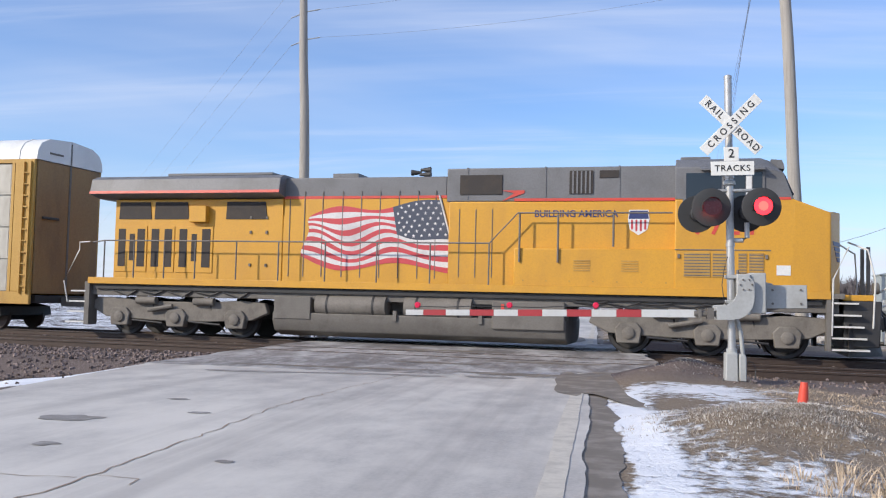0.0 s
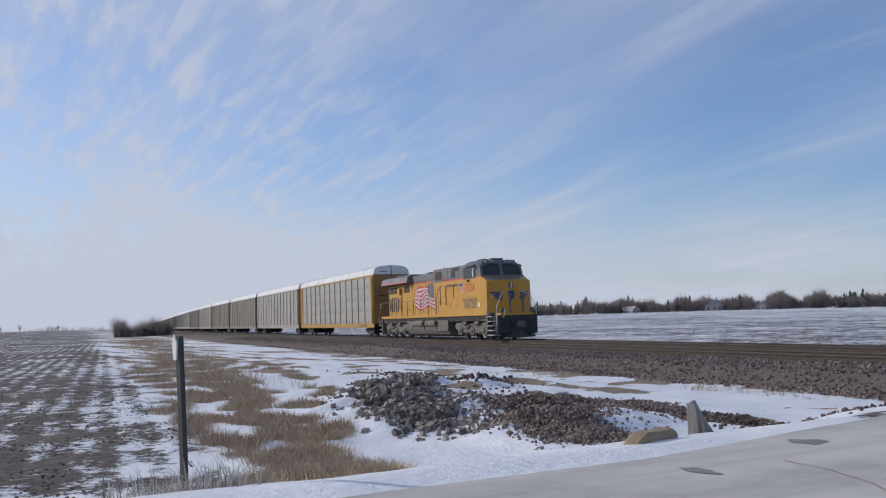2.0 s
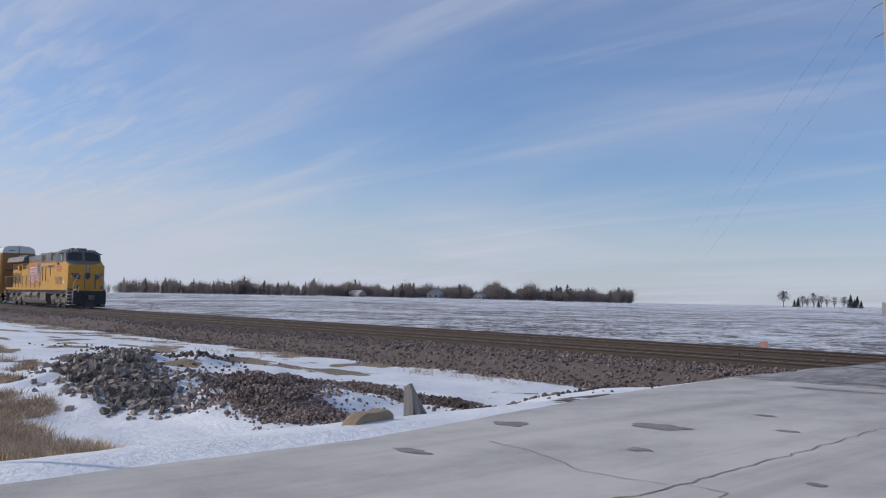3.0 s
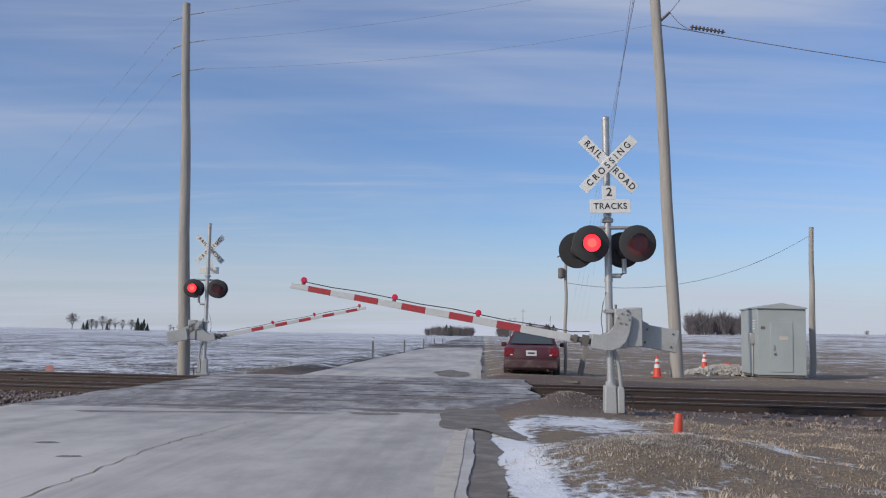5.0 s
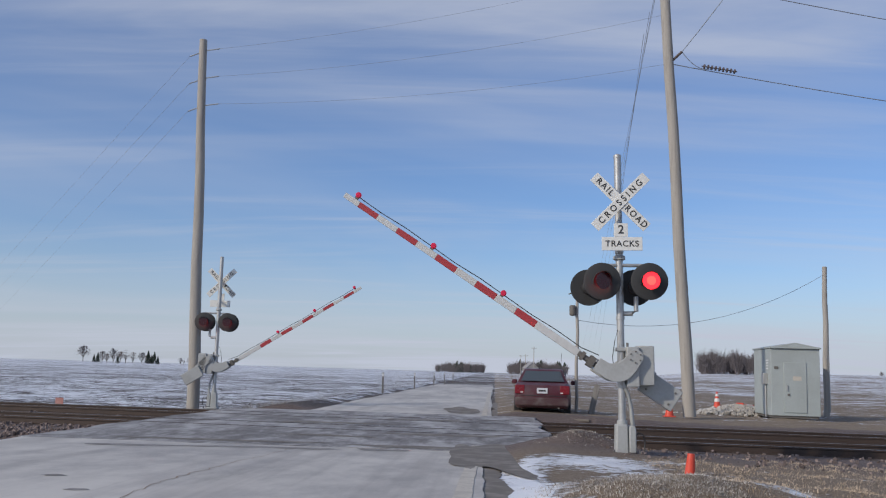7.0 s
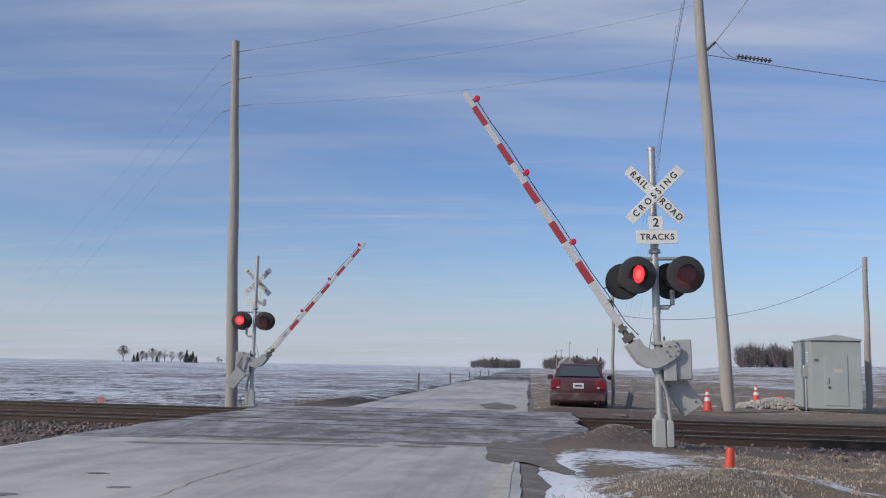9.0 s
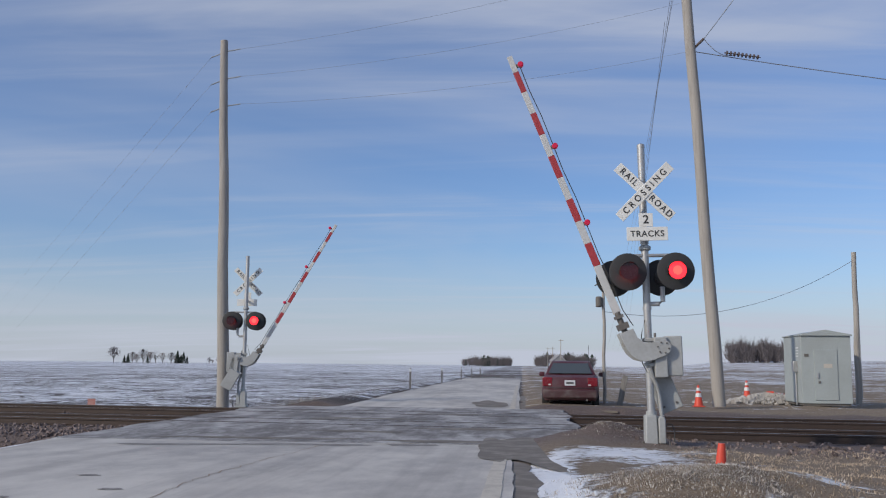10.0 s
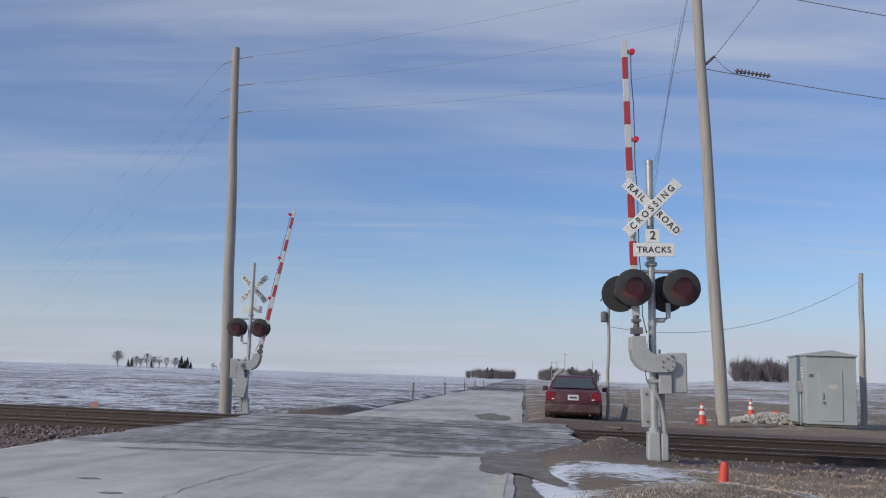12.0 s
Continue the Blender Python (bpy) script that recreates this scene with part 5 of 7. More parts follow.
def locomotive():
    t = thing("diesel_locomotive", "yellow and gray diesel freight locomotive with a painted flag", "locomotive")
    X = lambda s: 10.0 - s
    # frame
    part("frame", MB().box(X(20.4), X(-0.2), -1.35, 1.35, 1.12, 1.45), "frame", t, bevel=0.02)
    for side in (-1, 1):
        part("walkway_edge", MB().box(X(20.4), X(0.0), side * 1.52 - 0.02, side * 1.52 + 0.02, 1.44, 1.62), "yellow", t, bevel=0.008)
    part("walkway", MB().box(X(20.4), X(-0.3), -1.5, 1.5, 1.46, 1.58), "frame", t)
    # black strip added below the sill to stand for the shade there
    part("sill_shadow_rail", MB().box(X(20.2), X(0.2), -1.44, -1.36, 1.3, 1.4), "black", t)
    # long hood
    def hood(name, s0, s1, w, z0, z1, mat, **k):
        return part(name, MB().box(X(s1), X(s0), -w, w, z0, z1), mat, t, bevel=0.03, **k)
    hood("engine_hood", 9.5, 14.4, 1.05, 1.58, 3.86, "yellow")
    hood("engine_hood", 14.4, 19.9, 1.05, 1.58, 3.86, "yellow")
    hood("control_cabinet", 3.57, 9.5, 1.18, 1.58, 3.74, "yellow")
    hood("lower_cabinet", 3.57, 7.65, 1.46, 1.58, 2.55, "yellow")
    hood("hood_top", 9.6, 14.4, 1.04, 3.862, 4.42, "gray")
    hood("hood_top", 3.57, 9.57, 1.17, 3.742, 4.60, "gray")
    for s in (5.0, 6.9, 9.0):
        part("roof_seam", MB().box(X(s) - 0.02, X(s) + 0.02, -1.185, 1.185, 3.8, 4.615), "gray", t)
    # radiator with flared wings
    wing = [(-1.02, 3.88), (-1.46, 3.96), (-1.5, 4.0), (-1.4, 4.40), (-1.15, 4.5), (1.15, 4.5), (1.4, 4.40), (1.5, 4.0), (1.46, 3.96), (1.02, 3.88)]
    part("radiator", MB().prism(wing, X(20.5), X(14.35), "x"), "gray", t, "gray radiator hood with flared wings", bevel=0.015)
    part("radiator_cap", MB().box(X(18.2), X(14.8), -1.0, 1.0, 4.52, 4.60), "gray", t, bevel=0.02)
    for side in (-1, 1):
        part("radiator_stripe", MB().prism([(side * 1.49, 3.985), (side * 1.515, 3.985), (side * 1.50, 4.06), (side * 1.475, 4.06)], X(20.5), X(14.35), "x"), "red", t, "red edge stripe")
        y = side * 1.058
        for a, b in ((19.75, 18.65), (18.55, 17.4), (16.2, 14.9)):
            part("intake_screen", MB().prism([(X(a), 3.30), (X(b), 3.30), (X(b) - 0.06, 3.78), (X(a) + 0.02, 3.78)], y - 0.02 * side, y + 0.012 * side), "dark", t, "dark intake screen")
        part("equipment_box", MB().box(X(17.3), X(16.75), side * 1.05, side * 1.25, 3.2, 3.66), "yellow", t, bevel=0.02)
        part("strut", MB().prism([(X(14.9), 3.85), (X(14.4), 3.85), (X(14.4), 3.4)], y - 0.03, y + 0.03), "yellow", t)
        # tall louvres in three framed panels
        for a, b in ((19.85, 18.78), (18.72, 17.86), (17.80, 16.60)):
            part("louvre_frame", MB().box(X(a), X(b), y - 0.014, y + 0.014, 1.80, 3.10), "yellow", t, bevel=0.006)
        for a, w, z0, z1 in ((19.74, 0.24, 1.95, 3.02), (19.36, 0.17, 2.12, 2.88), (19.10, 0.25, 1.95, 3.02), (18.62, 0.25, 1.95, 3.02), (18.19, 0.25, 1.95, 3.02),
                             (17.69, 0.25, 1.95, 3.02), (17.29, 0.17, 2.12, 2.88), (16.95, 0.27, 1.95, 3.02)):
            part("louvre", MB().box(X(a), X(a) + w, y - 0.022, y + 0.022, z0, z1), "dark", t)
        # door seams and latches on the hood
        for s in (9.9, 10.4, 10.95, 11.5, 12.05, 12.6, 13.2, 13.75, 14.2):
            part("door_seam", MB().box(X(s) - 0.012, X(s) + 0.012, side * 1.052 - 0.012, side * 1.052 + 0.012, 1.75, 4.05 if s < 14 else 3.85), "frame", t)
        for s in (14.9, 15.4):
            for z in (2.0, 2.9, 3.3):
                part("latch", MB().box(X(s) - 0.03, X(s) + 0.03, side * 1.07 - 0.015, side * 1.07 + 0.015, z, z + 0.08), "frame", t)
        yc = side * 1.185
        for s in (8.3, 8.75, 9.2):
            part("door_seam", MB().box(X(s) - 0.01, X(s) + 0.01, yc - 0.008, yc + 0.008, 1.8, 3.55), "frame", t)
        part("vent_screen", MB().box(X(9.2), X(8.05), yc - 0.012, yc + 0.012, 3.92, 4.42), "dark", t, "dark ventilation screen")
        part("vent_screen", MB().box(X(6.27), X(5.66), yc - 0.012, yc + 0.012, 3.92, 4.5), "dark", t, "dark ventilation screen")
        for i in range(5):
            part("vent_slat", MB().box(X(6.2) + 0.11 * i, X(6.2) + 0.11 * i + 0.04, yc - 0.025, yc + 0.025, 3.93, 4.49), "gray", t)
        part("vent_screen", MB().box(X(5.5), X(5.0), yc - 0.012, yc + 0.012, 4.32, 4.5), "dark", t)
        # red stripe
        part("red_stripe", MB().box(X(7.72), X(3.57), yc - 0.006, yc + 0.006, 3.745, 3.815), "red", t)
        part("red_stripe", MB().prism([(X(8.05), 3.745), (X(7.45), 3.95), (X(7.45), 4.02), (X(8.05), 4.02), (X(7.72), 3.95)], yc - 0.006, yc + 0.006), "red", t)
        part("red_stripe", MB().box(X(14.4), X(9.5), side * 1.056 - 0.006, side * 1.056 + 0.006, 3.85, 3.92), "red", t)
        # small louvre plates on the lower cabinet
        for s in (6.1, 4.9):
            for i in range(5):
                part("louvre_slat", MB().box(X(s), X(s) + 0.42, side * 1.462 - 0.012, side * 1.462 + 0.012, 2.0 + 0.06 * i, 2.03 + 0.06 * i), "rack_yellow", t)
        for i in range(7):
            part("rivet", MB().lathe([(0.02, -0.01), (0.02, 0.01)], 8, pose(X(7.4 - 0.6 * i), side * 1.465, 1.75, 90, 0, 0)), "rack_yellow", t)
    # roof details
    part("exhaust_stack", MB().box(X(13.2), X(12.4), -0.4, 0.4, 4.42, 4.62), "gray", t, bevel=0.02)
    hb = part("horn", MB().box(X(10.75), X(10.6), -0.12, 0.12, 4.42, 4.5), "black", t, "cluster of black air horns")
    for k, (dx, dz) in enumerate(((0.34, 0.1), (0.30, 0.24), (-0.30, 0.18))):
        part("horn_bell", MB().tube([(X(10.68), -0.1 + 0.1 * k, 4.5 + dz), (X(10.68) + dx, -0.1 + 0.1 * k, 4.5 + dz)], 0.035, 10, 0.085), "black", hb)
    # cab
    side_out = [(X(3.6), 1.58), (X(0.85), 1.58), (X(0.85), 3.9), (X(1.5), 4.55), (X(1.75), 4.72), (X(3.6), 4.72)]
    part("cab", MB().prism([(X(3.6), 1.58), (X(0.8), 1.58), (X(0.8), 3.74), (X(3.6), 3.74)], -1.5, 1.5), "yellow", t, bevel=0.03)
    roof = MB()
    sec = [(3.6, 1.5, 3.742, 4.5, 4.76, 1.0), (1.55, 1.5, 3.742, 4.5, 4.76, 1.0)]
    for s, w, z0, z1, z2, w2 in sec:
        roof.v += [(X(s), -w, z0), (X(s), -w, z1), (X(s), -w2, z2), (X(s), w2, z2), (X(s), w, z1), (X(s), w, z0)]
    roof.v += [(X(0.82), -1.42, 3.742), (X(1.05), -1.4, 4.35), (X(1.35), -0.95, 4.7), (X(1.35), 0.95, 4.7), (X(1.05), 1.4, 4.35), (X(0.82), 1.42, 3.742)]
    for k in (0, 1):
        for i in range(5):
            roof.f.append((6 * k + i, 6 * k + i + 1, 6 * k + 7 + i, 6 * k + 6 + i))
    roof.f += [(0, 1, 2, 3, 4, 5), (12, 13, 14, 15, 16, 17), (0, 5, 11, 6), (6, 11, 17, 12)]
    part("cab_roof", roof, "gray", t, "gray upper cab and roof", bevel=0.02)
    part("air_conditioner", MB().box(X(3.5), X(2.75), -0.5, 0.5, 4.74, 4.9), "gray", t, bevel=0.03)
    part("roof_box", MB().box(X(2.2), X(1.5), -0.4, 0.4, 4.74, 4.86), "gray", t, bevel=0.03)
    nb = part("number_board", MB().prism([(X(1.32), 4.55), (X(1.0), 4.5), (X(1.06), 4.72), (X(1.32), 4.74)], -0.98, -0.35), "gray", t)
    words("lettering", "7724", 0.17, "white", nb, pose(X(0.995), -0.66, 4.61, 90, 0, 80), 0.003, 1.0, 1.05)
    nb = part("number_board", MB().prism([(X(1.32), 4.55), (X(1.0), 4.5), (X(1.06), 4.72), (X(1.32), 4.74)], 0.35, 0.98), "gray", t)
    words("lettering", "7724", 0.17, "white", nb, pose(X(0.995), 0.66, 4.61, 90, 0, 100), 0.003, 1.0, 1.05)
    for side in (-1, 1):
        y = side * 1.507
        part("window_frame", MB().box(X(3.42), X(1.5), y - 0.012, y + 0.012, 3.66, 4.44), "gray", t)
        for a, b in ((3.34, 2.5), (2.44, 1.95), (1.78, 1.56)):
            part("side_window", MB().box(X(a), X(b), y - 0.02, y + 0.02, 3.72, 4.36), "glass", t, "dark cab window")
        # white panel painted in for the light that shows through the cab
        part("window_blind", MB().box(X(1.93), X(1.8), y - 0.02, y + 0.02, 3.8, 4.3), "white", t, "white panel standing for light through the cab")
        part("awning", MB().prism([(y, 4.44), (y + side * 0.2, 4.40), (y + side * 0.2, 4.43), (y, 4.5)], X(3.0), X(1.5), "x"), "gray", t)
        part("windscreen", MB().add([(X(0.862), side * 0.12, 3.86), (X(0.862), side * 1.28, 3.86), (X(1.09), side * 1.2, 4.38), (X(1.14), side * 0.12, 4.5),
                                    (X(0.882), side * 0.12, 3.86), (X(0.882), side * 1.28, 3.86), (X(1.11), side * 1.2, 4.38), (X(1.16), side * 0.12, 4.5)], [(0, 1, 2, 3), (0, 4, 5, 1), (1, 5, 6, 2), (2, 6, 7, 3), (3, 7, 4, 0)], pose(0.055, 0, 0)), "glass", t, "dark windscreen")
        part("red_stripe", MB().box(X(1.5), X(0.9), y - 0.004, y + 0.004, 3.72, 3.78), "red", t)
        text_side("road_number", "7724", 0.72, "red", t, X(2.42), 3.12, -1.506, 0.98, 1.06) if side < 0 else None
        for a, b in ((3.38, 2.75), (2.7, 2.32), (2.1, 1.9), (1.85, 1.51)):
            g = part("grille", MB().box(X(a), X(b), y - 0.008, y + 0.008, 1.9, 2.48), "rack_yellow", t, "fine yellow mesh grille")
            for i in range(8):
                part("grille_slat", MB().box(X(a) + 0.01, X(b) - 0.01, y - 0.014, y + 0.014, 1.93 + 0.07 * i, 1.955 + 0.07 * i), "frame", g)
        part("notice", MB().box(X(1.22), X(0.9), y - 0.005, y + 0.005, 1.97, 2.2), "white", t, "small white notice panel")
        for s in (3.5, 2.25, 1.45):
            part("latch", MB().box(X(s) - 0.03, X(s) + 0.03, y - 0.03, y + 0.03, 2.34, 2.44), "frame", t)
        part("door_seam", MB().box(X(3.6), X(1.35), y - 0.006, y + 0.006, 2.53, 2.555), "frame", t)
        part("mirror", MB().box(X(2.62), X(2.5), y, y + side * 0.12, 3.5, 3.62), "black", t)
    text_side("lettering", "BUILDING AMERICA", 0.25, "blue", t, X(6.1), 3.42, -1.187, 0.95, 1.0)
    # shield emblem as plain shapes
    sh = [(-0.24, 0.28), (0.24, 0.28), (0.27, 0.05), (0.22, -0.2), (0, -0.34), (-0.22, -0.2), (-0.27, 0.05)]
    em = part("emblem", MB().prism([(X(4.5) + a, 3.24 + b) for a, b in sh], -1.194, -1.186), "white", t, "plain shield emblem in blue, white and red")
    part("emblem_field", MB().prism([(X(4.5) - 0.22, 3.50), (X(4.5) + 0.22, 3.50), (X(4.5) + 0.25, 3.30), (X(4.5) - 0.25, 3.30)], -1.199, -1.195), "blue", em)
    for k in range(4):
        part("emblem_bar", MB().box(X(4.5) - 0.19 + 0.11 * k, X(4.5) - 0.14 + 0.11 * k, -1.199, -1.195, 2.98 + 0.04 * abs(k - 1.5), 3.28), "flag_red", em)
    # nose
    ns = MB()
    plan = [(0.85, -1.5), (0.0, -1.46), (-0.32, -0.55), (-0.32, 0.55), (0.0, 1.46), (0.85, 1.5)]
    zt = [3.74, 3.42, 3.5, 3.5, 3.42, 3.74]
    ns.v += [(X(s), y, 1.5) for s, y in plan] + [(X(s), y, z) for (s, y), z in zip(plan, zt)]
    n = 6
    ns.f += [(i, (i + 1) % n, n + (i + 1) % n, n + i) for i in range(n)] + [tuple(range(n)), (6, 7, 8, 9, 10, 11)]
    part("nose", ns, "yellow", t, bevel=0.03)
    part("nose_top", MB().add([(X(0.84), -1.3, 3.735), (X(0.04), -1.3, 3.455), (X(-0.25), -0.5, 3.515), (X(-0.25), 0.5, 3.515), (X(0.04), 1.3, 3.455), (X(0.84), 1.3, 3.735)], [(0, 1, 2, 3, 4, 5)]).add([(X(0.84), -1.3, 3.6), (X(0.84), 1.3, 3.6), (X(-0.2), 0.4, 3.4), (X(-0.2), -0.4, 3.4)], [(0, 1, 2, 3)]), "gray", t, "gray anti-glare nose top")
    hl = part("headlight", MB().box(X(-0.33), X(-0.36), -0.14, 0.14, 2.98, 3.34), "frame", t)
    for z in (3.07, 3.25):
        part("headlight_lens", MB().lathe([(0.075, 0), (0.075, 0.02), (0.03, 0.03)], 16, pose(X(-0.365), 0, z, 0, 90, 0)), "rail_white", hl, "pale headlight lens")
    # wing emblem on the nose, plain bars
    for side in (-1, 1):
        d = Vector((X(-0.32) - X(0.0), side * (0.55 - 1.46), 0)).normalized()
        nn = Vector((abs(d.y), side * abs(d.x), 0)).normalized()
        o = Vector((X(0.0), side * 1.46, 0)) + nn * 0.006
        for k in range(4):
            a, b = 0.16 + 0.13 * k, 0.93
            z1 = 2.78 - 0.12 * k
            p, q = o + d * a, o + d * b
            part("nose_emblem_bar", MB().add([(p.x, p.y, z1), (q.x, q.y, z1), (q.x, q.y, z1 - 0.095), (p.x + d.x * 0.08, p.y + d.y * 0.08, z1 - 0.095)] + [(v.x + nn.x * 0.008, v.y + nn.y * 0.008, z) for v, z in ((p, z1), (q, z1), (q, z1 - 0.095), (p + d * 0.08, z1 - 0.095))], [(0, 1, 2, 3), (4, 5, 6, 7), (0, 1, 5, 4), (1, 2, 6, 5), (2, 3, 7, 6), (3, 0, 4, 7)]), "blue", t, "dark blue wing-shaped bar")
    part("nose_emblem", MB().prism([(-0.2, 2.85), (0.2, 2.85), (0.22, 2.5), (0, 2.25), (-0.22, 2.5)], X(-0.325), X(-0.335), "x"), "blue", t, "plain dark blue shield")
    part("nose_door", MB().box(X(-0.325), X(-0.34), 0.3, 0.5, 1.7, 3.0), "yellow", t)
    # flag painted on the hood: waving stripes, canton at the staff
    fl = part("flag_painting", MB().box(X(13.6), X(10.2), -1.0555, -1.0535, 2.35, 2.6), "flag_white", t, "painted waving flag with red and white stripes")
    y = -1.062

    def fz(u, v):
        # u: 0 at the staff to 1 at the fly; v: 0 at the top to 1 at the bottom
        top = 3.80 - 0.34 * u + 0.13 * math.sin(u * 9.4 + 0.4) * u ** 0.5
        bot = 1.98 + 0.22 * u * u + 0.20 * math.sin(u * 8.2 - 1.4) * (0.5 + u * 0.5)
        return top + (bot - top) * v + 0.15 * math.sin(u * 12.5 + v * 2.6 + 0.8) * math.sin(math.pi * v) * min(1, 2.5 * u)

    def fs(u, v):
        return 9.72 - 0.50 * v + 3.80 * u + 0.78 * v * u + 0.06 * math.sin(v * 9) * u
    n = 22
    for k in range(13):
        mb = MB()
        u0 = 0.0 if k > 6 else 0.36
        for i in range(n + 1):
            u = u0 + (1 - u0) * i / n
            for v in (k / 13, (k + 1) / 13):
                mb.v.append((X(fs(u, v)), y, fz(u, v)))
        mb.f = [(2 * i, 2 * i + 1, 2 * i + 3, 2 * i + 2) for i in range(n)]
        part("flag_stripe", mb, "flag_red" if k % 2 == 0 else "flag_white", fl, smooth=False)
    mb = MB()
    for i in range(n + 1):
        u = 0.37 * i / n
        for v in (0.0, 7 / 13):
            mb.v.append((X(fs(u, v)), y - 0.003, fz(u, v)))
    mb.f = [(2 * i, 2 * i + 1, 2 * i + 3, 2 * i + 2) for i in range(n)]
    part("flag_canton", mb, "flag_blue", fl, smooth=False)
    mb = MB()
    for r in range(7):
        for c in range(6):
            u, v = 0.03 + 0.055 * c + (0.027 if r % 2 else 0), 0.045 + 0.072 * r
            if u > 0.345:
                continue
            cx, cz = X(fs(u, v)), fz(u, v)
            pts = [(cx + (0.052 if i % 2 == 0 else 0.021) * math.sin(i * math.pi / 5), y - 0.007, cz + (0.052 if i % 2 == 0 else 0.021) * math.cos(i * math.pi / 5)) for i in range(10)]
            mb.add(pts, [tuple(range(10))])
    tagged(part("flag_stars", mb, "flag_white", fl, smooth=False), kind="stuff")
    part("flag_staff", MB().tube([(X(9.80), y - 0.012, 3.92), (X(9.12), y - 0.012, 1.66)], 0.028, 8), "rail_white", fl, "pale painted staff")
    # fuel tank and air reservoirs
    tank = [(-1.3, 0.28), (-1.45, 0.55), (-1.45, 0.78), (-0.9, 0.78), (-0.9, 1.12), (0.9, 1.12), (0.9, 0.78), (1.45, 0.78), (1.45, 0.55), (1.3, 0.28), (0.9, 0.14), (-0.9, 0.14)]
    part("fuel_tank", MB().prism(tank, X(14.45), X(6.27), "x"), "frame", t, "dusty dark steel fuel tank", bevel=0.03)
    for side in (-1, 1):
        for a, b in ((13.16, 11.13), (10.6, 8.75)):
            part("air_reservoir", MB().tube([(X(a), side * 1.27, 1.0), (X(a) + 0.08, side * 1.27, 1.0), (X(b) - 0.08, side * 1.27, 1.0), (X(b), side * 1.27, 1.0)], 0.28, 20), "truck", t, "gray air reservoir")
            for s in (a - 0.35, b + 0.35):
                part("reservoir_strap", MB().tube([(X(s) - 0.03, side * 1.27, 1.0), (X(s) + 0.03, side * 1.27, 1.0)], 0.288, 20), "black", t)
        part("tank_end_box", MB().box(X(14.4), X(13.3), side * 0.9, side * 1.48, 0.6, 1.2), "frame", t, bevel=0.02)
        part("tank_front_box", MB().box(X(8.2), X(6.3), side * 0.9, side * 1.48, 0.5, 1.22), "frame", t, bevel=0.03)
        part("fill_mark", MB().box(X(7.95), X(7.87), side * 1.485 - 0.01, side * 1.485 + 0.01, 0.85, 1.15), "red", t, "small red mark")
        for s in (8.5, 10.85):
            part("drain_cock", MB().box(X(s) - 0.05, X(s) + 0.05, side * 1.46 - 0.05, side * 1.46 + 0.05, 0.62, 0.9), "frame", t)
        for i in range(6):
            s = 1.2 + 0.8 * i
            part("pipe", MB().tube([(X(s), side * 1.4, 1.28), (X(s + 0.35), side * 1.42, 1.16 + 0.05 * (i % 2)), (X(s + 0.9), side * 1.38, 1.24)], 0.025, 6), "black", t)
        for i in range(5):
            s = 15.2 + 0.9 * i
            part("pipe", MB().tube([(X(s), side * 1.38, 1.3), (X(s + 0.3), side * 1.4, 1.12 + 0.06 * (i % 2)), (X(s + 0.8), side * 1.38, 1.26)], 0.028, 6), "black", t)
    truck(t, [X(0.95), X(2.8), X(4.72)], "dusty three-axle front truck")
    truck(t, [X(15.7), X(17.6), X(19.45)], "dusty three-axle rear truck")
    # handrails
    for side in (-1, 1):
        y = side * 1.5
        for s in (8.3, 9.9, 11.4, 12.9, 14.3, 15.6, 16.9, 17.9, 18.9, 19.9):
            part("stanchion", MB().tube([(X(s), y, 1.5), (X(s), y, 2.66)], 0.022, 8), "rail_gray", t)
        part("handrail", MB().tube([(X(20.3), y, 2.6), (X(19.9), y, 2.66), (X(8.3), y, 2.66), (X(7.55), y, 3.42), (X(3.65), y, 3.42)], 0.02, 8), "rail_gray", t)
        for s in (7.5, 6.5, 5.1):
            part("grab_bar", MB().tube([(X(s), y, 3.4 if s != 6.5 else 3.38), (X(s), y, 2.2 if s > 6 else 2.6)], 0.028, 8), "frame", t)
        # rear steps
        part("step_panel", MB().box(X(20.52), X(20.36), min(y, y - side * 0.4), max(y, y - side * 0.4), 0.25, 1.5), "frame", t)
        for i in range(4):
            part("step", MB().box(X(21.0 + 0.05 * (3 - i)), X(20.5), min(y, y - side * 0.4), max(y, y - side * 0.4), 0.3 + 0.3 * i, 0.34 + 0.3 * i), "rail_white", t)
        part("grab_rail", MB().tube([(X(21.1), y, 0.9), (X(21.25), y, 1.5), (X(20.75), y, 2.4), (X(20.75), y, 2.6), (X(20.4), y, 2.62)], 0.02, 8), "rail_white", t)
        # front steps
        part("step_panel", MB().box(X(0.0) - 0.1, X(0.0), y - 0.35, y + 0.02, 0.25, 1.52) if side > 0 else MB().box(X(0.0) - 0.1, X(0.0), y - 0.02, y + 0.35, 0.25, 1.52), "frame", t)
        for i in range(5):
            part("step", MB().box(X(-0.02), X(-0.85 + 0.06 * i), min(y, y - side * 0.5), max(y, y - side * 0.5), 0.26 + 0.27 * i, 0.30 + 0.27 * i), "rail_white", t, "white-edged step")
        part("grab_rail", MB().tube([(X(-0.02), y, 0.6), (X(-0.05), y, 1.9), (X(-0.42), side * 1.25, 2.65)], 0.022, 8), "rail_white", t)
        part("grab_rail", MB().tube([(X(-0.95), side * 1.3, 0.8), (X(-1.0), side * 1.3, 1.9), (X(-0.9), side * 0.95, 2.6), (X(-0.5), side * 0.6, 2.8)], 0.022, 8), "rail_white", t)
        part("post", MB().box(X(-0.95), X(-1.03), side * 0.42 - 0.05, side * 0.42 + 0.05, 1.5, 2.7), "frame", t)
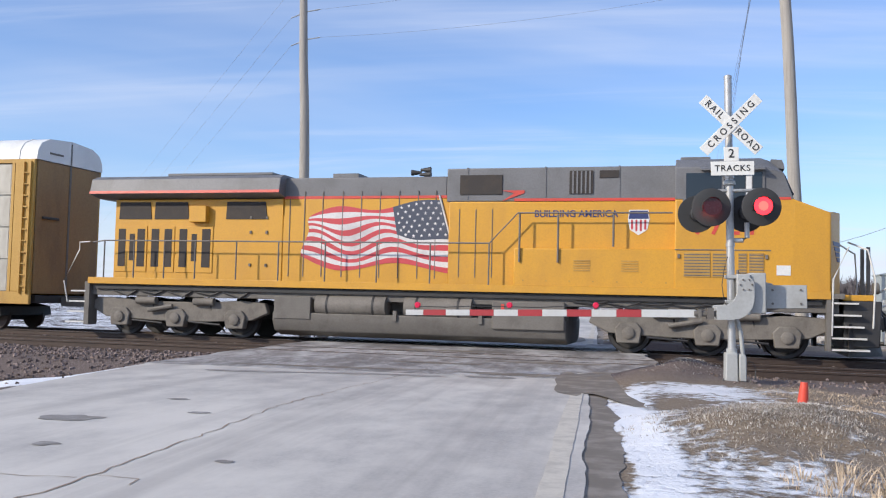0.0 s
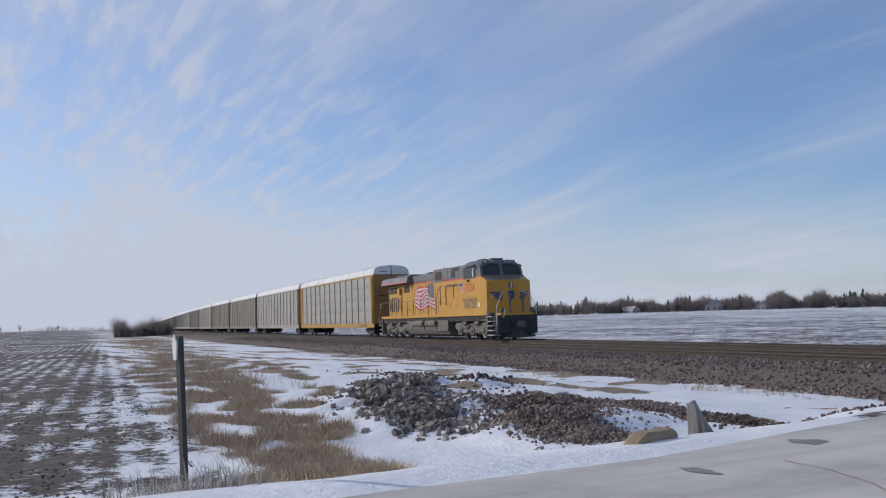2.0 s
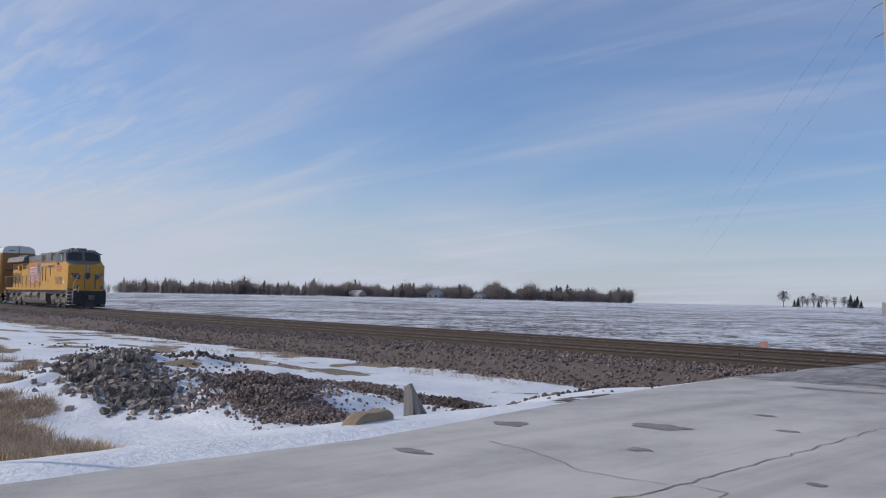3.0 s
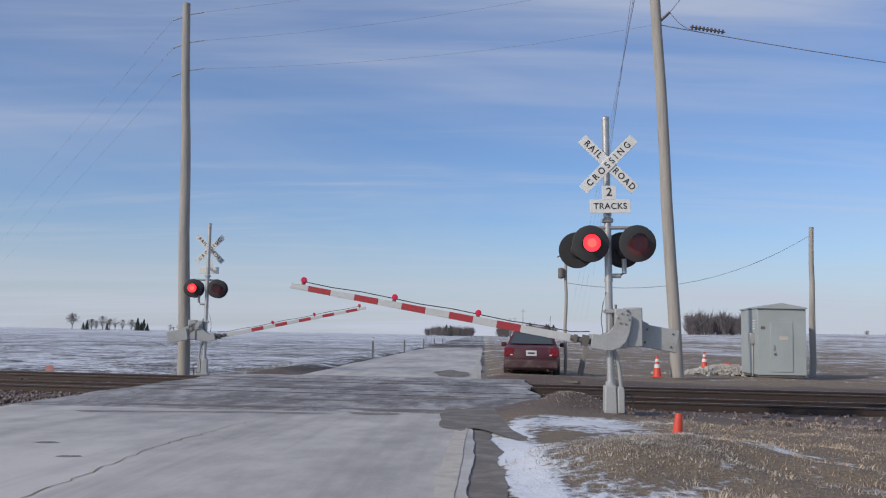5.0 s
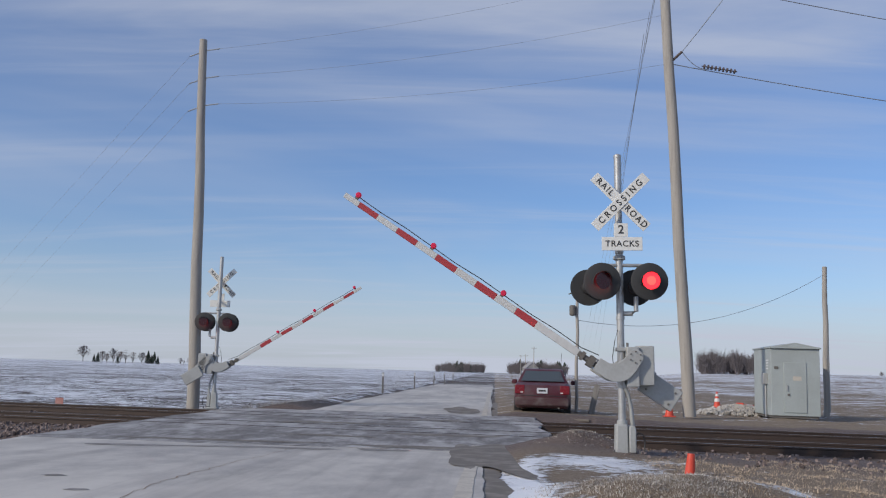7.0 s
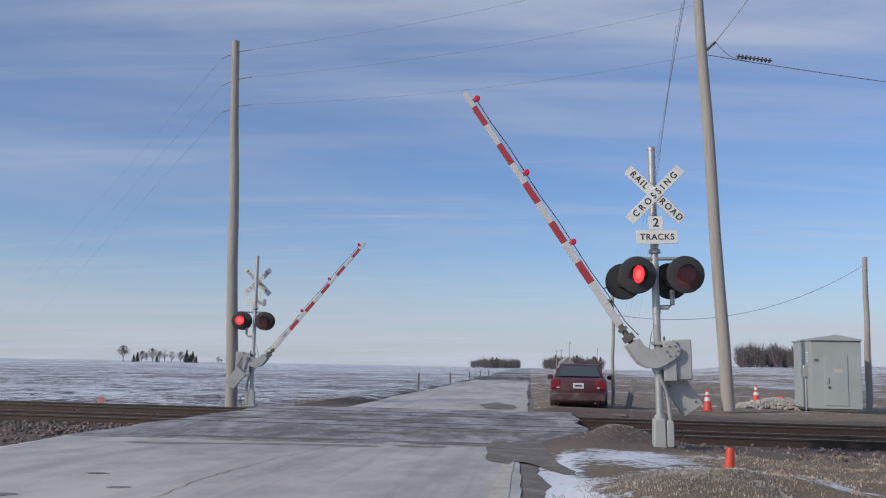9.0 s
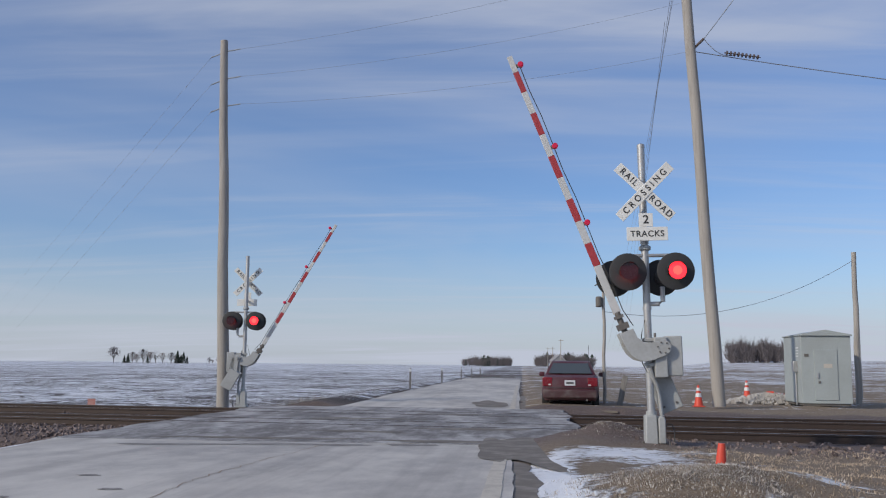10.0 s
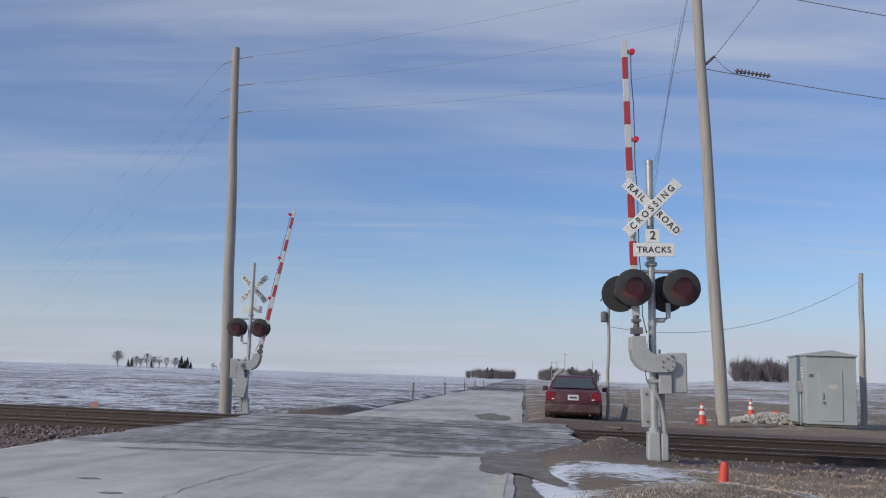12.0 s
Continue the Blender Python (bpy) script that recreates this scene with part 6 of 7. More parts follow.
        part("ditch_light", MB().lathe([(0.13, 0), (0.13, 0.12), (0.1, 0.14)], 16, pose(X(-1.0), side * 0.95, 1.72, 0, 90, 0)), "frame", t)
    part("front_platform", MB().box(X(-0.3), X(-1.05), -1.1, 1.1, 1.42, 1.56), "yellow", t, bevel=0.02)
    part("pilot", MB().prism([(X(-0.3), 0.35), (X(-1.1), 0.35), (X(-1.15), 1.42), (X(-0.3), 1.42)], -1.3, 1.3), "black", t, "black pilot sheet", bevel=0.03)
    part("snow_plow", MB().add([(X(-0.4), -1.45, 0.9), (X(-0.4), -1.5, 0.12), (X(-1.4), 0, 0.1), (X(-1.2), 0, 0.95), (X(-0.4), 1.45, 0.9), (X(-0.4), 1.5, 0.12)], [(0, 1, 2, 3), (3, 2, 5, 4), (0, 3, 4), (1, 5, 2), (0, 4, 5, 1)]), "black", t, "black snow plow")
    part("coupler", MB().box(X(-1.0), X(-1.55), -0.13, 0.13, 0.75, 1.05).box(X(-1.45), X(-1.7), -0.2, 0.2, 0.7, 1.08), "frame", t, "steel knuckle coupler", bevel=0.03)
    part("drawbar", MB().box(X(21.6), X(20.4), -0.13, 0.13, 0.75, 1.05), "frame", t)
    for k in range(5):
        yy = -0.9 + 0.4 * k
        part("air_hose", MB().tube([(X(-1.12), yy, 1.3), (X(-1.35), yy + 0.08, 1.05), (X(-1.4), yy + 0.12, 0.7)], 0.025, 6), "black", t)
    part("cable_loop", MB().tube([(X(-1.1), -0.85, 1.6), (X(-1.35), -0.95, 1.75), (X(-1.45), -1.0, 1.45), (X(-1.2), -1.0, 1.3)], 0.03, 6), "rail_white", t)
    # true proportions: a little shorter, and taller above the frame
    for ob in t.children_recursive:
        if ob.type == "MESH" and ob.data.users == 1:
            q = ob.matrix_basis
            if q == Matrix.Identity(4):
                for v in ob.data.vertices:
                    v.co.x = 10.0 + (v.co.x - 10.0) * 0.988
                    v.co.z += 0.032 * max(0.0, v.co.z - 1.1)
            else:
                ob.location.x = 10.0 + (ob.location.x - 10.0) * 0.988
                ob.location.z += 0.032 * max(0.0, ob.location.z - 1.1)
    TRAIN.append((t, 10.0))


locomotive()


# ---- covered car carriers ----
def panel_mesh(w, h):
    mb = MB()
    mb.box(-w / 2, w / 2, -0.02, 0.0, -h / 2, h / 2)
    mb.box(-w / 2 + 0.08, w / 2 - 0.08, -0.028, -0.02, -h / 2 + 0.07, h / 2 - 0.07)
    return mb


def car_carrier(label, panel, frame_mat, end_mat, detailed):
    t = thing("car_carrier_wagon", label, "railway wagon", "car carriers of the train")
    L = 13.55
    w = 1.52
    part("underframe", MB().box(-L, L, -1.3, 1.3, 0.82, 1.05), "black", t)
    for side in (-1, 1):
        part("side_sill", MB().box(-L, L, side * w - 0.05, side * w + 0.05, 0.78, 1.16), frame_mat, t, bevel=0.015)
        part("top_rail", MB().box(-L, L, side * w - 0.04, side * w + 0.04, 5.02, 5.14), frame_mat, t)
        part("back_wall", MB().box(-L + 0.05, L - 0.05, side * 1.44 - 0.01, side * 1.44 + 0.01, 1.1, 5.1), panel, t)
        cols, rws = 13, 4
        x0, x1 = -L + 0.75, L - 0.75
        pw, ph = (x1 - x0) / cols, (5.02 - 1.16) / rws
        me = None
        joined = MB()
        for i in range(cols + 1):
            x = x0 + pw * i
            part("side_post", MB().box(x - 0.05, x + 0.05, side * w - 0.06, side * w + 0.06, 1.16, 5.02), panel if 0 < i < cols else frame_mat, t) if side < 0 and detailed else joined.box(x - 0.05, x + 0.05, side * w - 0.06, side * w + 0.06, 1.16, 5.02)
        for i in range(cols):
            for r in range(rws):
                x, z = x0 + pw * (i + 0.5), 1.16 + ph * (r + 0.5)
                m = pose(x, side * (w - 0.03), z, 0, 0, 0 if side < 0 else 180)
                if side < 0 and detailed:
                    if me is None:
                        me = panel_mesh(pw - 0.1, ph - 0.035).data("panel")
                    part("panel", me, panel, t, m=m)
                else:
                    q = panel_mesh(pw - 0.1, ph - 0.035)
                    joined.add(q.v, q.f, m)
        if joined.v:
            tagged(part("side_cladding", joined, panel, t, smooth=False), kind="stuff")
        for e in (-1, 1):
            part("corner_post", MB().box(e * L - (0.7 if e > 0 else 0), e * L + (0.7 if e < 0 else 0), side * w - 0.05, side * w + 0.05, 1.16, 5.14), frame_mat, t, bevel=0.02)
            if side < 0 and (detailed or e > 0):
                for k in range(11):
                    z = 1.3 + 0.34 * k
                    part("ladder_rung", MB().box(e * (L - 0.12) - 0.22, e * (L - 0.12) + 0.02, side * w - 0.11, side * w - 0.07, z, z + 0.035), frame_mat, t)
                for k in (-0.22, 0.02):
                    part("ladder_rail", MB().box(e * (L - 0.12) + k - 0.02, e * (L - 0.12) + k + 0.02, side * w - 0.12, side * w - 0.05, 1.1, 5.05), frame_mat, t)
    roof = MB()
    arc = [(-1.56, 5.14), (-1.52, 5.42), (-1.36, 5.66), (-1.0, 5.82), (0, 5.9), (1.0, 5.82), (1.36, 5.66), (1.52, 5.42), (1.56, 5.14)]
    roof.prism(arc, -L - 0.05, L + 0.05, "x")
    part("roof", roof, "rack_roof", t, "pale rounded sheet roof")
    for k in range(12):
        x = -L + 0.6 + k * (2 * L - 1.2) / 11
        part("roof_rib", MB().prism([(a * 1.012, 5.14 + (b - 5.14) * 1.02) for a, b in arc], x - 0.03, x + 0.03, "x"), "rack_roof", t) if detailed else None
    for e in (-1, 1):
        part("end_door", MB().box(min(e * (L - 0.02), e * (L + 0.03)), max(e * (L - 0.02), e * (L + 0.03)), -1.46, 1.46, 1.1, 5.12), end_mat, t, "soiled ochre end door", bevel=0.015)
        part("door_split", MB().box(min(e * (L + 0.02), e * (L + 0.05)), max(e * (L + 0.02), e * (L + 0.05)), -0.04, 0.04, 1.15, 5.82), "frame", t)
        part("lock_bar", MB().tube([(e * (L + 0.06), -1.2, 3.4), (e * (L + 0.06), -0.5, 3.4)], 0.04, 8), "black", t)
        part("roof_bar", MB().box(min(e * (L + 0.05), e * (L + 0.07)), max(e * (L + 0.05), e * (L + 0.07)), -1.0, -0.4, 5.36, 5.42), "frame", t)
        part("coupler", MB().box(min(e * L, e * (L + 0.9)), max(e * L, e * (L + 0.9)), -0.13, 0.13, 0.72, 1.0), "frame", t)
        xm = e * (L - 2.6)
        tr = part("truck", MB().prism([(xm - 1.25, 0.42), (xm - 1.2, 0.68), (xm - 0.4, 0.85), (xm + 0.4, 0.85), (xm + 1.2, 0.68), (xm + 1.25, 0.42), (xm + 0.5, 0.24), (xm - 0.5, 0.24)], -1.12, 1.12), "black", t, "dark two-axle truck")
        for dx in (-0.88, 0.88):
            for side in (-1, 1):
                part("wheel", MB().lathe([(0.1, -0.05), (0.36, -0.06), (0.39, -0.05), (0.36, 0.0), (0.36, 0.07), (0.1, 0.07)], 20, pose(xm + dx, side * 0.76, 0.36, 90 if side < 0 else -90, 0, 0)), "rail", tr)
    return t


first = car_carrier("gray panelled car carrier wagon with ochre frame and white roof", "rack_panel", "rack_yellow", "rack_rust", True)
plain = car_carrier("gray panelled covered car carrier wagon with white roof", "rack_panel", "rack_panel", "rack_rust", False)
brown = car_carrier("weathered brown covered car carrier wagon", "rack_brown", "rack_brown", "rack_rust", False)
FRONT = 20.07 + 2.008
used = set()
for k in range(30):
    src = first if k == 0 else (brown if k in (2, 3, 5, 9, 12, 18, 22, 23) else plain)
    ob = src if src not in used else copy_thing(src, pose(0, 0, 0))
    used.add(src)
    TRAIN.append((ob, FRONT + 13.6 + 28.337 * k))
for k in range(4):
    part("stencil_bar", MB().box(11.2 - 0.5 * k, 11.5 - 0.5 * k, -1.576, -1.572, 0.9, 1.04), "sign_black", first)


# ---- ties and ballast ----
def ties():
    me = MB().box(-0.115, 0.115, -1.3, 1.3, -0.33, -0.165).data("tie")
    rng = random.Random(3)
    for t, off in TRACKS:
        s = -28.0
        n = 0
        while n < 120:
            x, y, h = line(s, off)
            if not (-7.2 < x < 1.3):
                part("tie", me, "tie", t, m=pose(x, y, RAIL_Z, 0, 0, h - 90 + rng.uniform(-1, 1)))
                n += 1
            s += 0.55


ties()


def ballast():
    rng = random.Random(11)
    mb = MB()
    for _ in range(24000):
        s = rng.uniform(-26, 46) if rng.random() < 0.8 else rng.uniform(46, 110)
        u = rng.random()
        off = -GAP - 5.4 + 4.6 * u if rng.random() < 0.88 else rng.uniform(-GAP - 1, 3)
        x, y, h = line(s, off)
        if -8.2 < x < 1.8 or (x >= 1.8 and rng.random() < 0.75):
            continue
        mb.rock((x, y, height(x, y) + 0.01), rng.uniform(0.018, 0.055), rng)
    tagged(part("track_ballast", mb, ballast_mat, label="loose reddish-brown ballast stones along the track bed", smooth=False), category="ballast", kind="stuff")


bm_ = Mat("ballast_mixed", 0.95)
bm_.color(bm_.mix(bm_.island(), (0.085, 0.064, 0.058), (0.30, 0.235, 0.21)))
ballast_mat = bm_.m
rm_ = Mat("rubble_mixed", 0.95)
rm_.color(rm_.mix(rm_.island(), (0.11, 0.09, 0.08), (0.36, 0.31, 0.27)))
rubble_mat = rm_.m
sm_ = Mat("reddish_spoil", 0.95)
sm_.color(sm_.mix(sm_.island(), (0.12, 0.09, 0.078), (0.36, 0.275, 0.24)))
spoil_mat = sm_.m
gm_ = Mat("dry_stalks", 0.95)
gm_.color(gm_.mix(gm_.island(), (0.30, 0.225, 0.155), (0.66, 0.53, 0.39)))
stalk_mat = gm_.m
fm_ = Mat("frosted_stalks", 0.95)
fm_.color(fm_.mix(fm_.island(), (0.22, 0.17, 0.125), (0.66, 0.62, 0.57)))
frost_mat = fm_.m
cm_ = Mat("clods", 0.95)
cm_.color(cm_.mix(cm_.island(), (0.05, 0.038, 0.033), (0.16, 0.12, 0.10)))
clod_mat = cm_.m
ballast()


def heap(label, spots, count, rmin, rmax, mat, seed):
    rng = random.Random(seed)
    mb = MB()
    for _ in range(count):
        x0, y0, a, b, h = rng.choice(spots)
        r = abs(rng.gauss(0, 0.5))
        t = rng.uniform(0, 6.28)
        x, y = x0 + a * r * math.cos(t), y0 + b * r * math.sin(t)
        if x > ROAD_L - 0.9:
            continue
        mb.rock((x, y, height(x, y) + h * math.exp(-r * r * 1.6) * rng.random()), rng.uniform(rmin, rmax), rng)
    return tagged(part("rubble_heap", mb, mat, label=label, smooth=False), category="rubble", kind="stuff")


heap("heap of broken gray concrete and stone in snow", SPOIL_GRAY, 4200, 0.02, 0.085, rubble_mat, 21)
heap("low heap of reddish ballast stone in snow", SPOIL_RED, 13000, 0.010, 0.036, spoil_mat, 22)
heap("scattered dark stones and clods in snow", ((-20.5, 11.5, 4.0, 1.2, 0.1), (-26.0, 13.0, 5.0, 1.2, 0.1), (-11.0, 11.2, 3.0, 0.8, 0.05), (-8.8, 12.0, 1.2, 0.6, 0.05)), 1200, 0.02, 0.06, clod_mat, 23)


def tufts(label, count, place, hmin, hmax, mat, seed, blades=9, spread=0.14):
    rng = random.Random(seed)
    mb = MB()
    made = 0
    tries = 0
    while made < count and tries < count * 12:
        tries += 1
        p = place(rng)
        if p is None:
            continue
        made += 1
        x, y = p
        z = height(x, y) - 0.02
        h = rng.uniform(hmin, hmax)
        lean = rng.uniform(-0.4, 0.4)
        for _ in range(blades):
            a = rng.uniform(0, 6.28)
            r = spread * rng.random()
            bx, by = x + r * math.cos(a), y + r * math.sin(a)
            hh = h * rng.uniform(0.5, 1.1)
            tx, ty = bx + hh * (1.1 * math.cos(a) * rng.random() + lean), by + hh * (1.1 * math.sin(a) * rng.random() + 0.3 * lean)
            w = 0.002 + 0.004 * rng.random()
            px, py = -math.sin(a) * w, math.cos(a) * w
            mx, my = (bx * 0.55 + tx * 0.45), (by * 0.55 + ty * 0.45)
            mb.add([(bx - px, by - py, z), (bx + px, by + py, z), (mx + px * 0.8, my + py * 0.8, z + hh * 0.62), (mx - px * 0.8, my - py * 0.8, z + hh * 0.62), (tx, ty, z + hh)], [(0, 1, 2, 3), (3, 2, 4)])
    return tagged(part("dry_grass", mb, mat, label=label, smooth=False), category="grass", kind="stuff")


def in_ditch(rng):
    x = -8.6 - 40 * rng.random() ** 1.6
    y = 2.35 + 0.16 * -x + rng.uniform(-1.6, 2.2) * (1 + 0.02 * -x)
    if brush(x, y) < 0.35 + 0.4 * rng.random() or across(x, y)[0] > EMB[0] - 1.6:
        return None
    return x, y


def far_ditch(rng):
    x = -24 - 110 * rng.random()
    c = 2.6 + (-x) * 0.16
    return x, c + rng.gauss(0, 1.3)


def on_bank(rng):
    s = rng.uniform(10, 60)
    x, y, h = line(s, EMB[0] - 2.6 + rng.gauss(0, 0.7))
    return (x, y) if x < -9 and noise.noise(Vector((x * 0.3, y * 0.3, 2.0))) > 0.05 else None


def right_mound(rng):
    if rng.random() < 0.93:
        a, r = rng.uniform(0, 6.28), abs(rng.gauss(0, 0.75))
        return 1.6 + 0.95 * r * math.cos(a), 9.0 + 1.15 * r * math.sin(a)
    a, r = rng.uniform(0, 6.28), abs(rng.gauss(0, 0.6))
    return 1.45 + 0.6 * r * math.cos(a), 16.2 + 0.6 * r * math.sin(a)


def right_field(rng):
    x, y = rng.uniform(2.2, 15), rng.uniform(6, 17.2)
    if across(x, y)[0] > EMB[0] - 0.4 or noise.noise(Vector((x * 0.5, y * 0.5, 4.0))) < -0.15:
        return None
    return x, y


def beyond(rng):
    x, y = rng.uniform(-12, -6.6), rng.uniform(30.5, 36)
    return (x, y) if noise.noise(Vector((x * 0.4, y * 0.4, 4.0))) > 0.1 else None


def verge_corner(rng):
    return 2.05 + rng.gauss(0, 0.28), 6.7 + rng.gauss(0, 0.3)


def post_foot(rng):
    return pp.x + rng.gauss(0, 0.35), pp.y + rng.gauss(0, 0.3)


tufts("tall tawny dry grass in the ditch beside the field", 6500, in_ditch, 0.05, 0.20, stalk_mat, 31, 18, 0.22)
tufts("dry grass along the ditch towards the horizon", 900, far_ditch, 0.25, 0.6, stalk_mat, 32, 10, 0.5)
tufts("sparse dry grass at the foot of the railway bank", 380, on_bank, 0.08, 0.2, stalk_mat, 33)
tufts("frosted grass on frozen spoil beside the road", 2600, right_mound, 0.012, 0.042, frost_mat, 34, 14, 0.14)
tufts("short brown dead grass beside the track", 6000, right_field, 0.02, 0.06, stalk_mat, 35, 10, 0.2)
tufts("tall pale dry grass at the verge's corner", 110, verge_corner, 0.05, 0.15, stalk_mat, 38, 14, 0.16)
tufts("frosted weeds beyond the track", 160, beyond, 0.12, 0.3, frost_mat, 36, 10, 0.25)
tufts("thin weeds round the roadside post", 90, post_foot, 0.08, 0.32, frost_mat, 37, 6, 0.12)


def clods():
    """Ploughed soil: clods in rows across the near field, too many to count."""
    rng = random.Random(41)
    mb = MB()
    for _ in range(13000):
        x = -9.0 - 24 * rng.random() ** 1.4
        edge = 1.8 + (-x) * 0.125
        y = edge - 0.4 - rng.random() * 14
        if noise.noise(Vector((x * 0.6, y * 0.6, 8.0))) < -0.05:
            continue
        mb.rock((x, y, height(x, y) - 0.005), rng.uniform(0.009, 0.030), rng)
    tagged(part("field_clods", mb, clod_mat, label="dark frozen clods of ploughed soil in thin snow", smooth=False), category="soil", kind="stuff")


clods()


# ---- trees, farms and the distance ----
def bare_tree(seed, h, spread):
    """Trunk and crown meshes of a leafless tree."""
    rng = random.Random(seed)
    trunk, crown = MB(), MB()
    trunk.tube([(0, 0, -0.3), (0.05, 0, h * 0.2), (0, 0.05, h * 0.42)], h * 0.028, 7, h * 0.016)

    def grow(p, d, ln, r, depth):
        q = p + d * ln
        (trunk if depth < 2 else crown).tube([p, (p + q) / 2 + Vector((rng.gauss(0, 0.04), rng.gauss(0, 0.04), 0)) * ln, q], r, 4 if depth > 1 else 5, r * 0.7, caps=False)
        if depth == 3:
            return
        for _ in range(3 if depth < 3 else 5):
            nd = (d + Vector((rng.uniform(-1, 1), rng.uniform(-1, 1), rng.uniform(-0.25, 0.7))) * spread).normalized()
            grow(p.lerp(q, rng.uniform(0.55, 1.0)), nd, ln * rng.uniform(0.6, 0.8), r * 0.68, depth + 1)
    for k in range(6):
        a = k * 1.05 + rng.random()
        d = Vector((math.cos(a) * spread * 0.7, math.sin(a) * spread * 0.7, 1.0)).normalized()
        grow(Vector((0, 0, h * rng.uniform(0.14, 0.36))), d, h * 0.22, h * 0.012, 1)
    for _ in range(420):
        a, e, rr = rng.uniform(0, 6.28), rng.uniform(-0.5, 1.57), rng.random() ** 0.45
        p = Vector((math.cos(a) * math.cos(e) * rr * h * 0.40, math.sin(a) * math.cos(e) * rr * h * 0.40, h * (0.56 + 0.40 * math.sin(e) * rr)))
        q = p + (p - Vector((0, 0, h * 0.4))).normalized() * h * rng.uniform(0.05, 0.13) + Vector((rng.gauss(0, 0.02), rng.gauss(0, 0.02), 0.02)) * h
        w = h * rng.uniform(0.004, 0.012)
        crown.add([p - Vector((w, 0, 0)), p + Vector((w, w, 0)), q], [(0, 1, 2)])
    return trunk, crown


def tree_thing(seed, h, spread, label, m):
    tr, cr = bare_tree(seed, h, spread)
    t = thing("bare_tree", label, "tree", m=m)
    part("trunk", tr, "bark", t)
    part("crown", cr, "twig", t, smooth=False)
    return t


def fir_tree(seed, h, m):
    rng = random.Random(seed)
    t = thing("conifer", "dark evergreen tree in a farm windbreak", "tree", m=m)
    part("trunk", MB().tube([(0, 0, -0.3), (0, 0, h * 0.9)], h * 0.02, 6, h * 0.004), "bark", t)
    mb = MB()
    for k in range(260):
        u = rng.random() ** 0.8
        z = h * (0.08 + 0.92 * u)
        r = h * 0.27 * (1 - u) + 0.12
        a = rng.uniform(0, 6.28)
        rr = r * rng.uniform(0.45, 1.1)
        x, y = math.cos(a) * rr, math.sin(a) * rr
        w = 0.07 * h * rng.uniform(0.6, 1.2)
        mb.add([(x * 0.3, y * 0.3, z + w * 0.8), (x - y / (rr + 0.1) * w, y + x / (rr + 0.1) * w, z), (x * 1.2, y * 1.2, z - w * 0.8), (x + y / (rr + 0.1) * w, y - x / (rr + 0.1) * w, z)], [(0, 1, 2), (0, 2, 3)])
    part("crown", mb, "conifer", t, smooth=False)
    return t


def up_at(az, d):
    p = polar(az, d)
    return p.x, p.y, height(p.x, p.y) - 0.2


def farm_trees():
    rng = random.Random(51)
    kinds = [tree_thing(60 + k, (7.2, 6.4, 6.0)[k], 0.75, "leafless farm tree with a spreading crown", pose(*up_at((24.55, 22.9, 22.2)[k], 430), 0, 0, 40 * k)) for k in range(3)]
    for az, k, sc in ((23.5, 1, 0.8), (21.8, 2, 0.85), (21.3, 1, 0.8), (22.5, 0, 0.75), (18.9, 2, 0.6), (19.1, 1, 0.5), (18.6, 2, 0.55), (23.25, 2, 0.7), (21.05, 1, 0.62)):
        c = copy_thing(kinds[k], pose(*up_at(az, 432 + 8 * rng.random()), 0, 0, rng.uniform(0, 360)))
        c.scale = (sc, sc, sc)
    fir = fir_tree(70, 5.8, pose(*up_at(20.95, 425)))
    for az, sc in ((20.6, 0.9), (20.75, 0.7), (23.75, 0.75), (23.95, 0.6), (22.65, 0.6), (20.4, 0.6)):
        c = copy_thing(fir, pose(*up_at(az, 424 + 6 * rng.random()), 0, 0, rng.uniform(0, 360)))
        c.scale = (sc, sc, sc)
    # lone trees over the ploughed field's far edge
    for az, d, sc in ((91.3, 620, 0.9), (88.2, 640, 0.8), (86.6, 640, 0.65), (87.6, 600, 0.6), (84.6, 640, 0.6), (81.0, 330, 0.75), (79.6, 320, 0.55), (80.3, 325, 0.5)):
        c = copy_thing(kinds[rng.randrange(3)], pose(*up_at(az, d), 0, 0, rng.uniform(0, 360)))
        c.scale = (sc, sc, sc)
    for az, d, sc in ((-22.2, 520, 0.55), (-21.6, 520, 0.4), (-23.2, 500, 0.35)):
        c = copy_thing(kinds[rng.randrange(3)], pose(*up_at(az, d), 0, 0, rng.uniform(0, 360)))
        c.scale = (sc, sc, sc)


farm_trees()


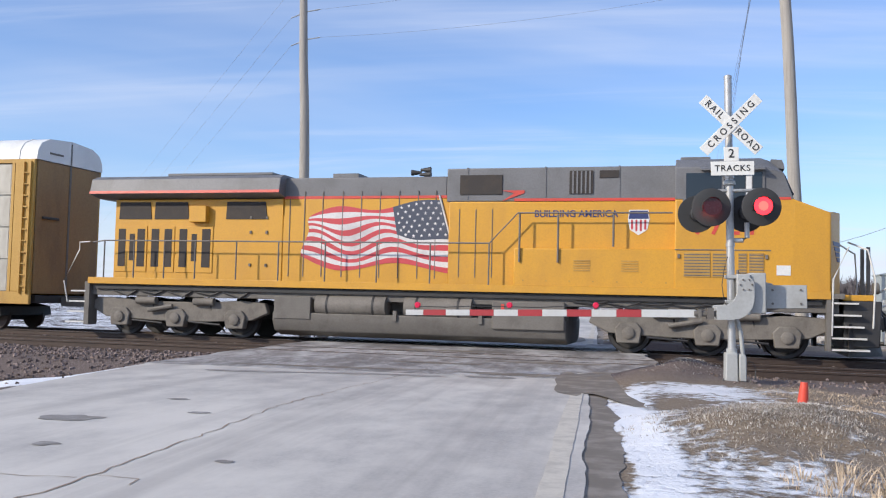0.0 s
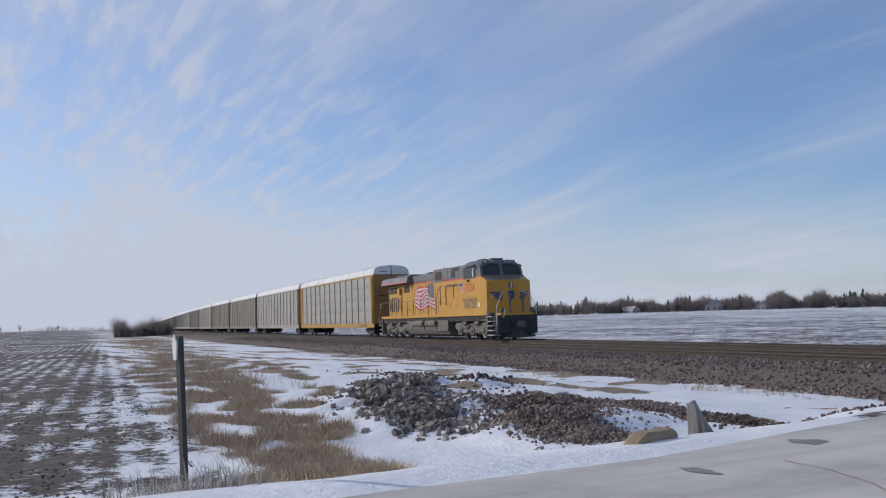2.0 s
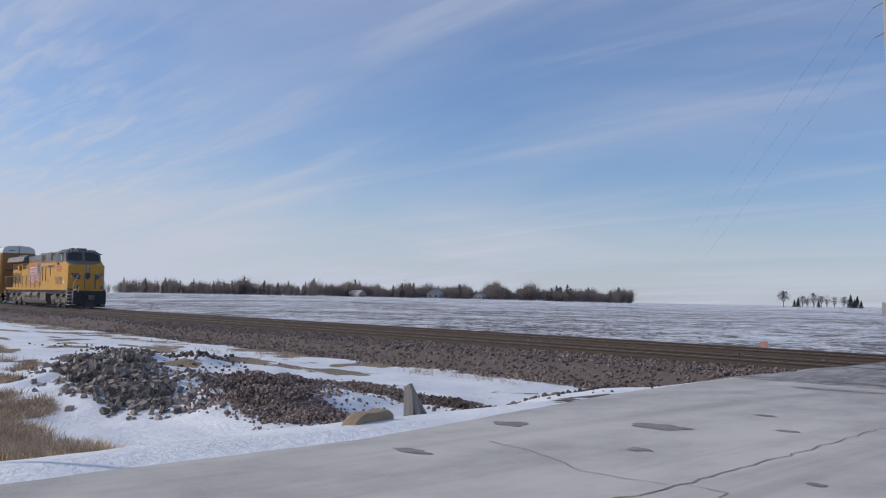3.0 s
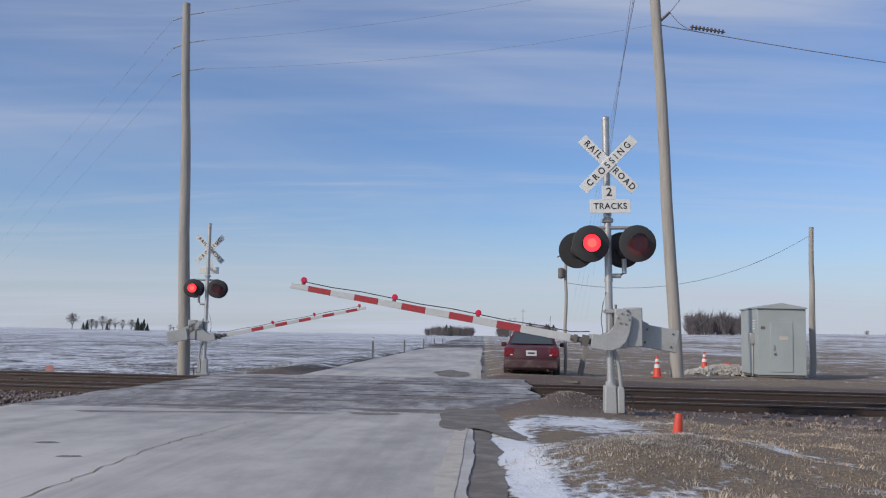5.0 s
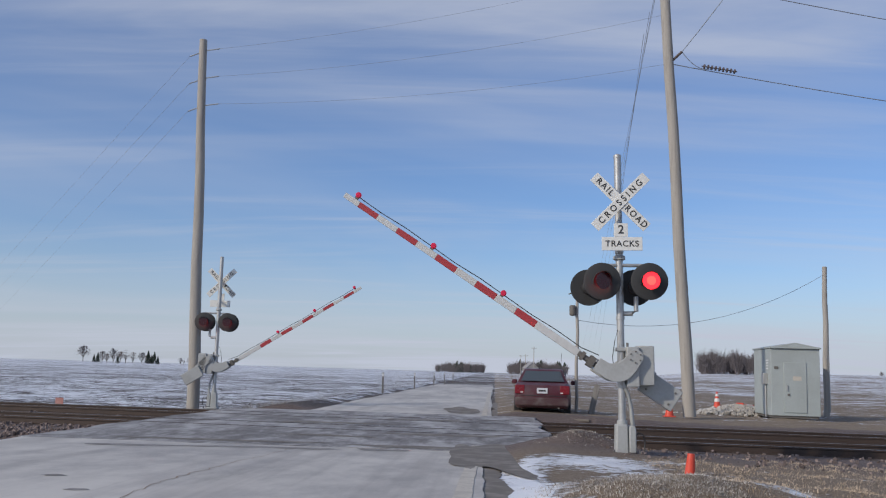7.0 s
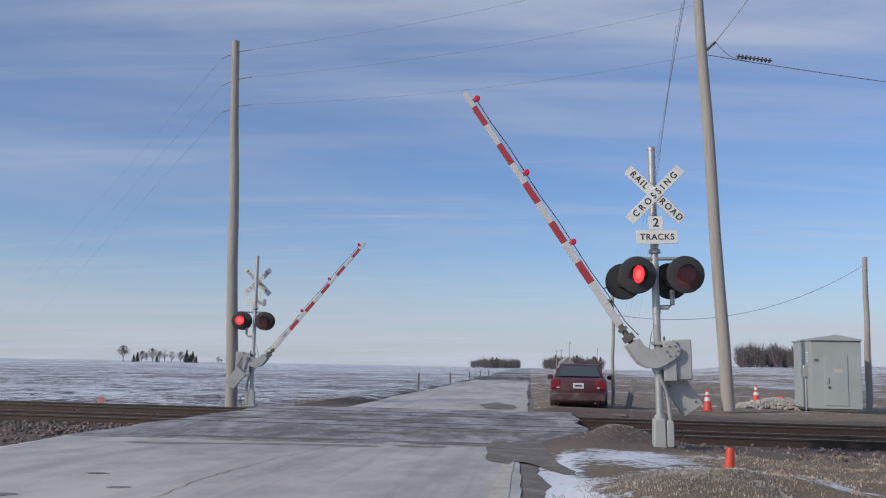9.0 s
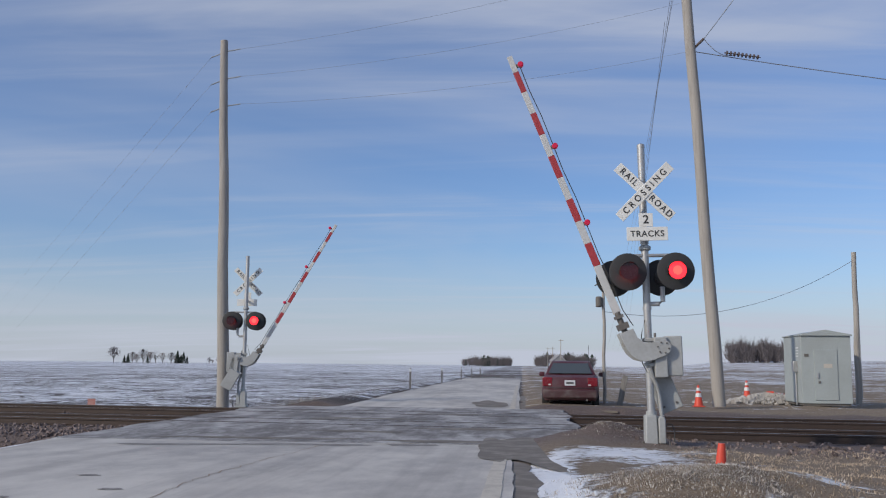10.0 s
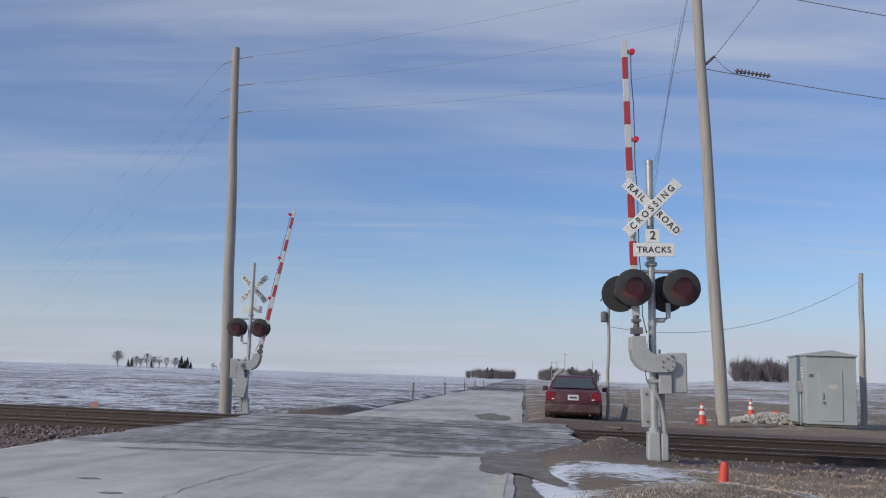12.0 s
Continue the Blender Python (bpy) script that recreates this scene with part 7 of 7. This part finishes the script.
def wood(label, az0, az1, d, count, h0, h1, seed, firs=0.0):
    """A belt of bare trees far off, trunks and twigs in one."""
    rng = random.Random(seed)
    mb, dark = MB(), MB()
    for _ in range(count):
        az = rng.uniform(az0, az1)
        x, y, z = up_at(az, d * rng.uniform(0.97, 1.06))
        h = rng.uniform(h0, h1) * (0.75 + 0.5 * (0.5 + noise.noise(Vector((az * 0.9, seed, 0)))))
        if rng.random() < firs:
            for k in range(26):
                u = rng.random()
                r = h * 0.2 * (1 - u) + 0.1
                a = rng.uniform(0, 6.28)
                w = h * 0.08
                px, py, pz = x + r * math.cos(a), y + r * math.sin(a), z + h * (0.05 + 0.9 * u)
                dark.add([(px - w, py, pz - w), (px + w, py, pz - w), (x, y, pz + w)], [(0, 1, 2)])
            continue
        mb.tube([(x, y, z), (x, y, z + h * 0.5)], h * 0.025, 4, h * 0.012, caps=False)
        for k in range(90):
            a = rng.uniform(0, 6.28)
            e = rng.uniform(0.45, 1.5)
            ln = h * rng.uniform(0.2, 0.5)
            p = Vector((x + rng.gauss(0, h * 0.10), y + rng.gauss(0, h * 0.10), z + h * rng.uniform(0.08, 0.62)))
            q = p + Vector((math.cos(a) * math.cos(e), math.sin(a) * math.cos(e), math.sin(e))) * ln
            w = h * rng.uniform(0.005, 0.016)
            mb.add([p - Vector((w, 0, 0)), p + Vector((w, 0, 0)), q], [(0, 1, 2)])
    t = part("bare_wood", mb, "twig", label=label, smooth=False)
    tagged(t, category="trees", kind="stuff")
    if dark.v:
        tagged(part("fir_belt", dark, "conifer", label="dark evergreens scattered along a far windbreak", smooth=False), category="trees", kind="stuff")


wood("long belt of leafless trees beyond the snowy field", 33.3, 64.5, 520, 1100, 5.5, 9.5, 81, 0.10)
wood("thin leafless windbreak on a far rise", 55.0, 66.0, 560, 120, 3.5, 6.0, 82)
wood("leafless grove beyond the bare field", -12.4, -15.9, 260, 75, 4.6, 7.6, 83)
wood("leafless trees round a farm by the road", -0.9, -4.4, 640, 120, 6.0, 10.0, 84, 0.1)
wood("leafless trees round a farm near the road", 0.7, 3.6, 640, 100, 5.0, 9.0, 85, 0.1)
wood("low scrub along the railway in the distance", 78.2, 81.6, 210, 150, 2.5, 5.0, 86)
wood("faint far hedgerow on the skyline", 82.0, 97.0, 900, 260, 3.0, 6.0, 87)
wood("small far grove on the right skyline", -16.5, -17.6, 280, 20, 5.0, 8.0, 88)


def farmhouse(az, d, w, l, h, turn, label):
    x, y, z = up_at(az, d)
    t = thing("farmhouse", label, "house", "far farm buildings", pose(x, y, z + 0.15, 0, 0, turn))
    part("wall", MB().prism([(-w, 0), (w, 0), (w, h), (0, h + w * 0.8), (-w, h)], -l, l), "house", t)
    for side in (-1, 1):
        part("roof", MB().prism([(0, h + w * 0.8 + 0.25), (side * (w + 0.4), h - 0.25), (side * (w + 0.4), h - 0.05), (0, h + w * 0.8 + 0.5)], -l - 0.4, l + 0.4), "shingle", t)
    for k in (-0.5, 0.5):
        wi = part("window", MB().box(w * k - 0.5, w * k + 0.5, -l - 0.06, -l - 0.01, h * 0.3, h * 0.7), "glass", t)
        part("sill", MB().box(w * k - 0.6, w * k + 0.6, -l - 0.12, -l - 0.06, h * 0.26, h * 0.3), "white", wi)


farmhouse(45.4, 500, 3.4, 4.5, 2.6, 30, "gray farmhouse with a steep snowy roof before the wood")
farmhouse(42.6, 505, 2.4, 3.4, 1.8, 20, "small farm shed before the wood")
farmhouse(50.3, 505, 2.2, 6, 1.6, 80, "low white farm building before the wood")
farmhouse(-2.2, 600, 4, 6, 4, 10, "far white farmhouse among trees")
for az, d, h in ((-2.4, 300, 9.5), (-1.6, 420, 9.0), (-1.9, 360, 8.0)):
    x, y, z = up_at(az, d)
    t = thing("utility_pole", "far slim line pole beside the road", "utility pole", "far line poles", pose(x, y, z))
    part("shaft", MB().tube([(0, 0, 0), (0, 0, h)], 0.14, 8, 0.1), "pole", t)
    part("crossarm", MB().box(-0.9, 0.9, -0.05, 0.05, h - 0.6, h - 0.48), "pole", t)


# ---- what moves ----
def nose(t):
    return -3.10 + 25.36 * t + 0.44 * t * t


def motions():
    times = [0.25 * k for k in range(0, 13)] + [3.5 + 0.5 * k for k in range(0, 18)]
    for ob, back in TRAIN:
        walk(ob, [(t, on_line(nose(t) + back)) for t in times])
    near = ((0, 0.0), (3.9, 0.0), (4.5, 4.0), (5.3, 14.6), (5.5, 16.6), (6.0, 22.4), (6.5, 28.2), (7.0, 34.0), (7.2, 36.4), (8.0, 46.0), (8.8, 55.3), (9.0, 57.6), (9.5, 63.4), (10.0, 69.2), (10.5, 74.8), (11.0, 80.2), (11.5, 85.0), (12.0, 88.5))
    far = ((0, 0.0), (3.9, 0.0), (4.5, 5.5), (5.3, 15.5), (5.5, 17.4), (6.0, 22.8), (6.5, 28.0), (7.0, 32.4), (7.2, 34.2), (8.0, 41.5), (8.8, 49.0), (9.0, 51.0), (9.5, 55.6), (10.0, 60.2), (10.5, 64.6), (11.0, 69.6), (11.5, 74.8), (12.0, 79.6))
    walk(NEAR_ARM, [(t, pose(*PIVOT, 0, a, 0)) for t, a in near])
    walk(FAR_ARM, [(t, pose(*PIVOT, 0, a, 0)) for t, a in far])
    lit = {
        ("near", 0): ((0.62, 1.3), (1.95, 2.5), (3.1, 3.83), (4.5, 5.17), (5.85, 6.55), (7.9, 8.6), (8.97, 9.35), (10.1, 10.85)),
        ("near", 1): ((-1, 0.62), (1.3, 1.95), (2.5, 3.1), (3.83, 4.5), (5.17, 5.85), (6.55, 7.25), (9.35, 10.1), (10.78, 11.15)),
        ("far", 0): ((2.85, 3.83), (4.5, 5.17), (5.85, 6.5), (8.6, 9.35), (10.1, 10.85)),
        ("far", 1): ((3.83, 4.5), (5.17, 5.85), (9.35, 10.1), (10.78, 11.15)),
    }
    for (which, k), spans in lit.items():
        # the far signal is seen from its back, where its lamps change sides
        ro = NEAR_LAMPS[(-1, k)] if which == "near" else FAR_LAMPS[(1, 1 - k)]
        rows, state = [], any(a <= 0 < b for a, b in spans)
        ang = 0.0 if state else 180.0
        rows.append((0.0, ang))
        for t in sorted(x for s in spans for x in s if 0 < x < 12):
            for i in range(4):
                rows.append((t - 0.05 + i / 30, ang + 60 * i))
            ang += 180
        rows.append((12.0, ang))
        walk(ro, [(t, pose(0, -0.16, 0, 0, 0, a)) for t, a in rows])
    for ro in [NEAR_LAMPS[(1, 0)], NEAR_LAMPS[(1, 1)], FAR_LAMPS[(-1, 0)], FAR_LAMPS[(-1, 1)]]:
        walk(ro, [(0, pose(0, -0.16, 0, 0, 0, 180)), (12.0, pose(0, -0.16, 0, 0, 0, 180))])


motions()
